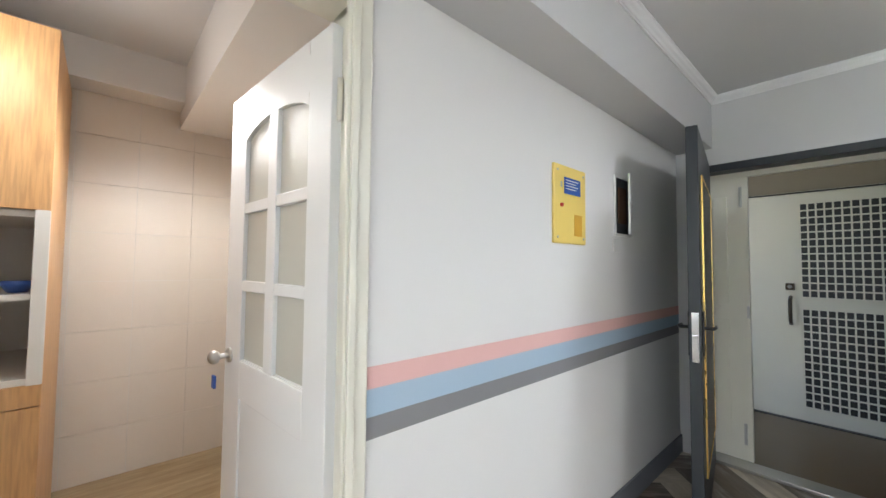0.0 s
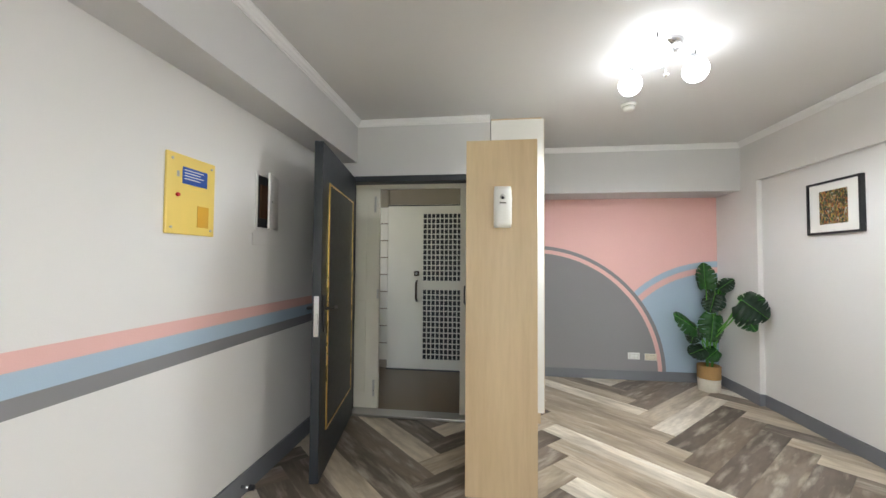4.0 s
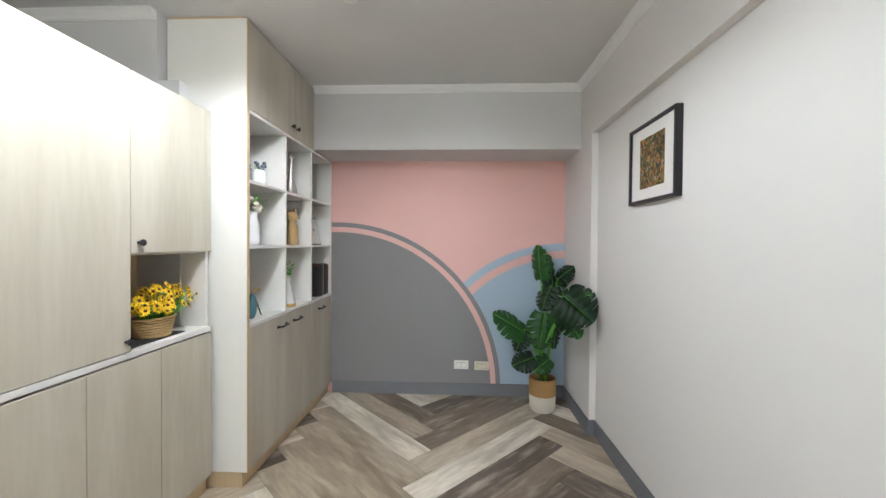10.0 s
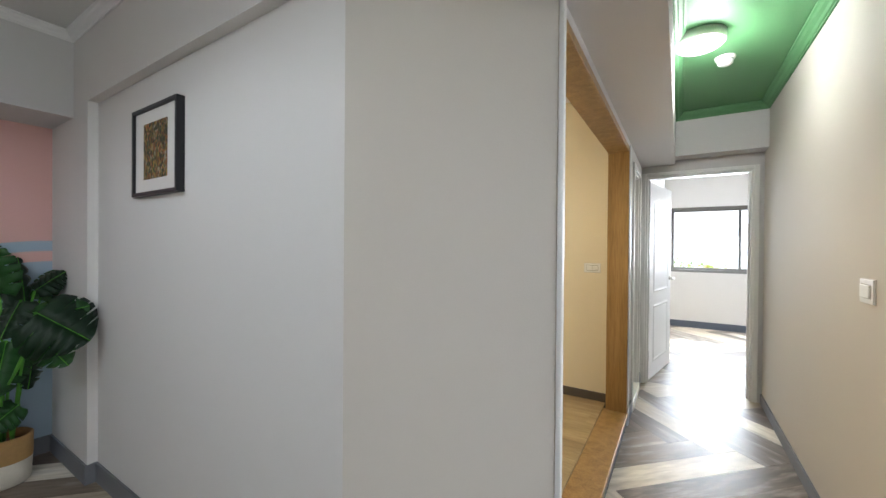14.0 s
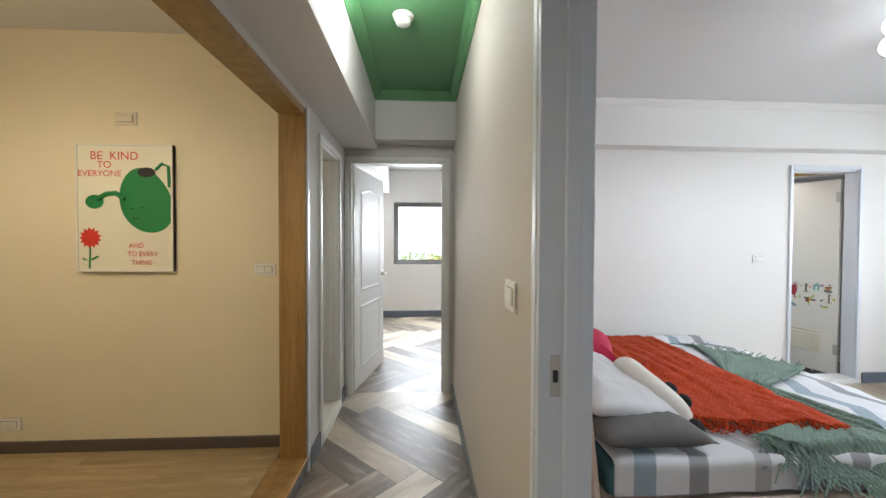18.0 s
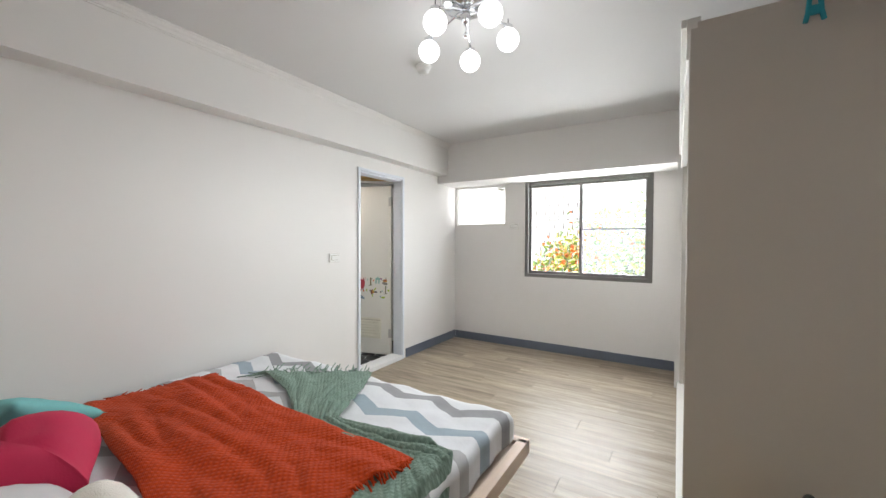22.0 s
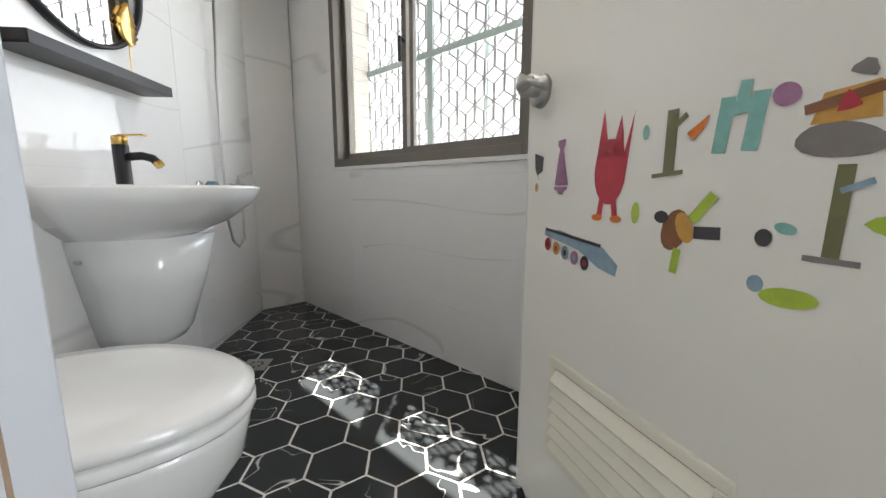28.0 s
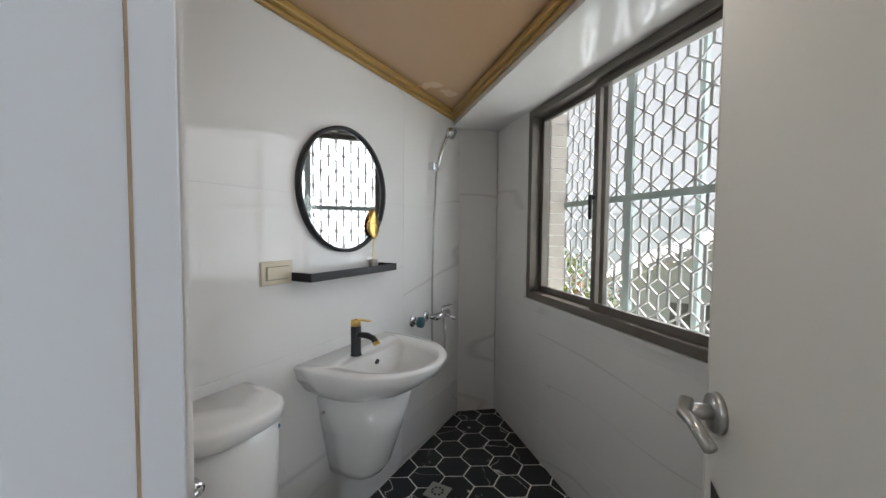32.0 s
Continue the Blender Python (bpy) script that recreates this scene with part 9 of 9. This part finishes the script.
def lay(name, parent, poly, origin, turn, z0, z1, material, gap=0.0012):
    """One board or tile from its outline, in a frame turned along its grain."""
    m = Matrix.Translation((*origin, 0)) @ pose(0, 0, 0, 0, 0, turn)
    inv = m.inverted()
    loc = [inv @ Vector((x, y, 0)) for x, y in poly]
    cx = sum(p.x for p in loc) / len(loc)
    cy = sum(p.y for p in loc) / len(loc)
    pts = []
    for p in loc:
        d = Vector((cx - p.x, cy - p.y))
        d = d.normalized() * gap * 1.4 if d.length > 1e-4 else d
        pts.append((p.x + d.x, p.y + d.y))
    s = sum(p[0] * q[1] - q[0] * p[1] for p, q in zip(pts, pts[1:] + pts[:1]))
    if s < 0:
        pts = pts[::-1]
    bm = prism(bmesh.new(), pts, z0, z1)
    ob = new(name, mesh_of(name, bm, material))
    ob.parent = parent
    ob.matrix_local = m
    return ob


floor_main = setting("floor_living", box(-2.4, 4.2, -2.95, 1.085, -0.0115, -0.009), SUBFLOOR, "herringbone floor of wide grey-brown wood-look planks")
floor_hall = setting("floor_hall", box(-1.3, 2.6, -9.56, -2.95, -0.0115, -0.009), SUBFLOOR, "herringbone floor of wide grey-brown wood-look planks")
Lp, Wp = 1.22, 0.18
R2 = math.sqrt(0.5)
OX, OY = 2.92 + R2 * Wp, -1.55 - R2 * Wp
U, V = (R2, R2), (-R2, R2)
regions = ((floor_main, (-2.4, 4.2, -2.95, 1.085)), (floor_hall, (0.19, 1.15, -6.26, -2.95)), (floor_hall, (-1.3, 2.6, -9.56, -6.26)))
for band in range(-7, 8):
    for i in range(-50, 50):
        u0, v0 = i * Wp + band * (Lp + Wp), -i * Wp + band * (Lp - Wp)
        for (ua, ub, va, vb), turn in (((u0, u0 + Lp, v0, v0 + Wp), 45), ((u0 - Wp, u0, v0 + Wp - Lp, v0 + Wp), 135)):
            quad = [(OX + u * U[0] + v * V[0], OY + u * U[1] + v * V[1]) for u, v in ((ua, va), (ub, va), (ub, vb), (ua, vb))]
            c = (sum(p[0] for p in quad) / 4, sum(p[1] for p in quad) / 4)
            for parent, rect in regions:
                if not (rect[0] - 1 < c[0] < rect[1] + 1 and rect[2] - 1 < c[1] < rect[3] + 1):
                    continue
                poly = clip(quad, rect)
                if poly and area(poly) > 0.002:
                    lay("plank", parent, poly, c, turn, -0.009, 0.0, PLANK)

floor_bed = setting("floor_bedroom", box(-4.78, 0.19, -6.27, -2.95, -0.0115, -0.009), SUBFLOOR, "grey-brown wood-look plank floor")
x, k = -4.78, 0
while x < 0.19:
    y = -6.27 - (k * 0.47) % 1.2
    while y < -2.95:
        poly = clip([(x, y), (x + 0.15, y), (x + 0.15, y + 1.2), (x, y + 1.2)], (-4.78, 0.19, -6.27, -2.95))
        if poly and area(poly) > 0.002:
            lay("plank", floor_bed, poly, (x + 0.075, y + 0.6), 90, -0.009, 0.0, PLANK_BED, 0.0006)
        y += 1.2
    x += 0.15
    k += 1

floor_dine = setting("floor_dining", box(1.165, 4.2, -5.24, -2.95, -0.01, 0.088), SUBFLOOR, "raised honey coloured plank floor")
y, k = -5.24, 0
while y < -2.95:
    x = 1.17 - (k * 0.5) % 1.2
    while x < 4.2:
        poly = clip([(x, y), (x + 1.2, y), (x + 1.2, y + 0.15), (x, y + 0.15)], (1.312, 4.2, -5.24, -3.04))
        if poly and area(poly) > 0.002:
            lay("plank", floor_dine, poly, (x + 0.6, y + 0.075), 0, 0.088, 0.098, PLANK_DINE, 0.0006)
        x += 1.2
    y += 0.15
    k += 1

# hexagon tiles of the bathroom, cut along its walls
floor_bath = setting("floor_bath", box(-4.78, -2.15, -8.95, -6.41, -0.0078, -0.0012), GROUT, "black marble hexagon tiles with pale joints")
SD = 0.0985
HW = SD * math.sqrt(3)


def half(poly, co, no):
    out = []
    for i, p in enumerate(poly):
        q = poly[(i + 1) % len(poly)]
        a = (p[0] - co[0]) * no[0] + (p[1] - co[1]) * no[1]
        c = (q[0] - co[0]) * no[0] + (q[1] - co[1]) * no[1]
        if a >= 0:
            out.append(p)
        if (a < 0) != (c < 0):
            t_ = a / (a - c)
            out.append((p[0] + (q[0] - p[0]) * t_, p[1] + (q[1] - p[1]) * t_))
    return out


for r in range(-3, 24):
    for c in range(-4, 20):
        cx, cy = -2.504 + (c - 14) * HW + (r % 2) * HW / 2, -7.601 + (r - 10) * SD * 1.5
        poly = [(cx + (SD - 0.004) * math.sin(math.pi / 3 * k), cy + (SD - 0.004) * math.cos(math.pi / 3 * k)) for k in range(6)]
        poly = clip(poly, (-4.7, -2.164, -8.95, -6.41))
        poly = half(poly, (-2.39, -8.81), (0.743, 0.669)) if poly else []
        poly = half(poly, (-2.15, -8.63), (-0.6, 0.8)) if poly else []
        if len(poly) > 2 and area(poly) > 0.0008:
            lay("hexagon_tile", floor_bath, poly[::-1], (cx, cy), 0, -0.006, 0.0, HEX, 0.0002)

# marble wall tiles
zs = [0.0, 0.25, 0.85, 1.45, 2.05]
for z0, z1 in zip(zs, zs[1:] + [2.10]):
    for y, y1 in ((-8.64, -7.92), (-7.92, -6.72), (-6.72, -6.405)):
        part("marble_tile", box(-2.164, -2.1495, y + 0.0008, y1 - 0.0008, z0 + 0.0008, z1 - 0.0008), MARBLE, wall_mirror)
    for s, s1 in ((0.0, 0.62), (0.62, 1.82), (1.82, 3.0)):
        for a, c, b0, b1 in ((s, s1, z0, z1),):
            cut = clip([(a, b0), (c, b0), (c, b1), (a, b1)], (-0.1, 3.1, 0.0, 2.03))
            if not cut:
                continue
            b1 = min(b1, 2.03)
            pieces = [(a, c, b0, b1)]
            if b1 > 0.915 and a < 1.775 and c > 0.46:
                pieces = []
                if a < 0.46:
                    pieces.append((a, 0.46, b0, b1))
                if c > 1.775:
                    pieces.append((1.775, c, b0, b1))
                if b0 < 0.915:
                    pieces.append((max(a, 0.46), min(c, 1.775), b0, 0.915))
            for p0, p1, q0, q1 in pieces:
                if p1 - p0 > 0.01 and q1 - q0 > 0.01:
                    part("marble_tile", box(p0 + 0.0008, p1 - 0.0008, 0.0, 0.0105, q0 + 0.0008, q1 - 0.0008), MARBLE, wall_slant)

# cream kitchen tiles
x = -1.38
while x < 0.44:
    z = 0.0
    while z < 2.3:
        part("wall_tile", box(x + 0.001, min(x + 0.3, 0.45) - 0.001, 3.312, 3.3205, z + 0.001, min(z + 0.3, 2.36) - 0.001), KITCHEN_TILE, wall_kitchen)
        z += 0.3
    x += 0.3
